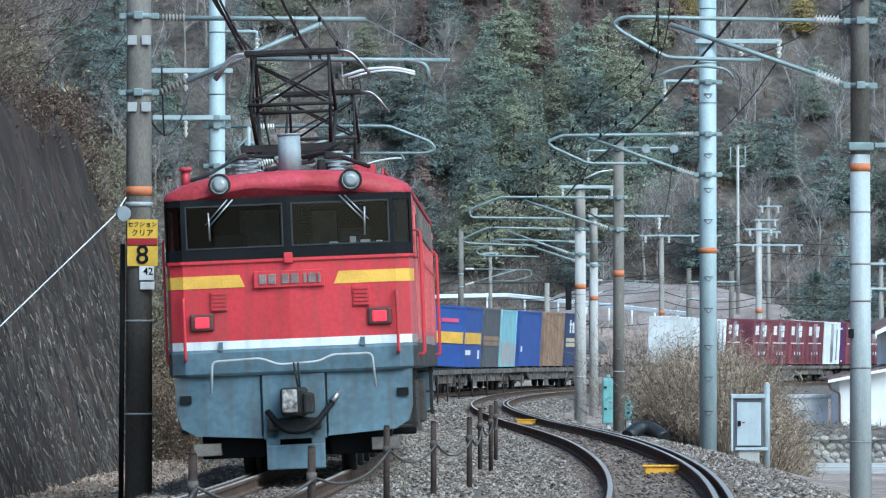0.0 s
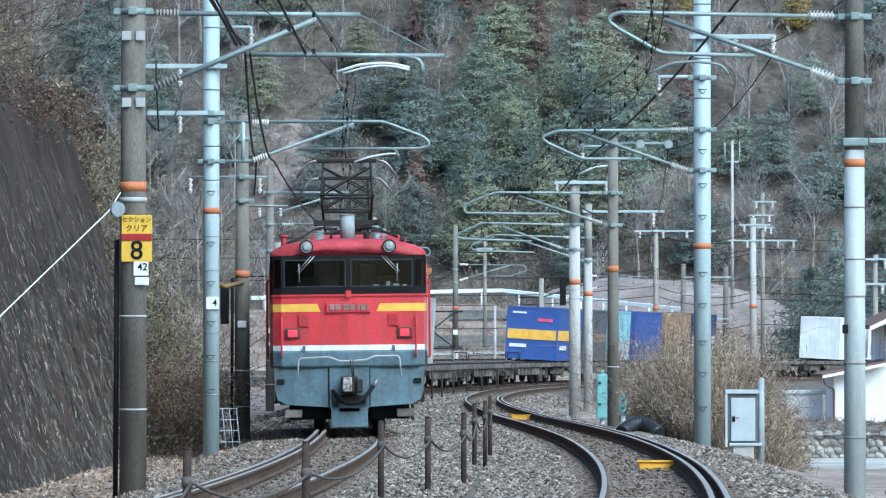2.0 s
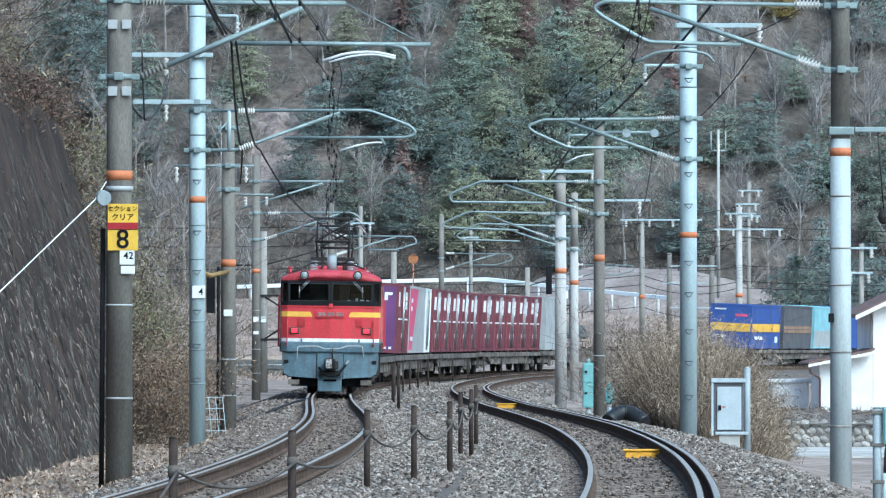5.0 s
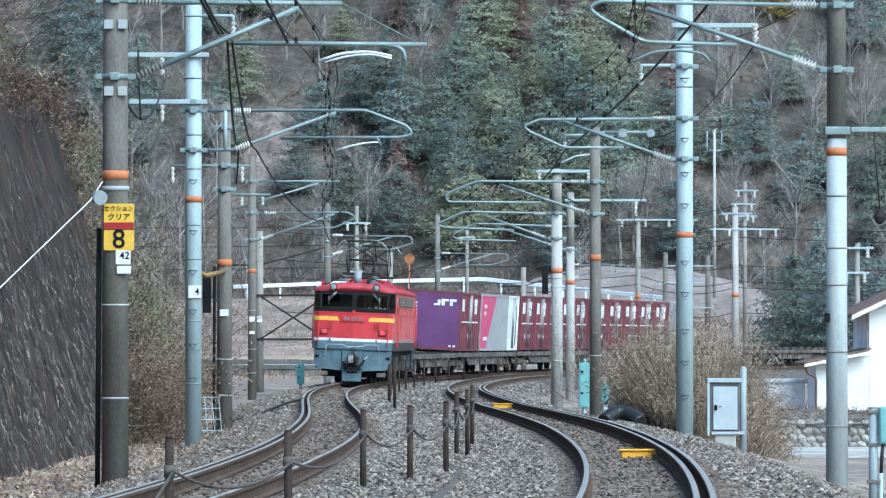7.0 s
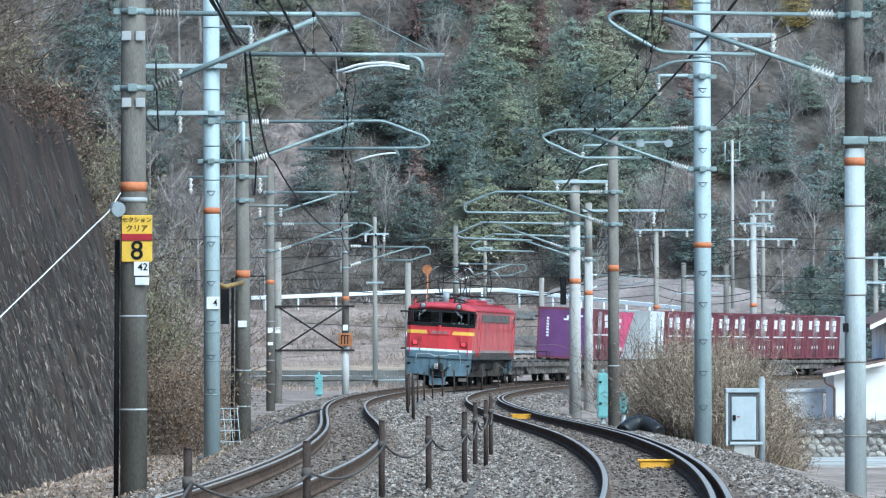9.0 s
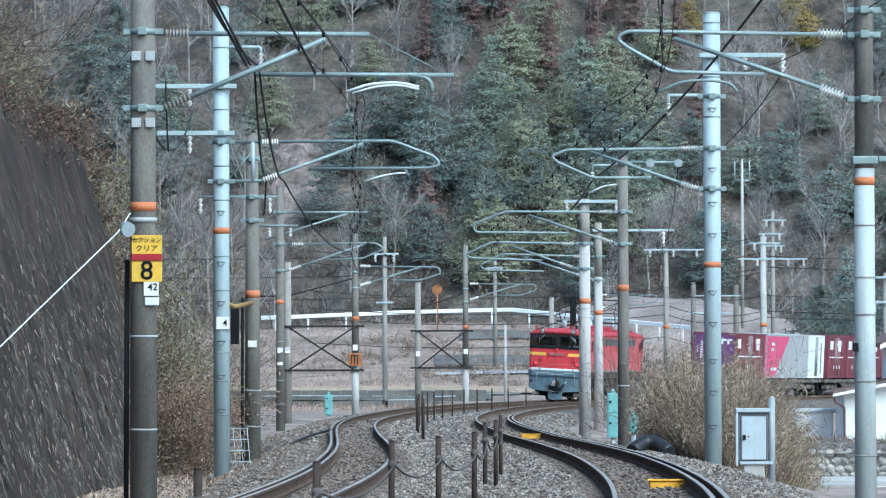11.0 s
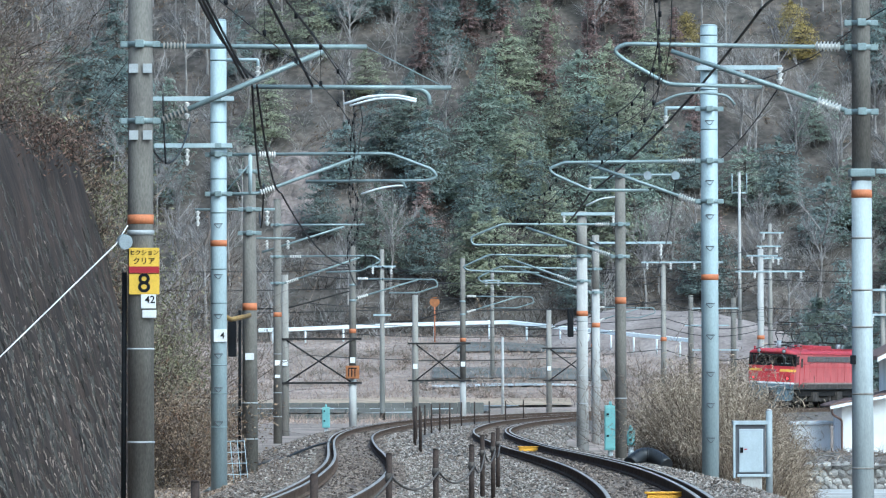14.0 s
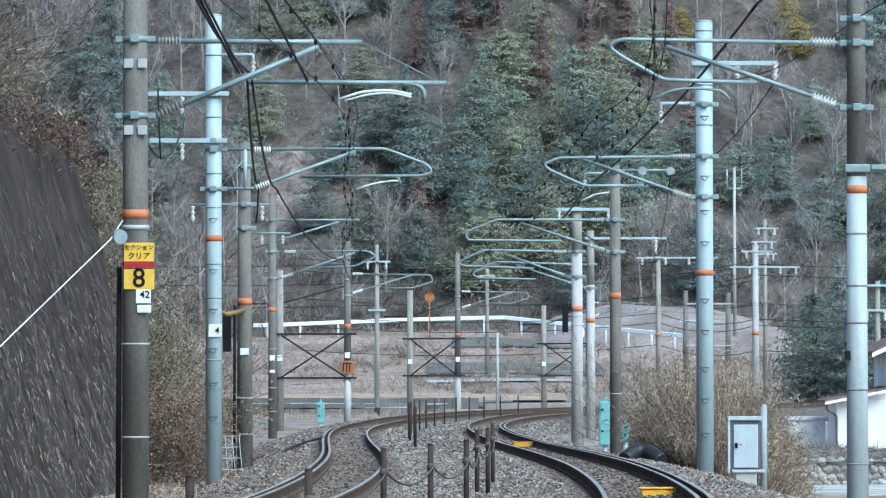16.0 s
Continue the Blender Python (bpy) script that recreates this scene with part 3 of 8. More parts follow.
def locomotive():
    t = thing("locomotive", "red electric locomotive with black window band, yellow stripes and blue-grey skirt", "locomotive")
    Y = 7.75
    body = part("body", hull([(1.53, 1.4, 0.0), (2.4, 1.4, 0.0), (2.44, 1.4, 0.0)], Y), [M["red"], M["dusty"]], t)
    # Side faces take the paler red with the sky's sheen painted in.
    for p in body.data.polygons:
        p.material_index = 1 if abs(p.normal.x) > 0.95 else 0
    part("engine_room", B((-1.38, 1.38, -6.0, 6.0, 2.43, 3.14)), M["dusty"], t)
    cab_rooms(t, Y)
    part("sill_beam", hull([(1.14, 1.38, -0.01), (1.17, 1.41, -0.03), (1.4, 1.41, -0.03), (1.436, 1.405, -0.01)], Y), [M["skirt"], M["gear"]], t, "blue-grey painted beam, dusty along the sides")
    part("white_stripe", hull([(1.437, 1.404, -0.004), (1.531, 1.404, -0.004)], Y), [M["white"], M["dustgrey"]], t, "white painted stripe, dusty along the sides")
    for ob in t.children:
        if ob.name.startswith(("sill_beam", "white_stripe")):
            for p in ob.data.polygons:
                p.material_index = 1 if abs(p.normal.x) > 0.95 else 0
    part("drip_rail", hull([(2.405, 1.42, -0.025), (2.44, 1.42, -0.025)], Y), M["red"], t)
    # rounded roof with a brow over the windscreens
    bm = bmesh.new()
    rows = []
    for y, drop, k in ((-Y - 0.04, 0.2, 0.9), (-Y + 0.02, 0.07, 0.985), (-Y + 0.25, 0.02, 1.0), (-Y + 0.7, 0, 1.0), (Y - 0.7, 0, 1.0), (Y - 0.25, 0.02, 1.0), (Y - 0.02, 0.07, 0.985), (Y + 0.04, 0.2, 0.9)):
        arc = [(-1.4, 3.13), (-1.405, 3.18), (-1.36, 3.25), (-1.2, 3.33), (-0.9, 3.4), (-0.45, 3.44), (0, 3.455), (0.45, 3.44), (0.9, 3.4), (1.2, 3.33), (1.36, 3.25), (1.405, 3.18), (1.4, 3.13)]
        rows.append([bm.verts.new((x * k, y + (0.12 * (abs(x) / 1.4) ** 3 * (1 if y < 0 else -1) if abs(y) > 7 else 0), max(3.13, z - drop))) for x, z in arc])
    for a, b in zip(rows[:-1], rows[1:]):
        for i in range(len(a) - 1):
            bm.faces.new((a[i], a[i + 1], b[i + 1], b[i])).smooth = True
        bm.faces.new((a[-1], a[0], b[0], b[-1]))
    bm.faces.new(rows[0]), bm.faces.new(rows[-1][::-1])
    part("roof", bm, M["red_roof"], t, "dull red domed roof with soot")
    # side panels and grilles
    for sx in (-1, 1):
        x = sx * 1.4
        a, b = min(x, x + sx * 0.02), max(x, x + sx * 0.02)
        g = part("side_grille", B((a, b, -5.1, 5.1, 2.72, 3.04)), M["grey"], t, "dusty grey row of filter grilles")
        bm = bmesh.new()
        for k in range(40):
            yy = -5.0 + k * 0.255
            box(bm, a - 0.012, b + 0.012, yy - 0.04, yy + 0.04, 2.74, 3.02)
        tagged(part("grille_mesh", bm, M["under"], g), kind="stuff")
        for k in range(7):
            yy = -4.6 + k * 1.53
            part("panel_seam", B((a - 0.006, b + 0.006, yy - 0.012, yy + 0.012, 1.6, 2.7)), M["dusty"], t)
        for e in (-1, 1):
            d = part("cab_door", R(0.012, (a - 0.008, b + 0.004, e * 6.35 - 0.33, e * 6.35 + 0.33, 1.45, 3.0)), M["dusty"], t)
            part("door_window", B((a - 0.012, b + 0.012, e * 6.35 - 0.2, e * 6.35 + 0.2, 2.4, 2.9)), M["glass"], d, "dark door window")
            part("cab_side_window", B((x - 0.01, x - 0.002, e * 7.02 - 0.27, e * 7.02 + 0.27, 2.55, 3.02)), M["pane"], t, "clear cab side window")
            for q in (-0.45, 0.45):
                bm = bmesh.new()
                yy = e * 6.35 + q
                pipe(bm, bend([(x, yy, 2.72), (x + sx * 0.07, yy, 2.72), (x + sx * 0.07, yy, 1.3), (x, yy, 1.3)], 0.06, 3), 0.015, 8)
                part("handrail", bm, M["red"], t)
            bm = bmesh.new()
            for k in range(3):
                zz = 0.5 + 0.28 * k
                box(bm, min(sx * 1.12, sx * 1.36), max(sx * 1.12, sx * 1.36), e * 6.35 - 0.22, e * 6.35 + 0.22, zz, zz + 0.03)
            for q in (-0.22, 0.22):
                box(bm, min(sx * 1.3, sx * 1.34), max(sx * 1.3, sx * 1.34), e * 6.35 + q - 0.02, e * 6.35 + q + 0.02, 0.48, 1.15)
            part("cab_steps", bm, M["dark"], t)
    # both noses
    for e in (-1, 1):
        nose = new("nose")
        nose.parent = t
        nose.matrix_basis = pose(0, 0, 0, 0, 0, 0 if e < 0 else 180)
        nose_parts(t, nose)
        for k in nose.children[:]:
            k.parent = t
            k.matrix_basis = nose.matrix_basis @ k.matrix_basis
        bpy.data.objects.remove(nose)
    # roof gear
    for yc in (-4.6, 4.9):
        pantograph(t, yc, 3.78, 4.97)
    part("roof_hatch", R(0.04, (-0.7, 0.7, -1.6, 2.4, 3.42, 3.64)), M["red_roof"], t)
    for sx in (-1, 1):
        part("roof_hatch", R(0.03, (min(sx * 0.72, sx * 1.02), max(sx * 0.72, sx * 1.02), -2.9, 6.4, 3.33, 3.47)), M["red_roof"], t)
    part("roof_rail", T(((1.05, -5.6, 3.48), (1.05, 5.6, 3.48), 0.014, 0.014, 6), *[((1.05, y, 3.3), (1.05, y, 3.48), 0.012, 0.012, 6) for y in (-5.6, -3.4, -1.2, 1.2, 3.4, 5.6)]), M["red_roof"], t)
    part("roof_box", R(0.02, (0.68, 0.96, -5.4, -4.7, 3.36, 3.55)), M["red_roof"], t)
    for x, y in ((-0.55, -6.6), (0.52, -6.7), (0.66, -6.2)):
        bm = bmesh.new()
        for k in range(4):
            tube(bm, (x, y, 3.4 + k * 0.045), (x, y, 3.42 + k * 0.045), 0.085, 0.055, 12)
        tube(bm, (x, y, 3.57), (x, y, 3.63), 0.05, 0.04, 10)
        part("bus_insulator", bm, M["arrester"], t, "pale ribbed roof insulator")
    part("bus_clamp", R(0.012, (-0.62, -0.46, -6.66, -6.5, 3.61, 3.65)), M["dark"], t)
    part("bus_clamp", R(0.012, (0.42, 0.6, -6.8, -6.62, 3.58, 3.64)), M["dark"], t)
    bm = bmesh.new()
    pipe(bm, bend([(-1.15, -7.2, 3.36), (-0.9, -7.0, 3.44), (-0.55, -6.6, 3.66), (-0.2, -6.2, 3.64)], 0.1, 3), 0.02, 6)
    pipe(bm, bend([(0.15, -6.3, 3.62), (0.38, -6.5, 3.66), (0.55, -6.7, 3.62), (0.9, -6.0, 3.5)], 0.1, 3), 0.028, 6)
    pipe(bm, [(0.2, -6.1, 3.6), (0.45, -6.1, 3.72), (0.62, -6.2, 3.8)], 0.02, 6)
    part("bus_cable", bm, M["dark"], t)
    bm = bmesh.new()
    tube(bm, (0.0, -6.3, 3.42), (0.0, -6.3, 3.88), 0.135, 0.13, 20)
    tube(bm, (0.0, -6.3, 3.88), (0.0, -6.3, 3.9), 0.14, 0.14, 20)
    part("arrester", bm, M["arrester"], t, "pale grey cylinder on the roof")
    bm = bmesh.new()
    tube(bm, (0.0, 6.4, 3.42), (0.0, 6.4, 3.82), 0.15, 0.15, 16)
    part("arrester", bm, M["arrester"], t)
    bm = bmesh.new()
    pipe(bm, [(-0.3, -5.9, 3.5), (-0.3, -2.6, 3.66), (0.1, -1.7, 3.76)], 0.03)
    pipe(bm, [(0.35, -6.0, 3.55), (0.35, -3, 3.6)], 0.025)
    for k in range(4):
        tube(bm, (0.35, -6.0 + k, 3.42), (0.35, -6.0 + k, 3.6), 0.06, 0.045, 8)
    part("roof_conduit", bm, M["dark"], t)
    bm = bmesh.new()
    tube(bm, (-1.15, -7.3, 3.3), (-1.15, -7.3, 3.48), 0.05, 0.05, 10)
    tube(bm, (-1.15, -7.3, 3.48), (-1.15, -7.3, 3.52), 0.08, 0.07, 10)
    part("whistle", bm, M["red_roof"], t)
    # running gear
    # Plain black block for the gear, with the shade under the body in its colour.
    part("traction_gear", R(0.05, (-0.45, 0.45, -7.1, 7.1, 0.2, 0.75)), M["black"], t, "black block for the shaded running gear")
    part("underframe", R(0.03, (-1.15, 1.15, -6.6, 6.6, 0.72, 1.16)), M["dark"], t)
    for yc in (-5.2, 0, 5.2):
        bogie(t, yc, 2.6, 0.56, M["gear"])
    for sx in (-1, 1):
        for yc in (-2.6, 2.6):
            part("equipment_box", R(0.03, (min(sx * 0.7, sx * 1.3), max(sx * 0.7, sx * 1.3), yc - 0.55, yc + 0.55, 0.42, 0.98)), M["gear"], t)
    return t


def cab_rooms(t, Y):
    """A driver's cab at each end: lining, bulkhead, desk, seats and side walls with a window opening."""
    for e in (-1, 1):
        def slab(name, x0, x1, a, b, z0, z1, m, label="", r=0.008):
            return part(name, R(r, (x0, x1, min(e * a, e * b), max(e * a, e * b), z0, z1)), M[m], t, label)
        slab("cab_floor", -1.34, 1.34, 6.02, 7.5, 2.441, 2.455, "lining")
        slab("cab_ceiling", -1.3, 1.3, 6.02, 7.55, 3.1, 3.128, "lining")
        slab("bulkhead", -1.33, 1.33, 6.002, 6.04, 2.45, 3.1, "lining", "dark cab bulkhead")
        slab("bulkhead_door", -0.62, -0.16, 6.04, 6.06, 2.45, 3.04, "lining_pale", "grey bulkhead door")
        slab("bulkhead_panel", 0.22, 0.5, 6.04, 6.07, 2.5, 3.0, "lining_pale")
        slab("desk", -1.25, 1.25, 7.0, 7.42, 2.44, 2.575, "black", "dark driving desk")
        for x, w, h in ((0.5, 0.1, 0.04), (0.72, 0.07, 0.09), (0.86, 0.11, 0.05), (1.02, 0.07, 0.035)):
            slab("desk_item", x * -e - w / 2, x * -e + w / 2, 7.2, 7.28, 2.575, 2.575 + h, "paint_bar", "small pale item on the desk", 0.006)
        for x in (-0.72, 0.72):
            slab("driver_seat", x - 0.2, x + 0.2, 6.4, 6.52, 2.45, 2.78, "gasket", "", 0.04)
        for sx in (-1, 1):
            bm = bmesh.new()
            for a, b, z0, z1 in ((6.0, 6.74, 2.44, 3.14), (6.74, 7.3, 2.44, 2.54), (6.74, 7.3, 3.03, 3.14), (7.3, 7.43, 2.44, 3.14)):
                box(bm, min(sx * 1.35, sx * 1.395), max(sx * 1.35, sx * 1.395), min(e * a, e * b), max(e * a, e * b), z0, z1)
            part("cab_side", bm, M["dusty"], t)


def nose_parts(t, n):
    Y, w = 7.75, 1.4
    bm = bmesh.new()
    for a, b, c, d in ((-1.4, 1.4, 2.445, 2.57), (-1.4, 1.4, 3.06, 3.135), (-0.045, 0.045, 2.57, 3.06), (-1.2, -1.15, 2.57, 3.06), (1.15, 1.2, 2.57, 3.06), (-1.4, -1.375, 2.57, 3.06), (1.375, 1.4, 2.57, 3.06)):
        merge(bm, nose_band(c, d, a, b, Y, 1.4, 0.05, 0.075))
    part("window_band", bm, M["black"], n, "matt black window surround")
    for sx in (-1, 1):
        g = part("windscreen", nose_band(2.56, 3.07, min(sx * 0.04, sx * 1.16), max(sx * 0.04, sx * 1.16), Y, 1.4, 0.05, 0.05), M["pane"], n, "clear cab windscreen")
        bm = bmesh.new()
        for a, b, c, d in ((0.045, 1.15, 2.57, 2.585), (0.045, 1.15, 3.045, 3.06), (0.045, 0.06, 2.585, 3.045), (1.135, 1.15, 2.585, 3.045)):
            merge(bm, nose_band(c, d, min(sx * a, sx * b), max(sx * a, sx * b), Y, 1.4, 0.05, 0.083))
        part("window_rubber", bm, M["gasket"], g)
        part("quarter_window", nose_band(2.56, 3.07, min(sx * 1.19, sx * 1.38), max(sx * 1.19, sx * 1.38), Y, 1.4, 0.05, 0.05), M["pane"], n, "clear corner window")
        bm = bmesh.new()
        pipe(bm, [(sx * 0.6, -Y - 0.07, 3.12), (sx * 0.88, -Y - 0.06, 2.82)], 0.01, 6)
        pipe(bm, [(sx * 0.66, -Y - 0.07, 3.12), (sx * 0.92, -Y - 0.06, 2.84)], 0.008, 6)
        pipe(bm, [(sx * 0.88, -Y - 0.085, 2.98), (sx * 0.87, -Y - 0.085, 2.66)], 0.012, 6)
        part("wiper", bm, M["steel"], n, "thin metal wiper")
        # yellow stripe with a slanted inner end
        if sx < 0:
            b = nose_band(2.13, 2.27, -1.4, -0.5, Y, 1.4, 0, 0.006, -0.06)
        else:
            b = nose_band(2.13, 2.27, 0.5, 1.4, Y, 1.4, 0, 0.006, 0.06)
        part("yellow_stripe", b, M["yellow"], n, "yellow painted stripe")
        louvre(n, sx * 0.8, -Y + 0.015, 1.98, 0.19, 0.22, 5, -1)
        # headlamp in the brow
        bm = bmesh.new()
        tube(bm, (sx * 0.74, -Y + 0.3, 3.3), (sx * 0.74, -Y - 0.06, 3.29), 0.13, 0.125, 24)
        h = part("headlight", bm, M["red_roof"], n)
        bm = bmesh.new()
        for k in range(24):
            a0, a1 = k * math.tau / 24, (k + 1) * math.tau / 24
            tube(bm, (sx * 0.74 + 0.113 * math.cos(a0), -Y - 0.062, 3.29 + 0.113 * math.sin(a0)), (sx * 0.74 + 0.113 * math.cos(a1), -Y - 0.062, 3.29 + 0.113 * math.sin(a1)), 0.014, 0.014, 6)
        part("headlight_rim", bm, M["dark"], h)
        bm = bmesh.new()
        tube(bm, (sx * 0.74, -Y - 0.05, 3.29), (sx * 0.74, -Y - 0.064, 3.29), 0.105, 0.1, 24)
        tube(bm, (sx * 0.74, -Y - 0.06, 3.29), (sx * 0.74, -Y - 0.085, 3.29), 0.1, 0.04, 24)
        part("headlight_lens", bm, M["lens"], h, "clear headlight lens")
        bm = bmesh.new()
        rbox(bm, sx * 1.0 - 0.135, sx * 1.0 + 0.135, -Y - 0.01, -Y + 0.12, 1.65, 1.845, r=0.025)
        tl = part("tail_lamp", bm, M["lampframe"], n, "brown framed tail lamp")
        bm = bmesh.new()
        rbox(bm, sx * 1.0 - 0.08, sx * 1.0 + 0.08, -Y - 0.022, -Y + 0.02, 1.685, 1.81, r=0.015)
        part("tail_lens", bm, M["tail"], tl, "glowing red tail lens")
        bm = bmesh.new()
        pipe(bm, bend([(sx * 1.2, -Y + 0.05, 2.02), (sx * 1.2, -Y - 0.05, 2.02), (sx * 1.2, -Y - 0.05, 1.33), (sx * 1.2, -Y + 0.05, 1.33)], 0.05, 3), 0.018, 8)
        part("handrail", bm, M["red"], n)
        # skirt halves with a curved lower outer corner
        pts = [(0.36, 0.42), (1.12, 0.47), (1.28, 0.56), (1.33, 0.72), (1.34, 1.14), (0.36, 1.14)]
        bm = bmesh.new()
        f0 = [bm.verts.new((sx * x, -Y + 0.03 + 0.1 * (x / 1.34) ** 2, z)) for x, z in pts]
        f1 = [bm.verts.new((sx * x, -Y + 0.26, z)) for x, z in pts]
        bm.faces.new(f0), bm.faces.new(f1)
        for i in range(6):
            bm.faces.new((f0[i], f0[(i + 1) % 6], f1[(i + 1) % 6], f1[i]))
        sk = part("skirt", bm, M["skirt"], n, "blue-grey skirt plate with scuffs")
        part("lifting_slot", R(0.005, (min(sx * 1.16, sx * 1.29), max(sx * 1.16, sx * 1.29), -Y + 0.08, -Y + 0.2, 0.84, 0.93)), M["black"], sk, "dark slot")
        part("skirt_seam", B((sx * 0.37 - 0.006, sx * 0.37 + 0.006, -Y + 0.02, -Y + 0.06, 0.45, 1.13)), M["black"], sk)
        part("step_plate", R(0.01, (min(sx * 0.85, sx * 1.16), max(sx * 0.85, sx * 1.16), -Y + 0.15, -Y + 0.5, 0.24, 0.38)), M["under"], n)
        # Added black block: makes the shaded gap behind the skirt dark.
        part("guard_frame", R(0.02, (min(sx * 0.37, sx * 1.08), max(sx * 0.37, sx * 1.08), -Y + 0.5, -Y + 0.66, 0.2, 0.52)), M["black"], n, "added black block for the shade behind the skirt")
        for q in (0.8, 0.02):
            part("stripe_block", R(0.005, (sx * q - 0.025 if q > 0.1 else -0.02, sx * q + 0.025 if q > 0.1 else 0.02, -Y - 0.02, -Y + 0.05, 1.42, 1.52)), M["skirt"], n)
    part("centre_panel", R(0.012, (-0.355, 0.355, -Y + 0.0, -Y + 0.5, 0.4, 1.14)), M["skirt"], n)
    part("snow_plough", R(0.015, (-0.33, 0.33, -Y - 0.04, -Y + 0.05, 0.06, 0.34)), M["skirt"], n, "grey plough plate")
    for sx in (-1, 1):
        part("plough_bracket", R(0.01, (min(sx * 0.33, sx * 0.18), max(sx * 0.33, sx * 0.18), -Y + 0.0, -Y + 0.1, 0.3, 0.52)), M["skirt"], n)
    bm = bmesh.new()
    pipe(bm, bend([(-0.92, -Y - 0.1, 0.95), (-0.9, -Y - 0.1, 1.3), (-0.35, -Y - 0.14, 1.32), (-0.15, -Y - 0.16, 1.24), (0.3, -Y - 0.16, 1.26), (0.45, -Y - 0.14, 1.33), (0.9, -Y - 0.1, 1.33), (0.93, -Y - 0.1, 0.95)], 0.06, 3), 0.016, 8)
    part("uncoupling_bar", bm, M["silver"], n, "thin bent uncoupling bar")
    # coupler with knuckle, face and hose
    c = part("coupler", R(0.04, (-0.14, 0.16, -Y - 0.35, -Y + 0.1, 0.66, 0.98)), M["dark"], n)
    part("coupler_face", R(0.02, (-0.12, 0.05, -Y - 0.4, -Y - 0.3, 0.7, 0.96)), M["worn"], c, "worn pale coupler face")
    part("knuckle", R(0.03, (0.12, 0.24, -Y - 0.42, -Y - 0.15, 0.68, 0.92)), M["dark"], c)
    part("coupler_carrier", R(0.02, (-0.3, 0.3, -Y - 0.12, -Y + 0.1, 0.5, 0.64)), M["dark"], c)
    bm = bmesh.new()
    pipe(bm, bend([(-0.3, -Y - 0.05, 0.72), (-0.1, -Y - 0.28, 0.48), (0.2, -Y - 0.28, 0.5), (0.45, -Y - 0.1, 0.82)], 0.2, 5), 0.035, 8)
    h = part("brake_hose", bm, M["black"], n, "black rubber brake hose")
    part("hose_cock", T(((0.43, -Y - 0.12, 0.8), (0.52, -Y - 0.04, 0.92), 0.04, 0.03, 8)), M["steel"], h)
    bm = bmesh.new()
    pipe(bm, [(0.02, -Y - 0.2, 1.26), (0.06, -Y - 0.24, 0.98)], 0.012)
    pipe(bm, [(0.07, -Y - 0.2, 1.26), (0.08, -Y - 0.24, 0.98)], 0.012)
    part("lift_chain", bm, M["dark"], c)
    # cast plate with raised, weathered characters as plain blocks
    pl = part("number_plate", R(0.008, (-0.4, 0.4, -Y - 0.055, -Y - 0.02, 2.11, 2.3)), M["red"], n)
    for x0, wd in ((-0.34, 0.085), (-0.235, 0.085), (-0.085, 0.085), (0.02, 0.085), (0.16, 0.035), (0.215, 0.085), (0.32, 0.035)):
        part("plate_mark", R(0.006, (x0, x0 + wd, -Y - 0.07, -Y - 0.05, 2.15, 2.26)), M["plate_grey"], pl, "worn grey raised mark")
    part("lamp_socket", R(0.01, (-0.05, 0.05, -Y - 0.09, -Y, 2.38, 2.5)), M["red"], n)


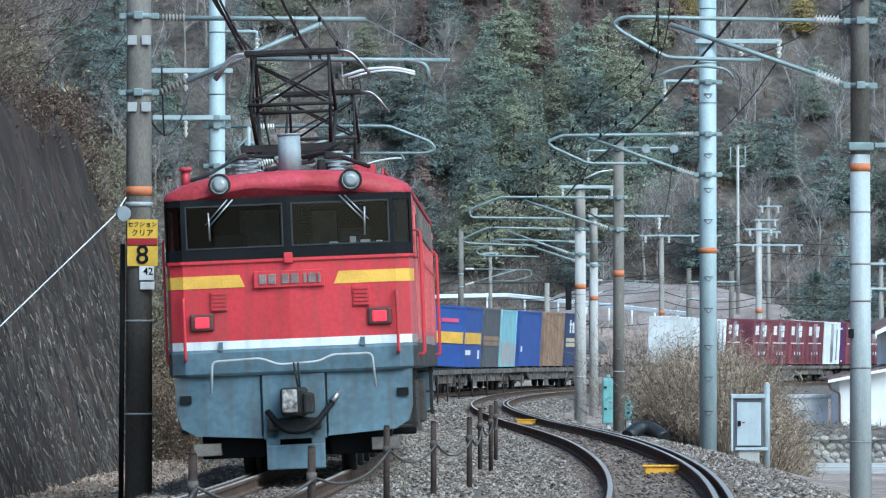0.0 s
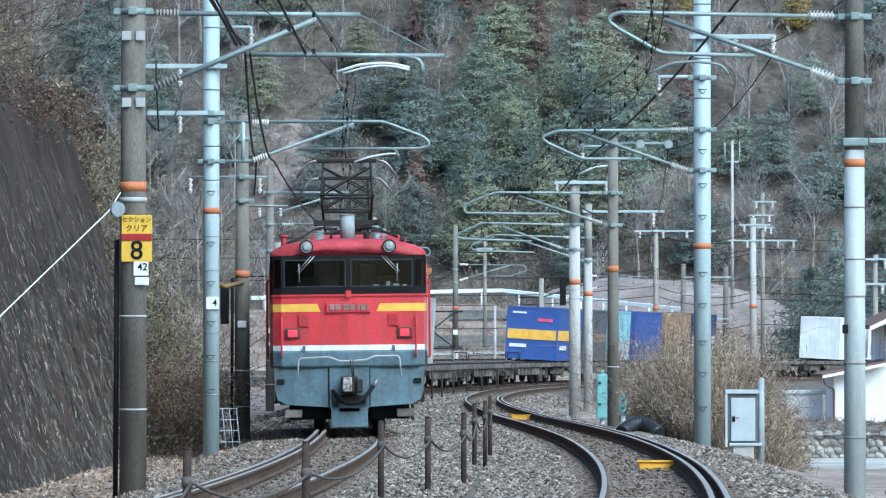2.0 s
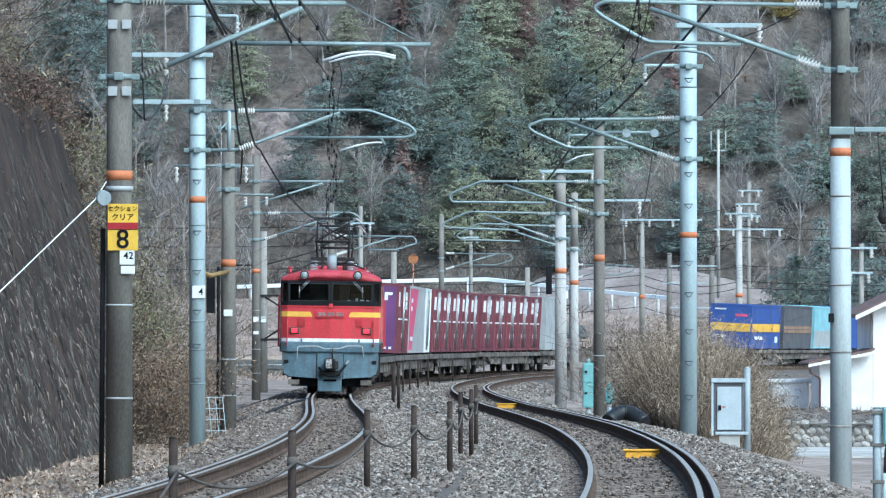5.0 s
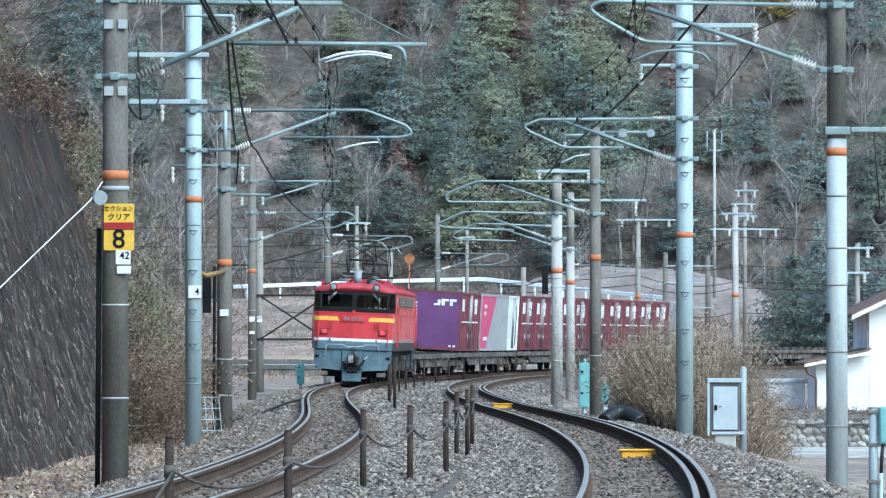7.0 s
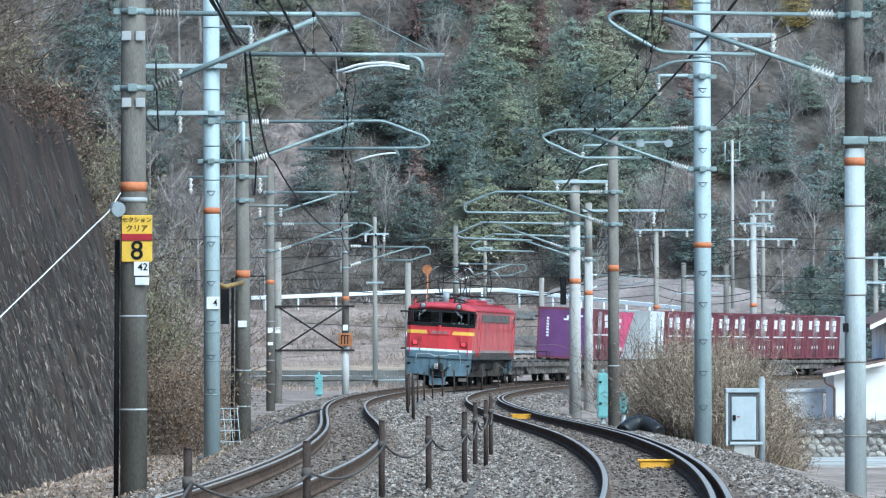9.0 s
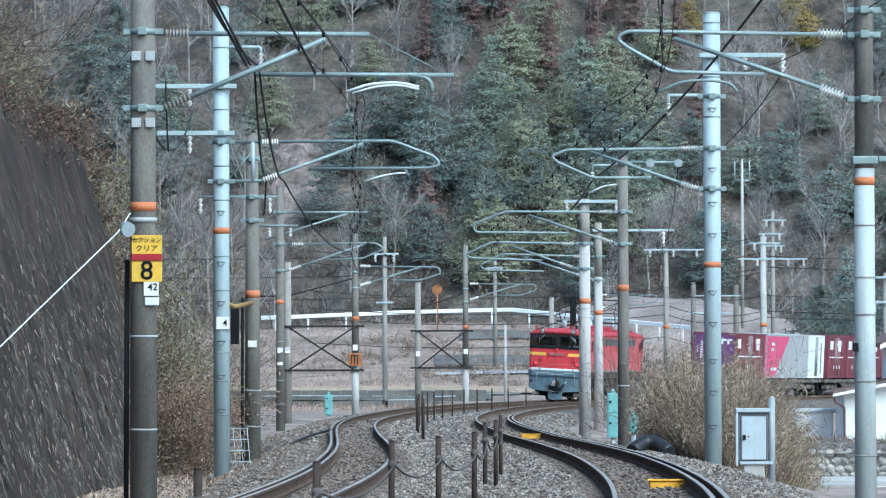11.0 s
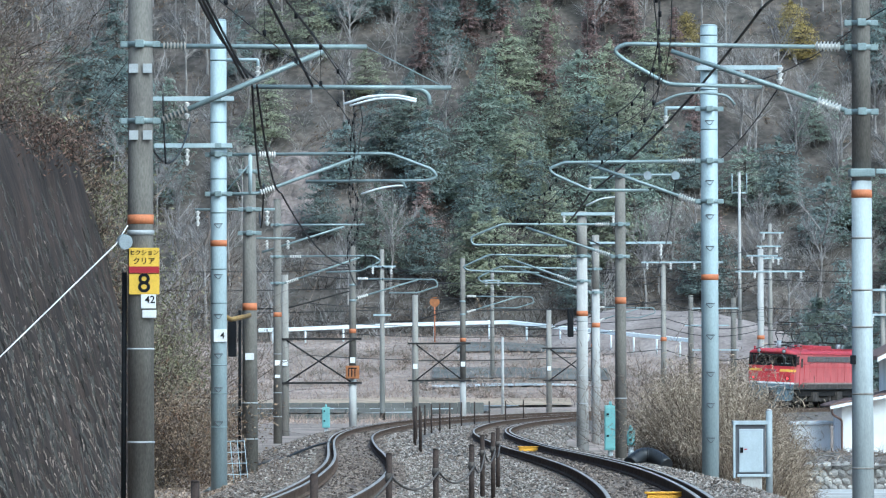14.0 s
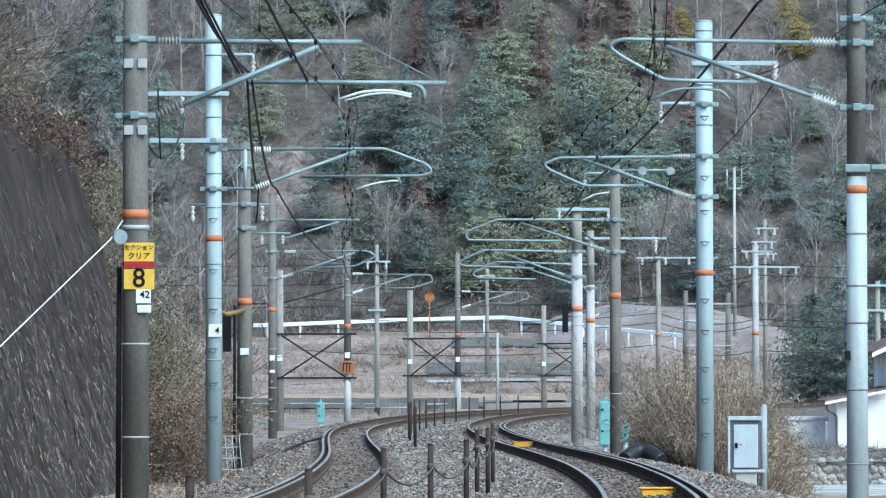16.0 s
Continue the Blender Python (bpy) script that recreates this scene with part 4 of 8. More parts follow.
def wagon(length):
    t = thing("container_wagon", "dusty brown-grey flat container wagon on the curved track", "freight wagon", group="container wagons")
    L = length / 2 - 0.4
    bm = bmesh.new()
    for sx in (-1, 1):
        a, b = min(sx * 1.12, sx * 1.24), max(sx * 1.12, sx * 1.24)
        box(bm, a, b, -L, L, 0.8, 0.98)
    for k in range(int(L * 2 / 1.2) + 1):
        y = -L + 0.1 + k * (2 * L - 0.2) / int(L * 2 / 1.2)
        box(bm, -1.12, 1.12, y - 0.07, y + 0.07, 0.82, 0.95)
    part("deck_frame", bm, M["under"], t)
    # fish-belly side sill, deep in the middle
    for sx in (-1, 1):
        prof = [(-L, 0.8), (-L + 3.2, 0.8), (-L + 4.2, 0.46), (L - 4.2, 0.46), (L - 3.2, 0.8), (L, 0.8)]
        bm = bmesh.new()
        a = [bm.verts.new((sx * 1.14, y, z)) for y, z in prof]
        b = [bm.verts.new((sx * 1.14, y, 0.86)) for y, z in prof]
        c = [bm.verts.new((sx * 1.06, y, z)) for y, z in prof]
        d = [bm.verts.new((sx * 1.06, y, 0.86)) for y, z in prof]
        for i in range(5):
            bm.faces.new((a[i], a[i + 1], b[i + 1], b[i])), bm.faces.new((c[i], c[i + 1], d[i + 1], d[i])), bm.faces.new((a[i], a[i + 1], c[i + 1], c[i]))
        part("side_sill", bm, M["under"], t)
        bm = bmesh.new()
        for k in range(6):
            y = -L + 4.6 + k * (2 * L - 9.2) / 5
            box(bm, min(sx * 1.13, sx * 1.18), max(sx * 1.13, sx * 1.18), y - 0.04, y + 0.04, 0.48, 0.82)
        part("sill_rib", bm, M["under"], t)
        for k in range(10):
            y = -L + 0.5 + k * (2 * L - 1) / 9
            part("twistlock", B((min(sx * 1.0, sx * 1.2), max(sx * 1.0, sx * 1.2), y - 0.1, y + 0.1, 0.98, 1.05)), M["dark"], t)
    part("centre_sill", R(0.02, (-0.25, 0.25, -L, L, 0.5, 0.9)), M["dark"], t)
    part("brake_cylinder", T(((-0.7, -1.0, 0.5), (-0.7, 0.2, 0.5), 0.2, 0.2, 14)), M["dark"], t)
    for e in (-1, 1):
        bogie(t, e * (L - 2.0), 1.9, 0.43, M["under"])
        part("coupler", R(0.03, (-0.13, 0.13, min(e * L, e * (L + 0.42)), max(e * L, e * (L + 0.42)), 0.7, 0.95)), M["dark"], t)
        bm = bmesh.new()
        pipe(bm, bend([(-1.1, e * (L + 0.05), 1.0), (-1.1, e * (L + 0.05), 1.35), (-0.5, e * (L + 0.05), 1.35), (-0.5, e * (L + 0.05), 1.0)], 0.06, 3), 0.016, 6)
        part("end_handrail", bm, M["dark"], t)
    return t


WORDS = dict(silver="dull grey-beige freight container with ribbed sides", maroon="maroon steel freight container with white side marks", pink="pink and silver freight container with a slanted divide",
             cwhite="white freight container with tall side doors", blue="blue freight container with a yellow belt", plainblue="plain blue freight container",
             grey="dark grey freight container with a cream belt", cyan="light blue freight container, paler at the bottom",
             brown="weathered brown freight container", navy="navy freight container with a cream belt", purple="maroon freight container with purple ends")


def container(length, look_of):
    t = thing("freight_container", WORDS[look_of], "container", group="freight containers")
    col = dict(plainblue="blue", purple="maroon").get(look_of, look_of)
    L = length / 2
    z0, z1 = 1.06, 3.52
    if look_of == "pink":
        bm = B((-1.2, 1.2, -L, L, z0, z1))
        part("body", bm, M["silver"], t)
        for sx in (-1, 1):
            bm = bmesh.new()
            x0, x1 = sx * 1.19, sx * 1.206
            ys = [(-L + 0.02, z0 + 0.04), (-L + 0.02, z1 - 0.04), (0.6, z1 - 0.04), (-2.6, z0 + 0.04)]
            a = [bm.verts.new((x0, y, z)) for y, z in ys]
            b = [bm.verts.new((x1, y, z)) for y, z in ys]
            bm.faces.new(a), bm.faces.new(b)
            for i in range(4):
                bm.faces.new((a[i], a[(i + 1) % 4], b[(i + 1) % 4], b[i]))
            part("pink_panel", bm, M["pink"], t, "pink painted side panel")
        part("end_panel", B((-1.17, 1.17, -L - 0.012, -L + 0.01, z0 + 0.05, z1 - 0.05)), M["pink"], t)
    else:
        part("body", R(0.015, (-1.19, 1.19, -L + 0.02, L - 0.02, z0 + 0.02, z1 - 0.02)), M[col], t)
    # corner posts and rails
    bm = bmesh.new()
    for sx in (-1, 1):
        for e in (-1, 1):
            box(bm, min(sx * 1.14, sx * 1.225), max(sx * 1.14, sx * 1.225), min(e * (L - 0.1), e * L), max(e * (L - 0.1), e * L), z0, z1)
        for z in (z0, z1 - 0.1):
            box(bm, min(sx * 1.16, sx * 1.22), max(sx * 1.16, sx * 1.22), -L + 0.1, L - 0.1, z, z + 0.1)
    for e in (-1, 1):
        for z in (z0, z1 - 0.1):
            box(bm, -1.14, 1.14, min(e * (L - 0.05), e * (L + 0.004)), max(e * (L - 0.05), e * (L + 0.004)), z, z + 0.1)
    part("corner_frame", bm, M["silver" if look_of == "pink" else col], t)
    ends = M["purple"] if look_of in ("purple", "maroon") else None
    if ends:
        part("end_panel", B((-1.13, 1.13, -L - 0.003, -L + 0.03, z0 + 0.11, z1 - 0.11)), M["purple"] if look_of == "purple" else M["maroon"], t)
    for sx in (-1, 1):
        def slab(name, y0, y1, a, b, m, label="", p=0.016, parent=t):
            return part(name, B((min(sx * 1.18, sx * (1.2 + p)), max(sx * 1.18, sx * (1.2 + p)), y0, y1, a, b)), M[m], parent, label)
        n = max(2, int(length / 0.62)) if look_of in ("maroon", "purple", "brown", "silver") else 1
        bm = bmesh.new()
        for k in range(n + 1):
            y = -L + 0.12 + k * (length - 0.24) / n
            box(bm, min(sx * 1.18, sx * 1.213), max(sx * 1.18, sx * 1.213), y - 0.025, y + 0.025, z0 + 0.1, z1 - 0.1)
        part("side_ribs", bm, M["silver" if look_of == "pink" else col], t)
        if look_of in ("maroon", "purple"):
            slab("white_mark", -L + 0.45, -L + 1.05, 2.72, 3.22, "paint_bar", "white painted block")
            slab("white_mark", L - 1.75, L - 0.95, 2.95, 3.25, "paint_bar", "white painted block")
            slab("white_mark", L - 1.6, L - 1.0, 2.62, 2.92, "paint_bar", "white painted block")
            slab("white_line", -L + 0.4, L - 0.5, 2.24, 2.3, "paint_bar", "thin white line")
            for q in (-0.55, 0.0, 0.55):
                slab("label_bar", q - 0.09, q + 0.09, 1.6, 1.78, "paint_bar")
            d = slab("side_door", -0.7, 0.7, z0 + 0.12, z1 - 0.12, col, p=0.004)
            bm = bmesh.new()
            for q in (-0.35, -0.12, 0.12, 0.35):
                tube(bm, (sx * 1.225, q, z0 + 0.1), (sx * 1.225, q, z1 - 0.1), 0.018, 0.018, 6)
            part("lock_rod", bm, M["steel"], d)
        elif look_of == "cwhite":
            d = slab("side_door", -L * 0.5, L * 0.5, z0 + 0.12, z1 - 0.12, col, p=0.004)
            bm = bmesh.new()
            for q in (-0.25, -0.08, 0.08, 0.25):
                tube(bm, (sx * 1.225, q, z0 + 0.1), (sx * 1.225, q, z1 - 0.1), 0.018, 0.018, 6)
            part("lock_rod", bm, M["steel"], d)
            slab("blue_strip", L * 0.6, L * 0.66, 1.3, 3.1, "skirt", "narrow blue strip")
        elif look_of == "blue":
            slab("belt", -L + 0.02, L - 0.02, 2.0, 2.46, "yellow", "yellow belt")
            slab("label_bar", -L + 0.8, -L + 2.4, 1.55, 1.75, "paint_bar")
            slab("label_bar", L - 1.0, L - 0.5, 1.4, 1.75, "paint_bar")
        elif look_of in ("grey", "navy"):
            slab("belt", -L + 0.02, L - 0.02, 1.95, 2.35, "brown" if look_of == "grey" else "cream", "cream belt")
            slab("belt_line", -L + 0.02, L - 0.02, 2.13, 2.18, col, p=0.02)
            if look_of == "navy":
                for y0, y1, a, b in ((-1.6, -1.35, 2.6, 3.2), (-1.75, -1.0, 2.95, 3.05), (-0.75, -0.5, 2.6, 3.1), (-0.2, 0.05, 2.6, 3.2), (0.05, 0.7, 2.82, 2.98), (0.7, 0.95, 2.6, 3.2)):
                    slab("emblem_bar", y0, y1, a, b, "paint_bar", "white painted emblem bar")
        elif look_of == "pink":
            for z, wd in ((2.9, 0.7), (2.6, 0.5), (1.5, 1.2)):
                slab("label_bar", -L + 1.2, -L + 1.2 + wd, z, z + 0.16, "paint_bar", p=0.022)
        elif look_of == "cyan":
            slab("lower_panel", -L + 0.12, L - 0.12, z0 + 0.1, 2.1, "silver", "paler lower panel")
        elif look_of == "plainblue":
            slab("label_bar", -L + 0.6, -L + 0.9, 1.7, 1.95, "paint_bar")
    # marks on the end that faces back along the line
    def endbar(x0, x1, a, b, m, label=""):
        part("end_mark", B((x0, x1, -L - 0.014, -L + 0.01, a, b)), M[m], t, label)
    if look_of == "purple":
        for x0, x1, a, b in ((0.05, 0.3, 2.92, 3.0), (0.2, 0.32, 3.0, 3.16), (0.36, 0.5, 2.92, 3.2), (0.5, 0.68, 3.1, 3.2), (0.72, 0.84, 2.92, 3.2), (0.84, 1.0, 3.1, 3.2)):
            endbar(x0, x1, a, b, "paint_bar", "white painted emblem bar")
        for k in range(7):
            endbar(-0.78, -0.66, 2.1 + 0.14 * k, 2.19 + 0.14 * k, "paint_bar")
        endbar(0.75, 0.85, 1.2, 1.28, "paint_bar"), endbar(0.93, 1.03, 1.2, 1.28, "paint_bar")
    if look_of == "blue":
        endbar(-1.16, 1.16, 2.0, 2.46, "yellow", "yellow belt")
        endbar(-1.05, -0.25, 1.62, 1.78, "paint_bar", "white plain bar"), endbar(-0.95, -0.3, 3.2, 3.28, "paint_bar")
        endbar(0.25, 0.95, 2.85, 3.0, "pink", "red plain bar")
    return t


M["cream"] = mat("cream_belt", (0.6, 0.52, 0.36), 0.6, 0, 2, 0.12, 0.02, streak=0.2)
LOCO = locomotive()
MOVERS.append((LOCO, 0.0, 15.5, 0.0))
WAGONS = [(17.4, 20.4), (37.8, 20.4), (58.2, 20.4), (78.6, 20.4), (99.0, 20.4), (119.4, 15.5), (134.9, 15.5), (150.4, 20.4), (170.8, 20.4), (191.2, 20.4), (211.6, 20.4), (232.0, 20.4), (252.4, 20.4)]
made = {}


def again(key, build):
    """The first of a kind is built, the others are copies."""
    if key not in made:
        made[key] = build()
        return made[key]
    return copy_thing(made[key], Matrix.Identity(4))


for s, n in WAGONS:
    MOVERS.append((again(("wagon", n), lambda: wagon(n)), s, n, 0))
LOADS = [(38.5, 6.06, "purple"), (45.0, 9.4, "pink"), (54.6, 3.65, "cwhite")]
LOADS += [(59.1 + 3.8 * i, 3.65, "maroon") for i in range(5)] + [(79.3 + 3.8 * i, 3.65, "maroon") for i in range(5)]
LOADS += [(99.8, 3.65, "silver"), (150.8, 6.06, "blue"), (157.6, 6.06, "grey"), (164.3, 6.06, "cyan"), (171.6, 6.06, "plainblue"), (178.6, 6.06, "brown"), (185.2, 5.9, "navy")]
LOADS += [(218.4, 3.65, "cwhite"), (222.4, 3.65, "cwhite"), (226.4, 3.65, "maroon")] + [(232.8 + 3.85 * i, 3.65, "maroon") for i in range(4)] + [(248.2, 3.65, "cwhite"), (253.2, 3.65, "purple"), (257.1, 3.65, "maroon"), (261, 3.65, "maroon")]
for s, n, c in LOADS:
    i = max(k for k in range(len(WAGONS)) if WAGONS[k][0] <= s + 0.2)
    ws, wl = WAGONS[i]
    MOVERS.append((again((c, n), lambda: container(n, c)), ws, wl, s + n / 2 - ws - wl / 2))


# line-side poles with their cantilevers
def ribbed(bm, a, b, r=0.055, n=6, mi=0):
    """A ribbed insulator between two points."""
    prof = [(0, r * 0.4)]
    for k in range(n):
        prof += [((k + 0.15) / n, r * 0.45), ((k + 0.25) / n, r), ((k + 0.75) / n, r * 0.6), ((k + 0.8) / n, r * 0.45)]
    lathe(bm, a, b, prof + [(1, r * 0.4)], 10)


class Pole:
    """A pole at (x, y) with fittings given as (x, z) places in its plane."""

    def __init__(self, x, y, top, r0, r1, material, label, base=-0.6, upper=None):
        self.x, self.y, self.base, self.r0, self.r1, self.top = x, y, base, r0, r1, top
        self.t = thing("catenary_pole", label, "pole", pose(x, y, base), group="catenary poles")
        zs = top - base
        if upper:
            cut = upper[0] - base
            rc = r0 + (r1 - r0) * cut / zs
            part("shaft", T(((0, 0, -0.5), (0, 0, cut), r0, rc, 24)), M[material], self.t)
            part("upper_shaft", T(((0, 0, cut), (0, 0, zs), rc - 0.004, r1, 24)), M[upper[1]], self.t, upper[2])
        else:
            bm = T(((0, 0, -0.5), (0, 0, zs), r0, r1, 24))
            tube(bm, (0, 0, zs), (0, 0, zs + 0.03), r1 + 0.006, r1 * 0.8, 24)
            part("shaft", bm, M[material], self.t)

    def r(self, z):
        return self.r0 + (self.r1 - self.r0) * (z - self.base) / (self.top - self.base)

    def band(self, z0, z1, material="orange", name="band", label="orange painted band", proud=0.004):
        part(name, T(((0, 0, z0 - self.base), (0, 0, z1 - self.base), self.r(z0) + proud, self.r(z1) + proud, 24)), M[material], self.t, label)

    def clamp(self, z):
        r = self.r(z)
        bm = T(((0, 0, z - 0.035 - self.base), (0, 0, z + 0.035 - self.base), r + 0.012, r + 0.012, 24))
        rbox(bm, -0.06, 0.06, -r - 0.06, -r + 0.02, z - 0.05 - self.base, z + 0.05 - self.base, r=0.01)
        rbox(bm, -r - 0.1, -r + 0.02, -0.05, 0.05, z - 0.04 - self.base, z + 0.04 - self.base, r=0.01)
        rbox(bm, r - 0.02, r + 0.1, -0.05, 0.05, z - 0.04 - self.base, z + 0.04 - self.base, r=0.01)
        part("clamp", bm, M["pipe"], self.t)

    def plate(self, x, z, w, h, material, label="", name="plate"):
        return part(name, R(0.006, (x - self.x - w / 2, x - self.x + w / 2, -self.r(z) - 0.03, -self.r(z) + 0.02, z - h / 2 - self.base, z + h / 2 - self.base)), M[material], self.t, label)

    def p(self, q, dy=0.0):
        return (q[0] - self.x, dy, q[1] - self.base)

    def arm(self, pts, r=0.03, insul=None, name="cantilever_arm", material="pipe", dy=0.0, cut=0.12, ins_r=0.06, ins_n=7, ins_m="insul"):
        bm = bmesh.new()
        pipe(bm, bend([self.p(q, dy) for q in pts], cut, 4) if len(pts) > 2 else [self.p(q, dy) for q in pts], r, 8)
        a = part(name, bm, M[material], self.t)
        if insul:
            bm = bmesh.new()
            ribbed(bm, self.p(insul[0], dy), self.p(insul[1], dy), ins_r, ins_n)
            part("insulator", bm, M[ins_m], a, "ribbed porcelain insulator")
        return a

    def hang(self, q, drop=0.28, r=0.06, dy=0.0):
        bm = bmesh.new()
        ribbed(bm, self.p(q, dy), self.p((q[0], q[1] - drop), dy), r, 3)
        part("insulator", bm, M["insul"], self.t, "white porcelain insulator")

    def rungs(self, zs, side=-1):
        for z in zs:
            r = self.r(z)
            bm = bmesh.new()
            pipe(bm, [(-0.075, -r * 0.9 - 0.02, z - self.base), (0.075, -r * 0.9 - 0.02, z - self.base), (0.012, -r - 0.05, z - self.base - 0.075), (-0.012, -r - 0.05, z - self.base - 0.075), (-0.075, -r * 0.9 - 0.02, z - self.base - 0.005)], 0.008, 5)
            part("step_bracket", bm, M["grey"], self.t)

    def rings(self, zs, material="silver"):
        for z in zs:
            self.band(z - 0.012, z + 0.012, material, "ring", "thin metal ring", 0.006)


def text_mesh(word, size, material, parent, m, label=""):
    cu = bpy.data.curves.new("writing", "FONT")
    cu.body, cu.size, cu.extrude, cu.align_x, cu.align_y = word, size, 0.002, "CENTER", "CENTER"
    cu.offset = size * 0.012
    tmp = bpy.data.objects.new("writing", cu)
    me = bpy.data.meshes.new_from_object(tmp)
    bpy.data.objects.remove(tmp)
    me.materials.clear()
    me.materials.append(material)
    ob = new("writing", me)
    ob.parent, ob.matrix_basis = parent, m
    if label:
        tagged(ob, label)
    return ob


# dark concrete pole with the yellow section sign
A = Pole(-3.92, 67, 9.2, 0.178, 0.148, "dconcrete", "weathered brown concrete pole with a yellow section sign")
for z in (5.74, 4.75):
    A.clamp(z)
A.band(3.42, 3.54)
A.rings((1.81, 0.61))
A.band(3.28, 3.34, "silver", "guy_clamp", "metal guy clamp", 0.012)
for z in (5.42, 4.56):
    for x in (-4.0, -3.82):
        A.plate(x, z, 0.12, 0.12, "silver", "small reflective plate", "reflector")
A.arm([(-3.76, 5.72), (-1.0, 5.7)], 0.032, ((-3.63, 5.72), (-3.32, 5.72)), ins_m="concrete")
A.arm([(-3.71, 4.73), (-1.55, 5.65)], 0.035, ((-3.64, 4.76), (-3.3, 4.91)), material="pipe", ins_m="dconcrete")
A.arm([(-2.48, 5.19), (0.09, 5.17)], 0.03)
A.arm([(-1.0, 5.7), (-0.06, 5.21)], 0.007, name="stay_wire")
A.arm([(-1.3, 4.96), (-1.0, 5.06), (-0.64, 5.08), (-0.36, 5.02)], 0.018, name="steady_arm", material="white")
A.arm([(-1.22, 4.94), (-0.95, 5.02), (-0.64, 5.05), (-0.36, 4.99)], 0.014, name="steady_arm", material="white")
A.arm([(-0.5, 5.17), (-0.29, 5.15), (-0.2, 5.08), (-0.19, 4.95)], 0.03, name="steady_bracket", cut=0.06)
sign = A.plate(-3.865, 2.81, 0.39, 0.6, "sign", "yellow enamel sign with black lettering and red strip", "section_sign")
r_ = A.r(2.8) + 0.032
part("red_strip", B((-0.14, 0.25, -r_ - 0.004, -r_ + 0.003, 2.785 - A.base, 2.87 - A.base)), M["signred"], sign, "dark red strip")
part("groove", B((-0.14, 0.25, -r_ - 0.003, -r_ + 0.003, 2.775 - A.base, 2.782 - A.base)), M["black"], sign)
for word, size, z in (("セクション", 0.076, 3.045), ("クリア", 0.097, 2.935), ("8", 0.34, 2.645)):
    text_mesh(word, size, M["black"], sign, pose(0.055, -r_ - 0.005, z - A.base, 90, 0, 0), "black lettering")
pl = A.plate(-3.81, 2.42, 0.19, 0.18, "paint_bar", "small white number plate", "pole_plate")
text_mesh("42", 0.13, M["black"], pl, pose(0.13, -r_ - 0.005, 2.44 - A.base, 90, 0, 0))
A.plate(-3.8, 2.26, 0.18, 0.1, "paint_bar", "small white plate", "pole_plate")
part("cable_duct", T(((-0.23, 0.02, -0.1), (-0.21, 0.02, 3.4), 0.033, 0.033, 10)), M["black"], A.t, "black cable duct")
bm = bmesh.new()
pipe(bm, [(-0.16, -0.1, 4.0), (-0.3, -0.35, 3.75), (-1.55, -7.0, 1.95), (-3.5, -11.5, 0.05)], 0.009, 6)
g_ = part("guy_wire", bm, M["cwhite"], A.t, "pale guy wire")
part("guy_insulator", T(((-0.21, -0.25, 3.79), (-0.17, -0.33, 3.78), 0.095, 0.095, 16)), M["arrester"], g_, "round porcelain guy insulator")

Bp = Pole(-4.0, 92, 7.8, 0.143, 0.143, "galv", "pale blue galvanised steel pole with cross arms")
for z in (6.41, 5.58, 5.43, 4.73):
    Bp.clamp(z)
Bp.band(3.8, 3.91)
Bp.rings([7.1, 6.0, 5.0, 4.4, 3.4, 2.8, 1.7, 1.2, 0.6], "pipe")
Bp.rungs([4.2, 3.3, 2.6, 1.9, 1.3, 0.7])
for z, a, b in ((6.41, -5.16, -3.72), (5.58, -5.13, -3.76)):
    part("cross_arm", R(0.008, (a + 4.0, b + 4.0, -0.2, -0.13, z - 0.04 + 0.6, z + 0.04 + 0.6)), M["galv"], Bp.t)
    Bp.hang((-4.55, z - 0.05), 0.3, 0.05, -0.17)
Bp.arm([(-3.9, 7.11), (-3.3, 7.11), (-3.3, 7.0)], 0.03, cut=0.04, name="feeder_bracket", material="galv")
Bp.hang((-3.3, 7.0), 0.25)
Bp.arm([(-3.86, 5.43), (-0.96, 5.44), (-0.22, 5.16), (-0.12, 5.02), (-0.3, 4.96), (-2.46, 4.95)], 0.028, ((-3.28, 5.43), (-2.98, 5.43)), cut=0.1)
Bp.arm([(-3.86, 4.73), (-3.3, 4.74), (-1.48, 5.4)], 0.03, ((-3.26, 4.76), (-2.96, 4.86)), cut=0.04)
Bp.arm([(-3.44, 5.43), (-3.44, 4.73)], 0.035, name="hinge_post", material="galv")
Bp.arm([(-3.42, 5.3), (-3.86, 4.78)], 0.012, name="tie_rod")
Bp.arm([(-1.48, 4.72), (-1.18, 4.82), (-0.88, 4.87), (-0.7, 4.87)], 0.016, name="steady_arm", material="white")
Bp.arm([(-0.95, 4.95), (-0.75, 4.95), (-0.68, 4.82)], 0.025, name="steady_bracket", cut=0.04)
pl = Bp.plate(-3.97, 2.22, 0.23, 0.22, "paint_bar", "small white number plate", "pole_plate")
text_mesh("4", 0.16, M["black"], pl, pose(0.07, -Bp.r0 - 0.036, 2.22 - Bp.base, 90, 0, 0))

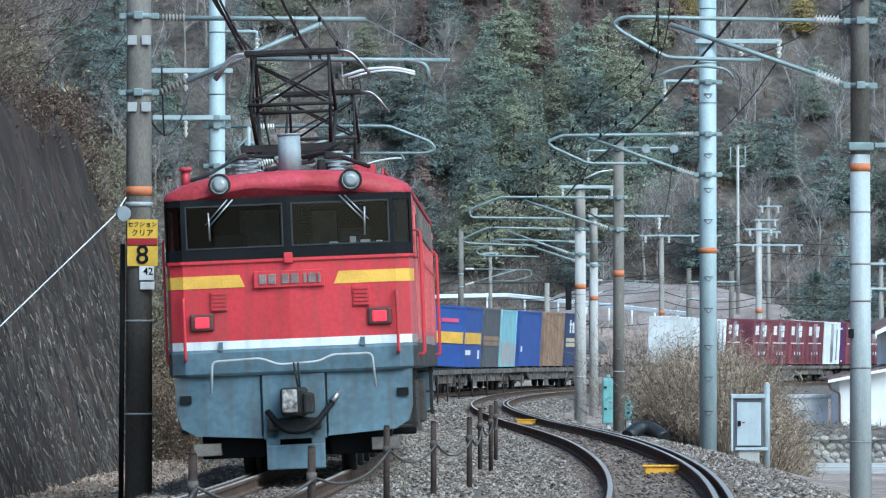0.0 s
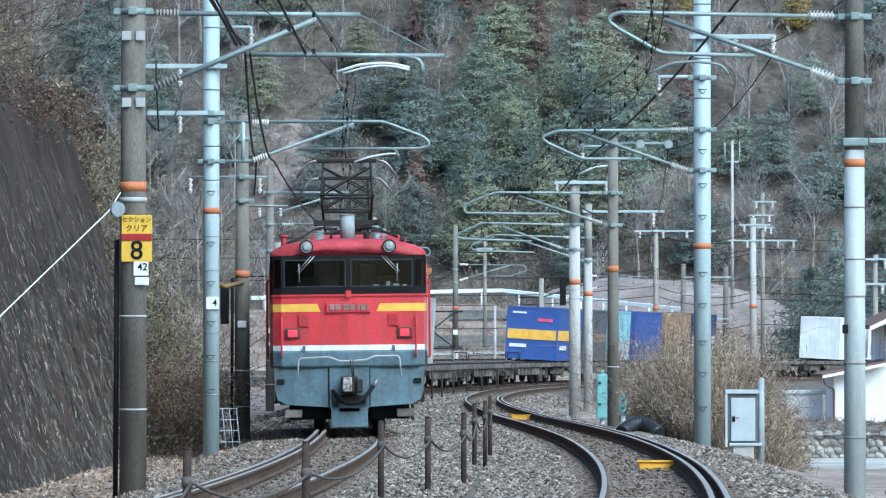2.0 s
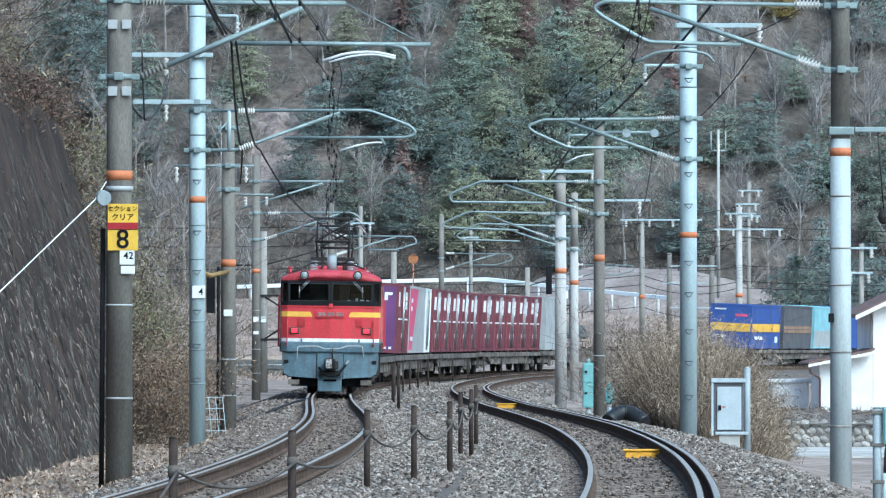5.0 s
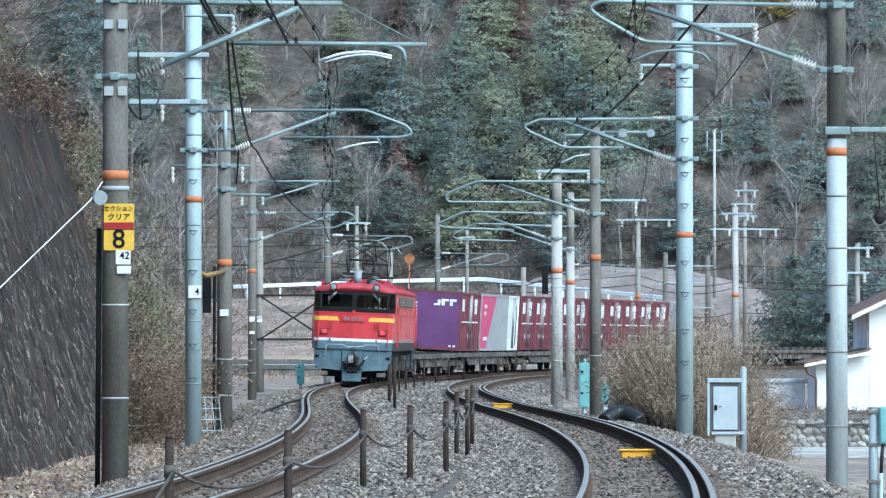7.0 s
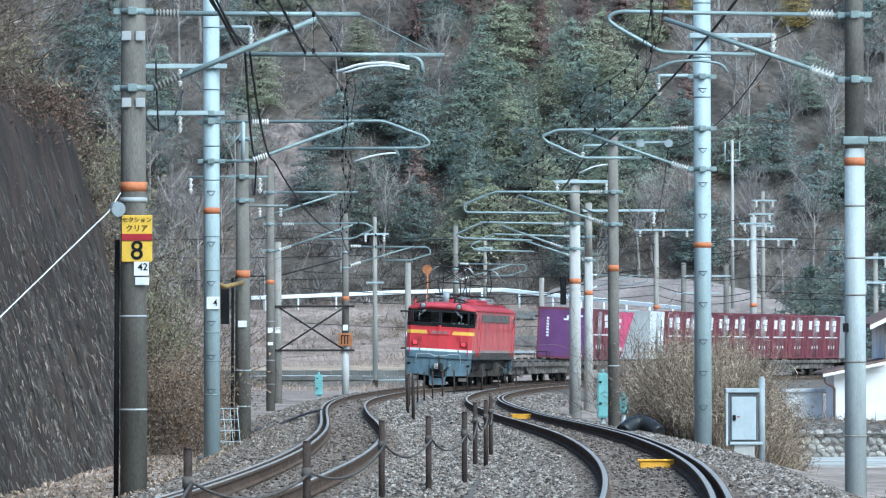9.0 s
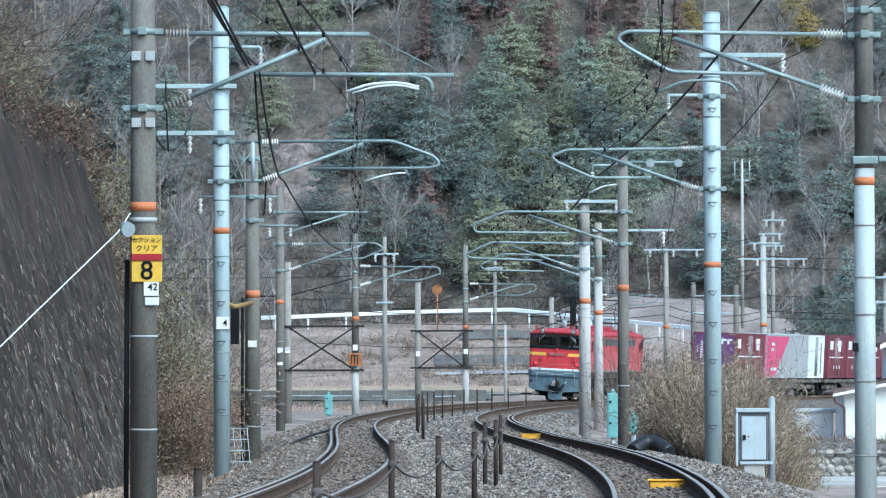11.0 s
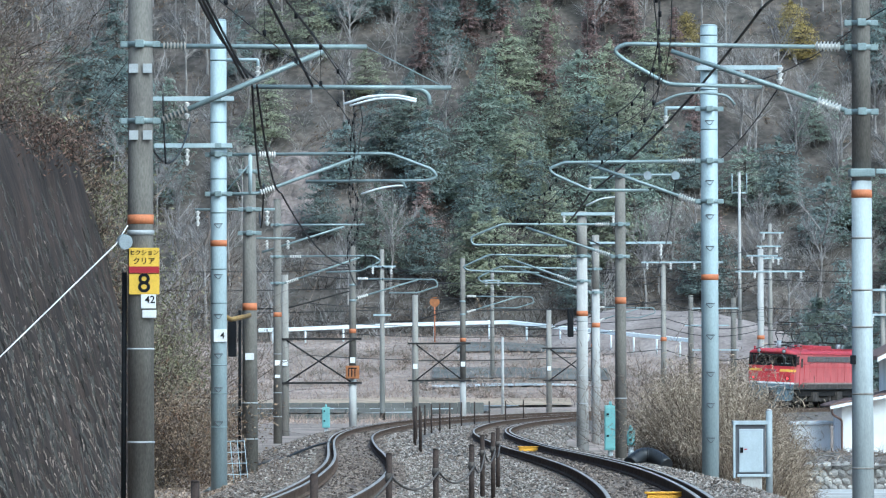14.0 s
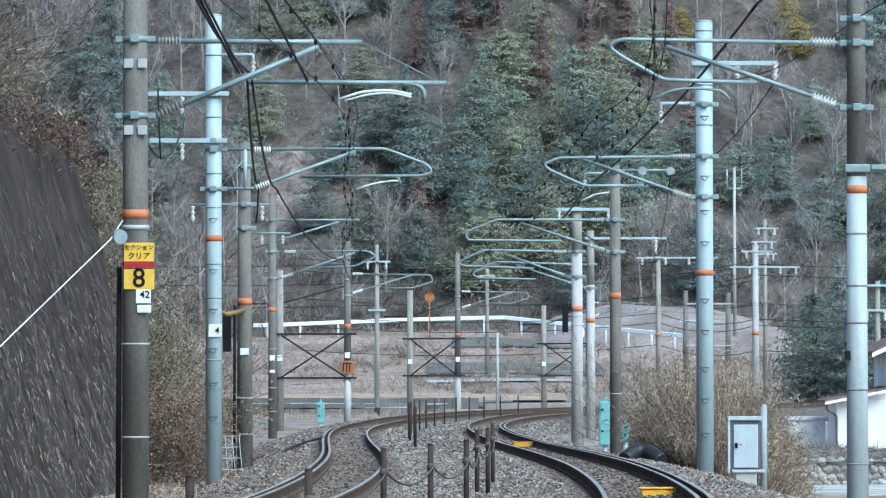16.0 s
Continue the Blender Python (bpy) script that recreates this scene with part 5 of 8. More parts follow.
C = Pole(-3.79, 101, 5.97, 0.165, 0.115, "dconcrete", "dark concrete pole with cross arm and insulators")
C.band(2.8, 2.94)
for z in (5.5, 4.76, 4.3):
    C.clamp(z)
C.arm([(-4.85, 4.76), (-3.3, 4.76)], 0.025, name="cross_arm")
C.arm([(-3.9, 4.2), (-2.9, 4.2)], 0.02, name="cross_arm")
for x in (-4.8, -4.35, -3.45):
    C.hang((x, 4.74), 0.3, 0.05)
bm = bmesh.new()
pipe(bm, [(-0.35, -6.0, 3.27), (-0.2, -4, 3.17), (0.0, -0.2, 3.3)], 0.045, 8)
part("cable_hose", bm, M["hose"], C.t, "yellowed ribbed cable hose")
part("lamp_box", R(0.02, (-0.42, -0.26, -0.12, 0.1, 2.5, 3.2)), M["black"], C.t)
C.plate(-3.79, 1.9, 0.17, 0.13, "paint_bar", "small white plate", "pole_plate")
C.rings((1.0, 0.3), "silver")
part("cable_duct", T(((-0.2, -0.05, 0), (-0.19, -0.05, 3.4), 0.03, 0.03, 8)), M["black"], C.t)

D = Pole(-5.6, 174, 7.57, 0.15, 0.125, "dconcrete", "dark concrete pole with two cantilevers")
D.band(3.64, 3.79)
for z in (6.72, 5.66, 4.77):
    D.clamp(z)
D.arm([(-5.69, 6.72), (-2.67, 6.72)], 0.035)
D.arm([(-6.11, 5.81), (-3.37, 6.66)], 0.035)
D.arm([(-5.5, 5.66), (-2.4, 5.68), (-2.12, 5.5), (-2.82, 5.17), (-3.97, 5.13)], 0.03, ((-5.2, 5.66), (-4.8, 5.66)))
D.arm([(-5.5, 4.72), (-2.84, 5.62)], 0.032, ((-5.3, 4.79), (-4.9, 4.92)))
D.plate(-5.6, 2.1, 0.18, 0.18, "paint_bar", "small white plate", "pole_plate")
D.plate(-5.6, 1.65, 0.18, 0.1, "paint_bar", "small white plate", "pole_plate")
D.rings((2.4, 1.1, 0.3), "silver")
D.hang((-5.95, 6.2), 0.3, 0.07), D.hang((-5.25, 6.2), 0.3, 0.07)

E1 = Pole(3.91, 148, 6.27, 0.178, 0.145, "lconcrete", "pale concrete pole with an orange band", upper=(4.95, "concrete", "greyer upper shaft"))
E1.band(3.29, 3.44)
for z in (6.19, 5.0, 4.29):
    E1.clamp(z)
part("cross_arm", R(0.01, (-0.6, 1.0, -0.22, -0.14, 6.75, 6.84)), M["galv"], E1.t)
E1.hang((3.4, 6.15), 0.3, 0.06, -0.18), E1.hang((4.8, 6.15), 0.3, 0.06, -0.18)
E1.arm([(3.8, 5.0), (1.27, 5.05), (0.5, 4.7), (0.68, 4.6), (2.69, 4.53)], 0.028, ((3.6, 5.0), (3.25, 5.0)))
E1.arm([(3.8, 4.24), (1.8, 4.95)], 0.03, ((3.55, 4.33), (3.2, 4.45)))
part("signal_box", R(0.02, (-0.42, -0.25, -0.1, 0.12, 3.3, 4.1)), M["black"], E1.t, "small black signal box")
E1.rings((3.15, 2.9, 1.6, 0.8), "silver")

E2 = Pole(5.17, 178, 6.46, 0.16, 0.125, "lconcrete", "pale concrete pole with a lamp cap", upper=(4.6, "concrete", "greyer upper shaft"))
E2.band(3.3, 3.46)
part("cross_arm", R(0.01, (-0.2, 2.6, -0.2, -0.13, 6.75, 6.83)), M["galv"], E2.t)
E2.hang((7.4, 6.15), 0.5, 0.07, -0.17)
E2.arm([(5.0, 5.3), (1.9, 5.4), (1.1, 5.0), (1.3, 4.85), (3.3, 4.8)], 0.028, ((4.7, 5.3), (4.3, 5.32)))
E2.arm([(5.0, 4.5), (2.6, 5.3)], 0.03, ((4.8, 4.57), (4.4, 4.7)))
E2.clamp(5.3), E2.clamp(4.5)

Fp = Pole(4.09, 121, 6.35, 0.138, 0.12, "dconcrete", "dark concrete pole with cantilever and round insulators")
Fp.band(3.22, 3.37)
for z in (6.2, 5.07, 4.32):
    Fp.clamp(z)
Fp.arm([(4.02, 5.07), (1.34, 5.08), (0.6, 4.78), (0.64, 4.6), (0.9, 4.6), (2.85, 4.58)], 0.028, ((3.84, 5.07), (3.5, 5.07)), cut=0.1)
Fp.arm([(4.02, 4.3), (1.89, 5.0)], 0.03, ((3.84, 4.36), (3.5, 4.47)))
Fp.arm([(4.1, 6.22), (5.48, 6.22)], 0.03, name="cross_arm")
for x in (4.73, 5.38):
    part("round_insulator", T(((x - 4.09, -0.08, 6.8), (x - 4.09, 0.08, 6.8), 0.1, 0.1, 16)), M["arrester"], Fp.t, "round white insulator")
Fp.arm([(3.38, 6.0), (3.38, 6.15), (4.02, 6.16)], 0.03, name="feeder_bracket", cut=0.04)
Fp.hang((3.38, 6.0), 0.22)
Fp.arm([(3.29, 5.51), (3.64, 5.67), (4.04, 5.72)], 0.018, name="steady_arm", material="white")
Fp.rings((1.02,), "silver")

G = Pole(4.64, 91, 7.61, 0.15, 0.15, "galv", "pale blue galvanised steel pole with step brackets")
G.band(3.16, 3.26)
for z in (6.87, 6.16, 5.25, 4.54):
    G.clamp(z)
G.rings((7.45, 6.5, 5.8), "pipe")
G.rungs([5.95, 4.9, 4.3, 3.75, 2.75, 2.2, 1.55, 1.0, 0.4])
G.arm([(4.5, 5.25), (2.1, 5.23), (1.82, 5.12), (1.92, 5.02), (2.54, 4.74), (3.58, 4.74)], 0.028, ((4.39, 5.25), (4.08, 5.25)), cut=0.08)
G.arm([(4.5, 4.5), (2.52, 5.2)], 0.028, ((4.39, 4.54), (4.09, 4.64)))
part("cross_arm", R(0.008, (-0.22, 1.27, -0.22, -0.15, 7.43, 7.51)), M["galv"], G.t)
G.hang((5.21, 6.83), 0.22, 0.06, -0.18), G.hang((5.87, 6.9), 0.32, 0.07, -0.18)
G.arm([(3.88, 6.05), (3.88, 6.18), (4.55, 6.18)], 0.03, name="feeder_bracket", cut=0.03, material="galv")
G.hang((3.88, 6.05), 0.22)

H = Pole(5.62, 70, 9.0, 0.15, 0.118, "galvpale", "tall concrete pole, painted pale blue at the bottom", upper=(4.07, "dconcrete", "bare dark concrete upper shaft"))
for z in (6.2, 5.87, 5.0):
    H.clamp(z)
H.band(3.84, 3.95)
H.rings((3.3, 2.6, 2.1, 1.2, 0.2), "concrete")
part("clamp_box", R(0.015, (-0.17, 0.17, -0.18, 0.16, 4.72, 4.83)), M["pipe"], H.t)
part("side_arm", R(0.01, (0.19, 1.2, -0.06, 0.02, 4.76, 4.83)), M["pipe"], H.t)
H.arm([(5.56, 5.87), (2.43, 5.93), (2.28, 5.84), (2.4, 5.73), (3.02, 5.38), (4.28, 5.34)], 0.028, ((5.34, 5.88), (5.0, 5.89)), cut=0.1, ins_r=0.075)
H.arm([(5.56, 4.97), (3.06, 5.83)], 0.032, ((5.34, 5.04), (5.02, 5.15)), ins_r=0.075)
H.arm([(2.82, 5.09), (3.13, 5.24), (3.44, 5.27), (3.82, 5.23), (3.92, 5.1)], 0.018, name="steady_arm", material="pipe")
part("hanger_cable", T(((0.5, -0.02, 4.76), (0.58, -0.02, 3.7), 0.008, 0.008, 6)), M["wire"], H.t)
bm = bmesh.new()
lathe(bm, (0.58, -0.02, 3.72), (0.58, -0.02, 3.52), [(0, 0.02), (0.15, 0.06), (0.5, 0.085), (0.85, 0.06), (1, 0.02)], 14)
part("hanging_weight", bm, M["dark"], H.t, "dark round hanging weight")
part("marker_box", R(0.01, (-0.17, -0.1, -0.16, -0.04, 2.2, 2.32)), M["black"], H.t)


# braced twin masts on the outside of the curve
def twin(xl, xr, y, zb, zt, topl, topr, label):
    t = thing("braced_mast", label, "mast", pose(xl, y, -0.3), group="braced masts")
    w = xr - xl
    part("post", T(((0, 0, -0.4), (0, 0, topl + 0.3), 0.16, 0.13, 16)), M["concrete"], t)
    part("post", T(((w, 0, -0.4), (w, 0, 1.9), 0.15, 0.14, 16)), M["lconcrete"], t)
    part("post_top", T(((w, 0, 1.9), (w, 0, topr + 0.3), 0.142, 0.115, 16)), M["dconcrete"], t)
    part("band", T(((w, 0, 3.65), (w, 0, 3.82), 0.139, 0.139, 16)), M["orange"], t, "orange painted band")
    for z in (zb, zt):
        part("beam", R(0.01, (-0.35, w + 0.35, -0.2, -0.12, z + 0.27, z + 0.35)), M["dark"], t, "rusty steel beam")
    part("brace", T(((0, -0.17, zb + 0.3), (w, -0.17, zt + 0.3), 0.035, 0.035, 6)), M["dark"], t)
    part("brace", T(((0, -0.1, zt + 0.3), (w, -0.1, zb + 0.3), 0.035, 0.035, 6)), M["dark"], t)
    for x, z in ((0, 2.2), (w, 2.3)):
        part("pole_plate", R(0.005, (x - 0.1, x + 0.1, -0.2, -0.14, z + 0.2, z + 0.42)), M["paint_bar"], t, "small white plate")
    for z in (5.2, 4.6):
        part("clamp", T(((w, 0, z + 0.27), (w, 0, z + 0.35), 0.145, 0.145, 12)), M["pipe"], t)
    bm = bmesh.new()
    pipe(bm, bend([(w, 0, 5.75), (w + 3.2, 0, 5.7), (w + 3.3, 0, 5.45), (w + 2.5, 0, 5.2), (w + 1.4, 0, 5.2)], 0.1, 4), 0.03, 8)
    pipe(bm, [(w, 0, 4.95), (w + 2.5, 0, 5.7)], 0.03, 8)
    arm = part("cantilever_arm", bm, M["pipe"], t)
    bm = bmesh.new()
    ribbed(bm, (w + 0.2, 0, 5.75), (w + 0.6, 0, 5.745), 0.07)
    part("insulator", bm, M["insul"], arm, "ribbed porcelain insulator")
    bm = bmesh.new()
    ribbed(bm, (w + 0.2, 0, 5.01), (w + 0.6, 0, 5.13), 0.07)
    part("insulator", bm, M["insul"], arm, "ribbed porcelain insulator")
    bm = bmesh.new()
    pipe(bm, [(-1.2, 0, 4.6), (0.0, 0, 4.6), (w, 0, 5.3)], 0.03, 6)
    part("tie_beam", bm, M["dark"], t)
    return t


t1 = twin(-6.15, -3.55, 200, 1.43, 3.12, 5.6, 6.7, "braced twin concrete mast with a small orange speed board")
bd = part("speed_board", R(0.02, (2.33, 2.86, -0.3, -0.24, 1.9, 2.4)), M["board"], t1, "rusty orange square board")
part("board_bars", B((2.43, 2.47, -0.31, -0.29, 1.98, 2.3), (2.55, 2.59, -0.31, -0.29, 1.98, 2.3), (2.67, 2.71, -0.31, -0.29, 1.98, 2.3), (2.43, 2.76, -0.31, -0.29, 2.28, 2.32)), M["black"], bd)
twin(-1.37, 0.83, 240, 1.55, 3.26, 5.5, 7.2, "braced twin concrete mast beside the curve")
twin(5.5, 7.85, 275, 1.57, 3.27, 5.3, 7.0, "braced twin concrete mast beside the curve")


# poles further off
def far_pole(x, y, base, top, r, material, label, arms=(), band=None, cap=0.0):
    t = thing("utility_pole", label, "pole", pose(x, y, base), group="far poles")
    part("shaft", T(((0, 0, -1.0), (0, 0, top - base), r, r * 0.75, 14)), M[material], t)
    for z, a, b, n in arms:
        am = part("cross_arm", R(0.01, (a, b, -0.22, -0.14, z - base - 0.05, z - base + 0.05)), M["galv"], t)
        for k in range(n):
            xx = a + (k + 0.25) * (b - a) / (n - 0.5 if n > 1 else 1)
            bm = bmesh.new()
            ribbed(bm, (xx, -0.18, z - base - 0.05), (xx, -0.18, z - base - 0.45), 0.11, 3)
            part("insulator", bm, M["insul"], am, "white porcelain insulator")
    if band:
        part("band", T(((0, 0, band - base), (0, 0, band + 0.25 - base), r, r, 14)), M["orange"], t, "orange painted band")
    return t


far_pole(-3.62, 300, 0, 9.2, 0.16, "concrete", "slim grey concrete utility pole in the fields", ((8.2, -0.8, 0.8, 2), (5.4, -0.5, 0.5, 0)))
far_pole(3.65, 400, 3, 10.3, 0.17, "concrete", "slim grey concrete utility pole in the fields", ((9.4, -0.7, 0.7, 2),))
far_pole(3.66, 330, 0, 4.4, 0.1, "lconcrete", "short pale post in the fields")
far_pole(13.88, 330, 0.5, 9.22, 0.2, "concrete", "grey pole with pale lower shaft and long cross arm", ((9.1, -1.4, 3.8, 4),), band=4.1)
far_pole(20.05, 330, 0, 9.94, 0.24, "lconcrete", "pale concrete pole with cross arms", ((8.5, -1.6, 2.8, 5), (9.5, -0.9, 1.1, 2)), band=4.2)
far_pole(21.6, 345, 1, 12.0, 0.16, "concrete", "slim utility pole with many cross arms", ((11.4, -0.7, 0.9, 2), (10.5, -0.9, 0.7, 2), (9.7, -0.8, 0.8, 2)))
far_pole(22.2, 400, 2, 8.0, 0.25, "dconcrete", "dark mast with side beams", ((7.2, -3.2, 0.4, 0), (4.0, -3.2, 0.4, 0)))
far_pole(19.4, 410, 2, 8.4, 0.25, "dconcrete", "dark mast with side beams", ((6.0, -0.5, 3.0, 0),))
far_pole(19.38, 230, -0.6, 5.7, 0.14, "concrete", "slim grey pole beside the house", ((5.5, -0.9, 0.7, 2), (4.4, -0.7, 0.5, 2)))
ant = far_pole(24.4, 430, 6, 18.9, 0.15, "lconcrete", "tall slim aerial mast on the hillside")
bm = bmesh.new()
for x in (-0.6, 0.0, 0.6):
    tube(bm, (x, 0, 11.2 if x else 10.6), (x, 0, 12.8), 0.05, 0.05, 6)
tube(bm, (-0.6, 0, 11.2), (0.6, 0, 11.2), 0.05, 0.05, 6)
part("aerial", bm, M["galv"], ant)
disc = thing("signal_disc", "faded orange round marker on a thin post", "sign", pose(-0.86, 440, 5.3))
part("post", T(((0, 0, -0.3), (0, 0, 3.2), 0.06, 0.06, 8)), M["orange"], disc)
part("disc", T(((0, -0.08, 3.1), (0, -0.03, 3.1), 0.42, 0.42, 20)), M["board"], disc)


# overhead wires that follow the tracks
def wires():
    for base in (0.0, GAP):
        t = thing("overhead_line", "dark overhead contact wire hung from a messenger wire", "overhead wire", group="overhead lines")
        ss = list(np.arange(-28, 330, 2.5))
        zig = lambda s: 0.16 * math.sin(s * 0.12)
        for name, z, r, sag in (("contact_wire", 4.97, 0.009, 0.0), ("messenger_wire", 5.72, 0.011, 0.28), ("messenger_wire", 5.55, 0.009, 0.25)):
            bm = bmesh.new()
            pts = []
            for s in ss:
                x, y, p = line(s, base + zig(s) * (1 if sag == 0 else 0.8) + (0.13 if z == 5.55 else 0))
                u = ((s + 8) / 36.0) % 1.0
                pts.append((x, y, z - sag * 4 * u * (1 - u)))
            pipe(bm, pts, r * 0.75, 5)
            part(name, bm, M["wire"], t)
        bm = bmesh.new()
        cl = bmesh.new()
        for s in np.arange(-27, 250, 4.5):
            x, y, p = line(s, base + zig(s) * 0.9)
            u = ((s + 8) / 36.0) % 1.0
            zt = 5.72 - 1.12 * u * (1 - u)
            tube(bm, (x, y, 4.97), (x, y, zt), 0.0035, 0.0035, 4)
            for z in (5.0, zt - 0.02):
                tube(cl, (x, y, z - 0.035), (x, y, z + 0.03), 0.02, 0.02, 6)
        tagged(part("dropper", bm, M["wire"], t), kind="stuff")
        tagged(part("dropper_clip", cl, M["black"], t), kind="stuff")


wires()


def cable(pts, r, label, n=14, sag=0.3, material="wire"):
    t = thing("overhead_cable", label, "cable", group="overhead cables")
    for a, b in zip(pts[:-1], pts[1:]):
        bm = bmesh.new()
        a, b = Vector(a), Vector(b)
        pipe(bm, [a.lerp(b, k / n) - Vector((0, 0, sag * 4 * (k / n) * (1 - k / n))) for k in range(n + 1)], r, 6)
        part("cable_span", bm, M[material], t)
    return t


cable([(5.1, 50, 6.9), (4.41, 72, 6.55), (3.88, 91, 5.9), (3.38, 121, 5.8), (3.4, 148, 5.85), (6.4, 178, 5.7)], 0.022, "thick black feeder cable along the poles", sag=0.06)
cable([(-3.9, 40, 8.2), (-3.3, 67, 6.6), (-3.3, 92, 6.75)], 0.022, "thick black feeder cable between the poles", sag=0.2)
cable([(-3.6, 40, 8.4), (-2.55, 66, 5.25)], 0.018, "black jumper cable bundle", sag=0.25)
cable([(-3.55, 40, 8.5), (-2.5, 66, 5.25)], 0.016, "black jumper cable bundle", sag=0.3)
cable([(-3.3, 42, 8.3), (-1.7, 67, 5.2)], 0.018, "black jumper cable bundle", sag=0.05)
cable([(-2.46, 66.5, 5.18), (-3.2, 92, 4.9), (-3.6, 101, 4.7)], 0.016, "black drooping jumper cable", sag=0.5)
cable([(-2.4, 66.5, 5.18), (-2.9, 92, 4.75), (-2.6, 140, 4.6), (-2.8, 174, 4.9)], 0.016, "black drooping jumper cable", sag=0.35)
cable([(-3.9, 67, 4.7), (-4.5, 92, 6.0)], 0.014, "black drooping cable between two poles", sag=0.6)
cable([(-3.63, 67, 5.1), (-3.6, 67.1, 4.2)], 0.012, "black lead hanging from the arm", sag=0.1)
cable([(5.87, 91, 6.55), (5.38, 121, 6.1), (7.4, 178, 5.7), (13.2, 330, 8.6)], 0.012, "thin dark line wire", sag=0.4)
cable([(9, 60, 8.5), (5.62, 70, 6.2), (5.2, 91, 6.6)], 0.008, "thin dark line wire", sag=0.15)
cable([(4.9, 148, 5.9), (7.4, 178, 5.7)], 0.01, "thin dark line wire", sag=0.1)
for z0, z1 in ((8.9, 8.7), (8.2, 8.0), (6.6, 6.2), (5.6, 5.2), (5.0, 4.8), (3.6, 3.2)):
    cable([(-8, 300, z0 - 0.5), (13.88, 330, z0), (20.05, 330, z1), (60, 352, z1 + 0.6)], 0.022, "thin line wire across the valley", sag=0.5)
for z0 in (9.0, 7.9, 6.6):
    cable([(-40, 310, z0 + 0.4), (-3.62, 300, z0 - 0.9), (3.65, 400, z0 + 0.6), (21.6, 345, z0 + 1.5)], 0.02, "thin line wire across the valley", sag=0.6)


# loose stuff built as one mesh
def soup(name, vs, fs, material, label, category, parent=None, kind="stuff"):
    me = bpy.data.meshes.new(name)
    me.from_pydata(vs.tolist() if hasattr(vs, "tolist") else vs, [], fs.tolist() if hasattr(fs, "tolist") else fs)
    for m in (material if isinstance(material, (list, tuple)) else [material]):
        me.materials.append(m)
    ob = new(name, me)
    ob.parent = parent
    return tagged(ob, label, "" if parent else category, kind=kind)


rng = np.random.default_rng(7)
OCT = np.array([(1, 0, 0), (0, 1, 0), (-1, 0, 0), (0, -1, 0), (0, 0, 1), (0, 0, -1)], float)
OCTF = np.array([(0, 1, 4), (1, 2, 4), (2, 3, 4), (3, 0, 4), (1, 0, 5), (2, 1, 5), (3, 2, 5), (0, 3, 5)])


def lumps(pos, size, flat=0.7):
    """Broken stones: one uneven eight-sided lump at each place."""
    n = len(pos)
    v = OCT[None] * (1 + rng.uniform(-0.35, 0.35, (n, 6, 3))) * size[:, None, None] + rng.normal(0, 0.18, (n, 6, 3)) * size[:, None, None]
    v[:, :, 2] *= flat
    a = rng.uniform(0, math.tau, n)
    c, s = np.cos(a)[:, None], np.sin(a)[:, None]
    x, y = v[:, :, 0] * c - v[:, :, 1] * s, v[:, :, 0] * s + v[:, :, 1] * c
    tilt = rng.uniform(-0.6, 0.6, n)[:, None]
    v = np.stack([x, y * np.cos(tilt) - v[:, :, 2] * np.sin(tilt), y * np.sin(tilt) + v[:, :, 2] * np.cos(tilt)], -1) + pos[:, None, :]
    f = OCTF[None] + (np.arange(n) * 6)[:, None, None]
    return v.reshape(-1, 3), f.reshape(-1, 3)


BED_O = [-3.2, -1.75, -1.0, -0.62, -0.5, 0.5, 0.62, 1.0, 1.5, 2.05, 2.6, 3.1, 3.48, 3.6, 4.6, 4.72, 5.1, 5.85, 7.2]
BED_Z = [-0.75, -0.22, -0.175, -0.18, -0.23, -0.23, -0.18, -0.175, -0.22, -0.26, -0.22, -0.175, -0.18, -0.23, -0.23, -0.18, -0.175, -0.22, -0.75]


def along(s, o):
    x, y, p = np.interp(s, LS, LX), np.interp(s, LS, LY), np.interp(s, LS, LP)
    return x + np.cos(p) * o, y - np.sin(p) * o


def bed_z(s, o):
    base = np.where(o < GAP / 2, 0, GAP)
    return np.interp(o, BED_O, BED_Z) + np.interp(s, RISE_S, RISE) - np.tan(np.radians(np.interp(s, CANT_S, CANT))) * np.clip(o - base, -1.5, 1.5)


def ballast():
    for s0, s1, n, a, b in ((-24, 14, 38000, 0.017, 0.036), (14, 55, 24000, 0.023, 0.044), (55, 150, 14000, 0.035, 0.062)):
        s, o = rng.uniform(s0, s1, n), rng.uniform(-3.4, 7.6, n)
        keep = (np.abs(np.abs(o) - 0.5675) > 0.1) & (np.abs(np.abs(o - GAP) - 0.5675) > 0.1) & (np.abs(o + 0.43) > 0.09) & (np.abs(o - GAP - 0.43) > 0.09)
        inner = (np.abs(o) < 0.5) | (np.abs(o - GAP) < 0.5)
        keep &= ~inner | (rng.uniform(0, 1, n) < 0.95)
        s, o = s[keep], o[keep]
        x, y = along(s, o)
        mid = (np.abs(o) < 0.85) | (np.abs(o - GAP) < 0.85)
        mid |= rng.uniform(0, 1, len(o)) < np.where(o < -1.0, 0.75, 0.42)
        pos, size = np.stack([x, y, bed_z(s, o) + np.where(inner[keep], rng.uniform(0.03, 0.088, len(o)), 0.008)], -1), rng.uniform(a, b, len(s)) * np.where(inner[keep], 0.85, 1.0)
        for pick, m, lab in ((~mid, "stone", "loose grey and brown ballast stones on the bed"), (mid, "stone_brown", "rust-stained brown ballast stones between the rails")):
            v, f = lumps(pos[pick], size[pick])
            soup("ballast_stones", v, f, M[m], lab, "gravel")


ballast()


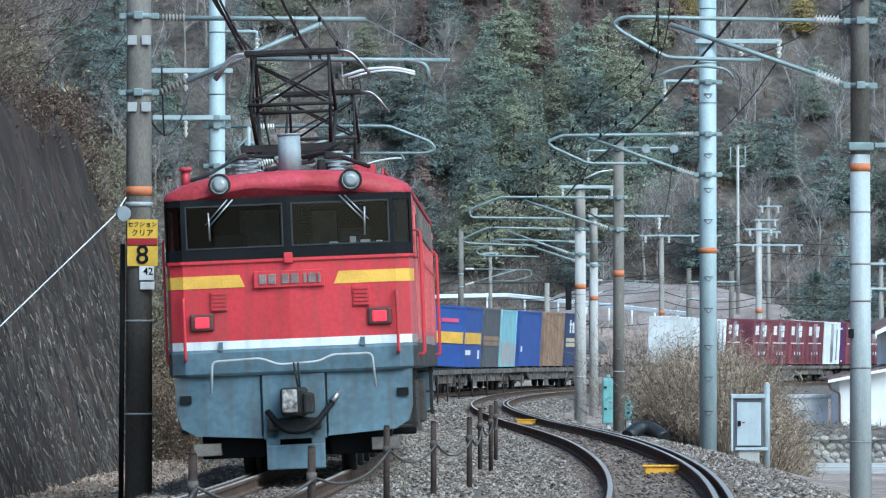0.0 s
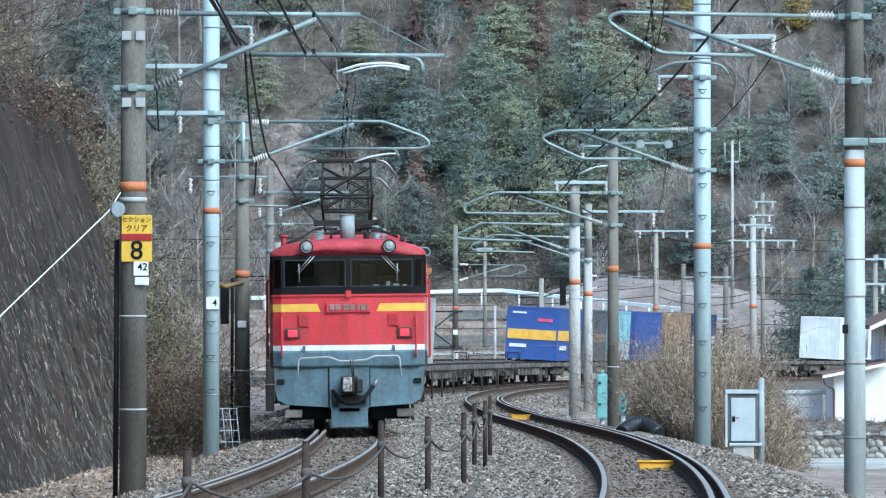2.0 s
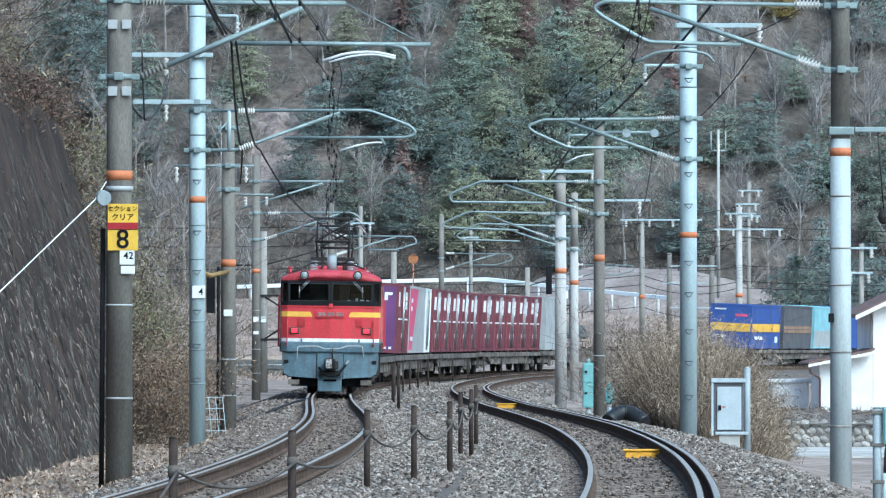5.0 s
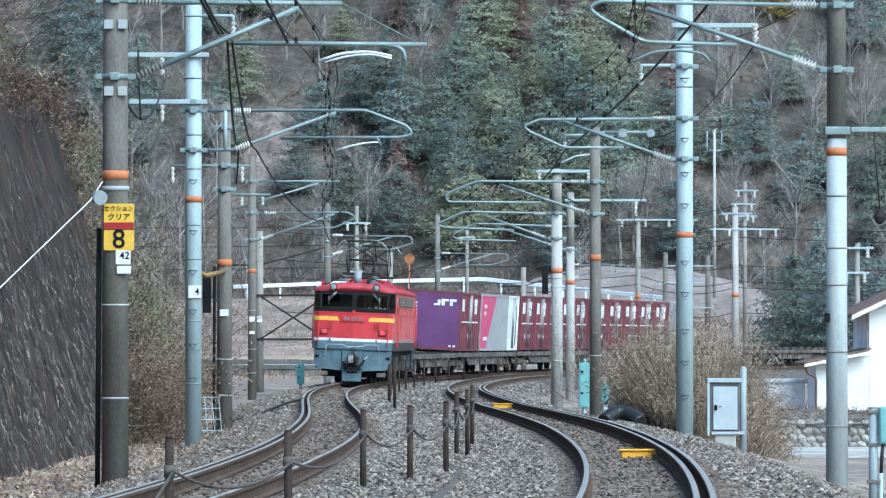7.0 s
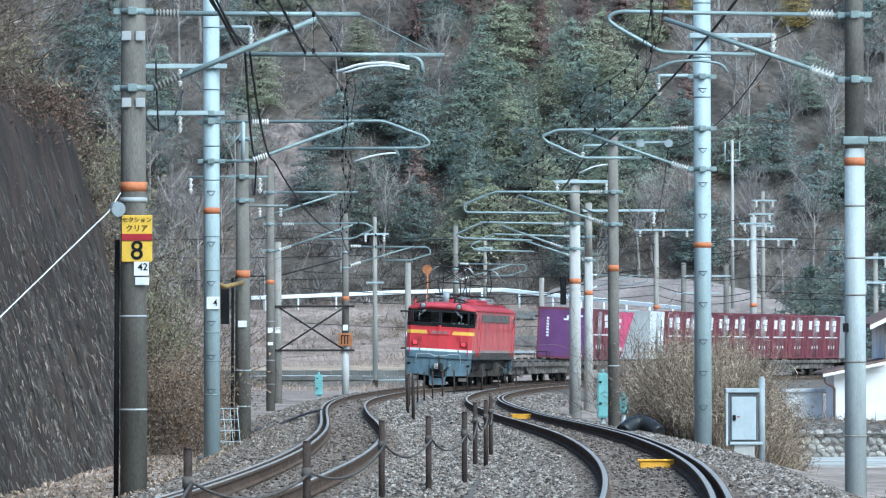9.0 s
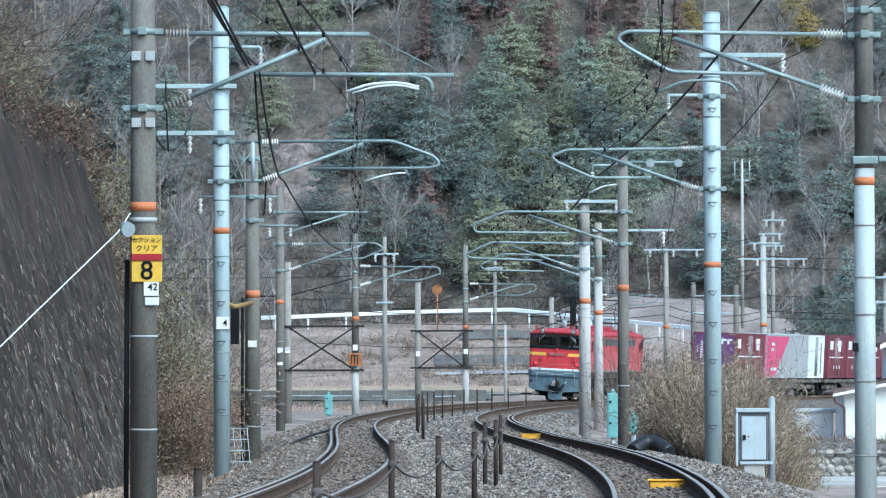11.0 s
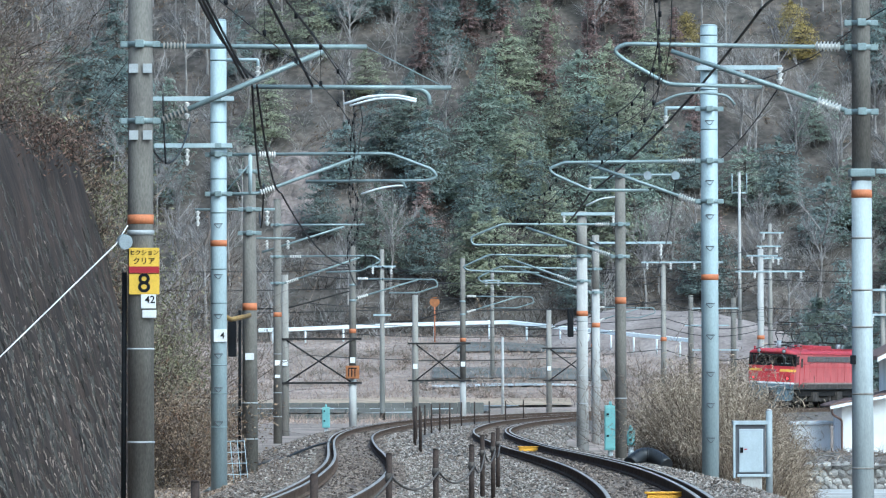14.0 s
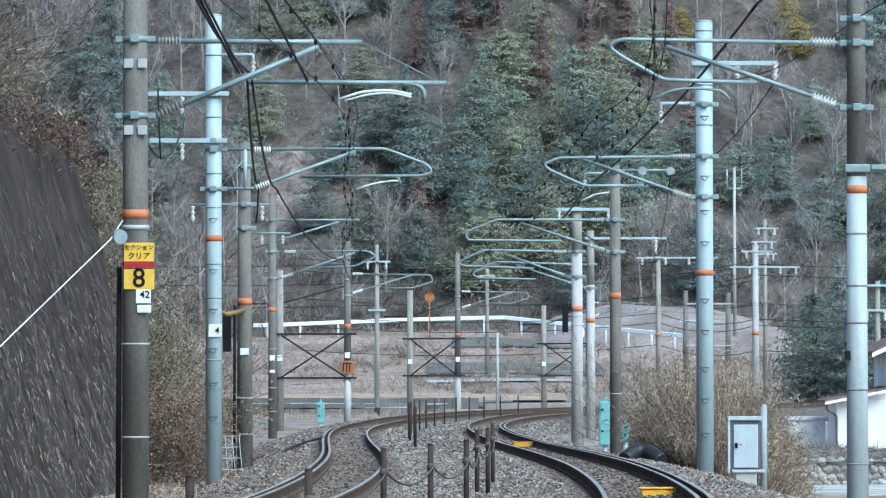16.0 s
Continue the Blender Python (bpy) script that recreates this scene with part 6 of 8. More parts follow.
def ribbons(starts, dirs, lengths, width, segs=3, droop=0.2, jitter=0.15):
    """Thin tapering blades or twigs as crossed strips."""
    n = len(starts)
    side = np.stack([rng.normal(0, 1, n), rng.normal(0, 0.4, n), rng.normal(0, 0.15, n)], -1)
    side -= dirs * np.sum(side * dirs, -1, keepdims=True)
    side /= np.linalg.norm(side, axis=-1, keepdims=True) + 1e-9
    p, d = starts.copy(), dirs.copy()
    rows = []
    for k in range(segs + 1):
        w = (width * (1 - 0.8 * k / segs))[:, None]
        rows.append(np.stack([p - side * w, p + side * w], 1))
        d = d + rng.normal(0, jitter, (n, 3)) + np.array([0, 0, -droop * (k + 1) / segs])
        d /= np.linalg.norm(d, axis=-1, keepdims=True)
        p = p + d * (lengths / segs)[:, None]
    v = np.stack(rows, 1).reshape(n, -1, 3)
    m = 2 * (segs + 1)
    f = np.array([(2 * k, 2 * k + 1, 2 * k + 3, 2 * k + 2) for k in range(segs)])
    return v.reshape(-1, 3), (f[None] + (np.arange(n) * m)[:, None, None]).reshape(-1, 4), p


def leaves(pos, size, squash=1.0, out=None):
    """Small leaf blades at random angles, or lying on the skin of a crown where out is given."""
    n = len(pos)
    u = rng.normal(0, 1, (n, 3))
    if out is not None:
        q = unit(out + rng.normal(0, 0.35, (n, 3)))
        u -= q * np.sum(u * q, -1, keepdims=True)
    u /= np.linalg.norm(u, axis=-1, keepdims=True)
    w = rng.normal(0, 1, (n, 3)) if out is None else np.cross(q, u)
    w -= u * np.sum(u * w, -1, keepdims=True)
    w /= np.linalg.norm(w, axis=-1, keepdims=True)
    u, w = u * size[:, None], w * size[:, None] * 0.55 * squash
    v = np.stack([pos - u, pos + w * 0.8, pos + u, pos - w], 1)
    f = np.arange(n)[:, None] * 4 + np.arange(4)[None]
    return v.reshape(-1, 3), f


def unit(a):
    return a / np.linalg.norm(a, axis=-1, keepdims=True)


# cut slope beside the line, sprayed with mortar and streaked
def wall_point(y, h):
    xb = -6.0 + (y - 60) * 0.0151
    z = -0.75 + h
    lean = 0.3 * h - 0.012 * h * h * 0.2
    return xb - lean, z


def cut_slope():
    ys, hs = np.arange(56, 104.6, 0.4), np.concatenate([np.arange(0, 6.6, 0.35), [6.8, 7.0]])
    vs, fs = [], []
    for y in ys:
        for h in hs:
            x, z = wall_point(y, h)
            b = 0.16 * noise.noise((y * 0.5, h * 0.5, 1)) + 0.06 * noise.noise((y * 1.9, h * 1.2, 4))
            top = 0.35 * noise.noise((y * 0.22, 9, 2)) if h > 6 else 0
            turn = max(0.0, y - 102.6)
            vs.append((x + b - turn * turn * 0.35 - (0.3 if h > 6.7 else 0), y, z + top))
    n = len(hs)
    for j in range(len(ys) - 1):
        for i in range(n - 1):
            fs.append((j * n + i, j * n + i + 1, (j + 1) * n + i + 1, (j + 1) * n + i))
    ob = soup("retaining_slope", vs, fs, M["wall"], "dark sprayed mortar slope streaked with pale drips", "retaining wall", kind="structure")
    for p in ob.data.polygons:
        p.use_smooth = True
    n = 5600
    y, h = rng.uniform(57, 103.5, n), rng.uniform(0.1, 6.8, n)
    xb = -6.0 + (y - 60) * 0.0151
    b = np.array([0.16 * noise.noise((a * 0.5, c * 0.5, 1)) + 0.06 * noise.noise((a * 1.9, c * 1.2, 4)) for a, c in zip(y, h)])
    st = np.stack([xb - 0.3 * h + b + 0.03, y, -0.75 + h], -1)
    d = unit(np.stack([np.full(n, 0.3) + rng.normal(0, 0.06, n), rng.normal(0, 0.14, n), np.full(n, -1.0)], -1))
    v, f, _ = ribbons(st, d, rng.uniform(0.05, 0.2, n), rng.uniform(0.004, 0.014, n), 2, 0.0, 0.16)
    soup("pale_drips", v, f, M["drip"], "pale hanging roots and drip marks on the slope", "roots", ob)
    k = 2600
    v, f, _ = ribbons(st[::-1][:k] + np.array([0.004, 0.1, 0.1]), d[:k], rng.uniform(0.12, 0.45, k), rng.uniform(0.008, 0.02, k), 2, 0.0, 0.08)
    soup("dark_roots", v, f, M["mortar"], "dark damp marks and roots on the slope", "roots", ob)


cut_slope()


def shrub_field(name, places, height, count, material, label, width=0.012, spread=0.9, sub=4, leaf=None, leaf_n=0, leaf_size=0.05):
    """Bare winter shrubs: stems that fork into twigs, some with dead leaves left."""
    st, dr, ln, wd = [], [], [], []
    for (x, y, z), hh in zip(places, height):
        k = count
        st.append(np.tile((x, y, z), (k, 1)) + rng.normal(0, 0.12, (k, 3)) * [1, 1, 0.2])
        dr.append(unit(np.stack([rng.normal(0.12, spread, k), rng.normal(-0.1, spread, k), rng.uniform(0.5, 1.3, k)], -1)))
        ln.append(rng.uniform(0.5, 1.0, k) * hh)
        wd.append(np.full(k, width))
    st, dr, ln, wd = np.concatenate(st), np.concatenate(dr), np.concatenate(ln), np.concatenate(wd)
    v, f, tips = ribbons(st, dr, ln, wd, 4, 0.12, 0.16)
    vs, fs, n0 = [v], [f], len(v)
    for k in range(sub):
        t = rng.uniform(0.3, 1.0, len(st))[:, None]
        p = st * (1 - t) + tips * t
        d2 = unit(dr + rng.normal(0, 0.6, dr.shape))
        v, f, tp = ribbons(p, d2, ln * rng.uniform(0.15, 0.5, len(ln)), wd * 0.55, 3, 0.1, 0.2)
        vs.append(v), fs.append(f + n0)
        n0 += len(v)
    ob = soup(name, np.concatenate(vs), np.concatenate(fs), M[material], label, "shrubs")
    if leaf:
        i = rng.integers(0, len(st), leaf_n)
        t = rng.uniform(0.2, 1.1, leaf_n)[:, None]
        p = st[i] * (1 - t) + tips[i] * t + rng.normal(0, 0.12, (leaf_n, 3))
        v, f = leaves(p, rng.uniform(0.6, 1.4, leaf_n) * leaf_size * 1.15, 0.6)
        soup("dead_leaves", v, f, M[leaf], label, "leaves", ob)
    return ob


def on_ground(n, x0, x1, y0, y1):
    x, y = rng.uniform(x0, x1, n), rng.uniform(y0, y1, n)
    return [(a, b, ground_z(a, b) - 0.05) for a, b in zip(x, y)]


pl_ = on_ground(330, -15.5, -8.1, 62, 128)
shrub_field("slope_brush", pl_, rng.uniform(1.4, 3.4, 330), 16, "twig", "bare brown winter brush above the cut slope", 0.011, 0.8, 5, "leaf_dry", 22000, 0.04)
pl_ = on_ground(170, -14.5, -8.3, 60, 122)
shrub_field("slope_brush", pl_, rng.uniform(1.6, 3.6, 170), 12, "darktwig", "dark arching branches with withered red leaves above the slope", 0.016, 1.1, 6, "leaf_rust", 12000, 0.045)
pl_ = [(wall_point(y, 6.4)[0] + rng.uniform(-0.5, 0.1), y, rng.uniform(5.3, 6.1)) for y in rng.uniform(86, 103, 60)]
shrub_field("slope_edge_brush", pl_, rng.uniform(0.3, 0.9, 60), 12, "darktwig", "dark tangled twigs hanging over the slope edge", 0.009, 1.3, 4, "leaf_rust", 4000, 0.04)
pl_ = on_ground(120, -9.4, -7.9, 70, 106)
shrub_field("slope_brush", pl_, rng.uniform(0.8, 1.8, 120), 12, "twig", "bare brush with olive leaves on the slope top", 0.009, 0.9, 4, "leaf_olive", 9000, 0.05)
pl_ = [(x, y, z) for x, y, z in zip(rng.uniform(-7.4, -5.3, 60), rng.uniform(101, 112, 60), rng.uniform(-0.6, 5.5, 60))]
pl_ = [(min(x, -5.15 - 0.3 * max(0, z)), y, z) for x, y, z in pl_]
shrub_field("hanging_brush", pl_, rng.uniform(0.7, 1.5, 60), 14, "twig", "dry bushes with olive leaves at the slope end", 0.008, 1.0, 4, "leaf_olive", 16000, 0.04)
pl_ = [(x, y, z) for x, y, z in zip(rng.uniform(-5.9, -4.45, 46), rng.uniform(96, 106, 46), rng.uniform(-0.7, 0.6, 46))]
shrub_field("hanging_brush", pl_, rng.uniform(0.8, 1.7, 46), 16, "twig", "dry bush with pale narrow leaves beside the poles", 0.007, 0.8, 4, "leaf_dry", 17000, 0.036)
pl_ = on_ground(80, -13, -7.4, 108, 185)
shrub_field("line_side_brush", pl_, rng.uniform(0.8, 2.2, 80), 14, "twig", "grey leafless brush along the line", 0.012, 0.9, 4, "leaf_dry", 8000, 0.06)
pl_ = on_ground(85, -17, -8.6, 112, 215)
shrub_field("bare_saplings", pl_, rng.uniform(3.0, 7.5, 85), 9, "twig", "tall bare saplings on the slope", 0.022, 0.5, 6)
pl_ = [(x, y, -0.6) for x, y in zip(rng.uniform(4.9, 7.0, 34), rng.uniform(124, 146, 34))]
shrub_field("bare_shrubs", pl_, rng.uniform(2.0, 3.5, 34), 14, "twig", "reddish bare shrubs beside the reeds", 0.012, 0.55, 5)

pl_ = on_ground(110, -16, -8.3, 104, 150)
shrub_field("slope_brush", pl_, rng.uniform(2.0, 4.5, 110), 12, "twig", "tall brown leafless brush on the slope behind the poles", 0.014, 0.8, 5, "leaf_dry", 9000, 0.05)
pl_ = [(wall_point(103, h)[0] + rng.uniform(-0.25, 0.05), rng.uniform(101.6, 104.4), -0.75 + h) for h in rng.uniform(0.2, 7.1, 90)]
shrub_field("slope_edge_brush", pl_, rng.uniform(0.3, 0.75, 90), 12, "darktwig", "dark twigs and withered leaves along the slope end", 0.008, 1.2, 4, "leaf_dry", 5500, 0.04)

# fallen leaves beside the line
n = 15000
s, o = rng.uniform(-24, 50, n), -2.0 - 3.2 * rng.uniform(0, 1, n) ** 0.7
x, y = along(s, o)
z = np.maximum(bed_z(s, np.clip(o, -3.2, 0)), -0.62)
v, f = leaves(np.stack([x, y, z + rng.uniform(0.01, 0.06, n)], -1), rng.uniform(0.02, 0.048, n))
soup("fallen_leaves", v, f, M["litter"], "brown fallen leaves beside the track", "leaves")

# reed thicket on the inside of the curve
BUSH = (6.05, 112.0, 1.5, 6.0)


def reeds(n, tall, material, label, w0, w1, lean):
    cx, cy, rx, ry = BUSH
    a, r = rng.uniform(0, math.tau, n), np.sqrt(rng.uniform(0, 1, n))
    x, y = cx + rx * r * np.cos(a), cy + ry * r * np.sin(a)
    lump = np.array([noise.noise((p * 1.3, q * 0.6, 5)) for p, q in zip(x, y)])
    hh = tall * (1 - 0.62 * r ** 2.2) * rng.uniform(0.5, 1.04, n) * (1 - 0.06 * np.clip(x - 5.2, 0, 3)) * (0.92 + 0.3 * lump)
    st = np.stack([x, y, np.array([ground_z(p, q) for p, q in zip(x, y)]) - 0.05], -1)
    d = unit(np.stack([rng.normal(0, lean, n) + (x - cx) * 0.09, rng.normal(0, lean, n), np.ones(n)], -1))
    v, f, tips = ribbons(st, d, hh, rng.uniform(w0, w1, n), 5, 0.14, 0.12)
    return soup("reed_thicket", v, f, M[material], label, "reeds"), st, tips


reed, st, tips = reeds(11000, 3.0, "reed", "rounded thicket of dry beige reeds beside the tracks", 0.004, 0.009, 0.15)
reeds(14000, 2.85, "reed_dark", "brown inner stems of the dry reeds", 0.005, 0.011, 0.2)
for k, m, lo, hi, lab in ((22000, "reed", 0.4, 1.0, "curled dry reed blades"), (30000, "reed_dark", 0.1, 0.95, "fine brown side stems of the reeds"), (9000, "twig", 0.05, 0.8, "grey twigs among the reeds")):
    i = rng.integers(0, len(st), k)
    t = rng.uniform(lo, hi, k)[:, None]
    p = st[i] * (1 - t) + tips[i] * t + rng.normal(0, 0.05, (k, 3))
    v, f, _ = ribbons(p, unit(rng.normal(0, 1, (k, 3)) * [1, 1, 0.6] + [0, 0, 0.35]), rng.uniform(0.08, 0.3, k), rng.uniform(0.004, 0.01, k), 3, 0.5, 0.15)
    soup("reed_blades", v, f, M[m], lab, "reeds", reed)
# dry grass tufts on the far side of the tracks and fields
n = 26000
x, y = rng.uniform(-26, 32, n), np.where(rng.uniform(0, 1, n) < 0.15, rng.uniform(262, 290, n), rng.uniform(372, 452, n))
off = np.array([(a - np.interp(b, LY, LX)) for a, b in zip(x, y)])
keep = (off < -7)
x, y = x[keep], y[keep]
st = np.array([(a, b, ground_z(a, b) - 0.05) for a, b in zip(x, y)])
v, f, _ = ribbons(st, unit(np.stack([rng.normal(0, 0.5, len(x)), rng.normal(0, 0.5, len(x)), np.ones(len(x))], -1)), rng.uniform(0.2, 0.75, len(x)), rng.uniform(0.01, 0.028, len(x)), 2, 0.4, 0.15)
soup("field_grass", v, f, M["fieldgrass"], "dry winter grass on the fields and road bank", "grass")
pl_ = [(x, y, ground_z(x, y)) for x, y in zip(rng.uniform(-26, 34, 420), rng.uniform(376, 456, 420))]
pl_ = [q for q in pl_ if noise.noise((q[0] * 0.12, q[1] * 0.06, 21)) > -0.08]
shrub_field("bank_brush", pl_, rng.uniform(0.5, 1.7, len(pl_)), 12, "twig", "brown leafless brush on the road bank", 0.022, 1.1, 4, "fieldgrass", 9000, 0.09)


# the wooded hill
def crown_mesh(name, pts, sizes, material, out):
    v, f = leaves(pts, sizes, 0.62, out)
    me = bpy.data.meshes.new(name)
    me.from_pydata(v.tolist(), [], f.tolist())
    me.materials.append(material)
    return me


def trunk_mesh(name, h, r, limbs, material):
    bm = bmesh.new()
    n = 7
    lean = rng.normal(0, 0.03, 2)
    pts = [Vector((lean[0] * h * k / n + 0.1 * math.sin(k), lean[1] * h * k / n, h * k / n - 0.6)) for k in range(n + 1)]
    for k in range(n):
        tube(bm, pts[k], pts[k + 1], r * (1 - 0.85 * k / n), r * (1 - 0.85 * (k + 1) / n), 6, 0, False)
    for a, b, w in limbs:
        tube(bm, a, b, w, w * 0.3, 4, 0, False)
    me = bpy.data.meshes.new(name)
    bm.to_mesh(me)
    bm.free()
    me.materials.append(material)
    return me


def cedar(h, w, mat_name):
    """A narrow conifer in drooping tiers."""
    pts, sz, limbs, outs = [], [], [], []
    tiers = int(h * 1.5)
    for k in range(tiers):
        u = k / tiers
        z = h * (0.22 + 0.8 * u)
        rad = w * (1 - u ** 1.4) * rng.uniform(0.75, 1.1) + 0.2
        for j in range(max(3, int(8 * (1 - u) + 3))):
            a = rng.uniform(0, math.tau)
            rr = rad * rng.uniform(0.75, 1.1)
            limbs.append(((0, 0, z), (math.cos(a) * rr * 0.8, math.sin(a) * rr * 0.8, z - rr * 0.12), 0.035))
            q = int(18 + 16 * (1 - u))
            t = rng.uniform(0.15, 1, q)
            pts.append(np.stack([math.cos(a) * rr * t + rng.normal(0, 0.16, q), math.sin(a) * rr * t + rng.normal(0, 0.16, q), z - rr * 0.22 * t + rng.normal(0, 0.13, q)], -1))
            sz.append(rng.uniform(0.12, 0.24, q))
            outs.append(unit(np.stack([math.cos(a) * t, math.sin(a) * t, np.full(q, 0.75)], -1)))
    return trunk_mesh("trunk", h, 0.16, limbs, M["bark"]), crown_mesh("crown", np.concatenate(pts), np.concatenate(sz), M[mat_name], np.concatenate(outs))


def pine(h, w, mat_name):
    """A broad evergreen: flat fans of needles in loose tiers, bright above and open below."""
    pts, sz, limbs, outs = [], [], [], []
    tiers = 12
    for k in range(tiers):
        u = k / (tiers - 1)
        rad = w * math.sqrt(max(0.0, 1 - u ** 2.1)) * (0.7 + 0.3 * min(1, u * 4)) + 0.35
        for j in range(int(6 + 6 * (1 - u))):
            z = h * (0.2 + 0.78 * u) + rng.normal(0, 0.25)
            a = rng.uniform(0, math.tau)
            rr = rad * rng.uniform(0.55, 1.12)
            ca, sa = math.cos(a), math.sin(a)
            limbs.append(((0, 0, z - 0.2 * rr), (ca * rr * 0.85, sa * rr * 0.85, z), 0.05))
            q = int(30 + 22 * (1 - u))
            t = np.sqrt(rng.uniform(0.04, 1, q))
            side = rng.normal(0, 0.3, q) * rr * (0.35 + t)
            pts.append(np.stack([ca * rr * t - sa * side, sa * rr * t + ca * side, z + 0.1 * rr * (1 - t) - 0.5 * np.abs(side) * 0.4 + rng.normal(0, 0.1, q)], -1))
            sz.append(rng.uniform(0.12, 0.25, q))
            outs.append(unit(np.stack([ca * t * 0.7 - sa * side * 0.5, sa * t * 0.7 + ca * side * 0.5, np.full(q, 0.8)], -1)))
    return trunk_mesh("trunk", h * 0.95, 0.2, limbs, M["bark"]), crown_mesh("crown", np.concatenate(pts), np.concatenate(sz), M[mat_name], np.concatenate(outs))


def bare(h, w):
    """A leafless broadleaf: trunk, limbs and a haze of twigs."""
    limbs, st, dr, ln = [], [], [], []
    for k in range(11):
        z = h * rng.uniform(0.3, 0.8)
        a = rng.uniform(0, math.tau)
        L = w * rng.uniform(0.6, 1.3)
        e = np.array([math.cos(a) * L * 0.6, math.sin(a) * L * 0.6, z + L * rng.uniform(0.5, 1.1)])
        limbs.append(((0, 0, z), tuple(e), 0.055))
        for j in range(20):
            t = rng.uniform(0.25, 1)
            st.append(np.array([0, 0, z]) * (1 - t) + e * t)
            dr.append(unit(unit(e - [0, 0, z]) + rng.normal(0, 0.5, 3) + [0, 0, 0.25]))
            ln.append(rng.uniform(0.5, 1.9))
    v, f, _ = ribbons(np.array(st), np.array(dr), np.array(ln), np.full(len(st), 0.022), 4, -0.05, 0.22)
    vs, fs = [v], [f]
    p = v.reshape(len(st), -1, 3)[:, 4]
    n0 = len(v)
    for k in range(2):
        v, f, _ = ribbons(p + 0, unit(np.array(dr) + rng.normal(0, 0.7, (len(st), 3))), np.array(ln) * 0.6, np.full(len(st), 0.014), 3, -0.05, 0.2)
        vs.append(v), fs.append(f + n0)
        n0 += len(v)
    me = bpy.data.meshes.new("crown")
    me.from_pydata(np.concatenate(vs).tolist(), [], np.concatenate(fs).tolist())
    me.materials.append(M["greywood"])
    return trunk_mesh("trunk", h * 0.85, 0.15, limbs, M["greywood"]), me


KINDS = dict(
    cedar=([cedar(11, 2.6, "conifer"), cedar(9, 2.4, "conifer"), cedar(9, 2.6, "pine")], (10, 5.0), "dark green conifer on the hillside"),
    pine=([pine(9, 3.2, "pine"), pine(8, 3.0, "pine"), pine(9, 3.0, "conifer"), pine(8.5, 3.1, "conifer")], (8.6, 6.2), "broad evergreen tree with layered crown on the hillside"),
    olive=([pine(8.5, 3.1, "olive"), pine(9, 3.2, "olive")], (8.8, 6.2), "broad olive-green evergreen with layered crown on the hillside"),
    rust=([cedar(10, 1.9, "rustleaf"), cedar(8, 1.7, "rustleaf")], (9, 3.6), "reddish-brown withered conifer on the hillside"),
    yellow=([pine(6, 2.8, "yellowleaf")], (6, 5.6), "low tree with yellow leaves on the hillside"),
    bare=([bare(8, 2.8), bare(9, 3.0), bare(7, 2.6)], (8.5, 5.0), "leafless grey-brown broadleaf tree on the hillside"))


def tree(kind, x, y, z, size, turn, tall=1.0):
    meshes, _, label = KINDS[kind]
    a, b = meshes[int(rng.integers(0, len(meshes)))]
    t = thing("tree", label, "tree", pose(x, y, z, 0, 0, turn), group="hillside trees")
    t.scale = (size, size, size * tall * rng.uniform(0.95, 1.05))
    for name, me in (("trunk", a), ("crown", b)):
        o = new(name, me)
        o.parent = t


# trees that stand out on the hill: x, y, height, width
STANDING = dict(
    olive=[(6.1, 493.5, 9.4, 7.9), (10.7, 486, 8.2, 5.4), (17.1, 489.5, 7.6, 5.9), (-7.5, 497.5, 5.6, 4.3), (-16.7, 490.5, 7.6, 4.9), (-16.9, 505, 6.5, 5.2), (20.3, 502.5, 6, 4.6)],
    pine=[(3.5, 485.5, 8, 6.9), (3.1, 475, 8.6, 6.1), (-3.1, 484.5, 8.6, 7.4), (13.4, 484.5, 8.4, 6.2), (30.9, 480.5, 7.2, 6.8), (27.8, 481, 6.2, 5.8), (35.1, 475.5, 6.7, 6.2), (0.1, 501.5, 7.5, 5.2), (-9.3, 483, 6.7, 5), (7.9, 476.5, 7.2, 5.5), (22.7, 483, 7, 5.4), (-11.3, 475, 6.5, 4.6), (41.4, 506.5, 6, 5.2)],
    rust=[(-2, 501.5, 8, 3.5), (5.7, 502.5, 7.4, 4.3), (9.8, 496, 8.4, 3.6), (10, 507, 6, 3.2), (14, 498, 9.4, 3.9), (16, 499.5, 7.4, 3.4), (-1.9, 474, 7, 4.2), (18.3, 506.5, 6, 3.2), (2.3, 505.5, 6.4, 3.2), (22.3, 503.5, 6.2, 3.1), (24.9, 474, 5, 2.4)],
    yellow=[(34.9, 506, 4, 4.4), (23.6, 507.5, 4, 3.5), (34.1, 509.5, 4, 3.6)],
    bare=[(0.1, 491.5, 10, 4.5), (29.3, 489, 9, 5.8), (32.9, 486.5, 10, 6.3), (37.2, 487.5, 9.5, 5.8), (25.2, 492, 8, 5.3), (-9.6, 494, 8, 4.8), (-12.9, 497.5, 7.5, 4.9), (-6.1, 475, 7, 4.6), (20.7, 473, 6.5, 4.6), (-4.8, 503.5, 7, 4.4), (27.8, 499.5, 8, 4.9), (41, 495, 8, 5.4)])


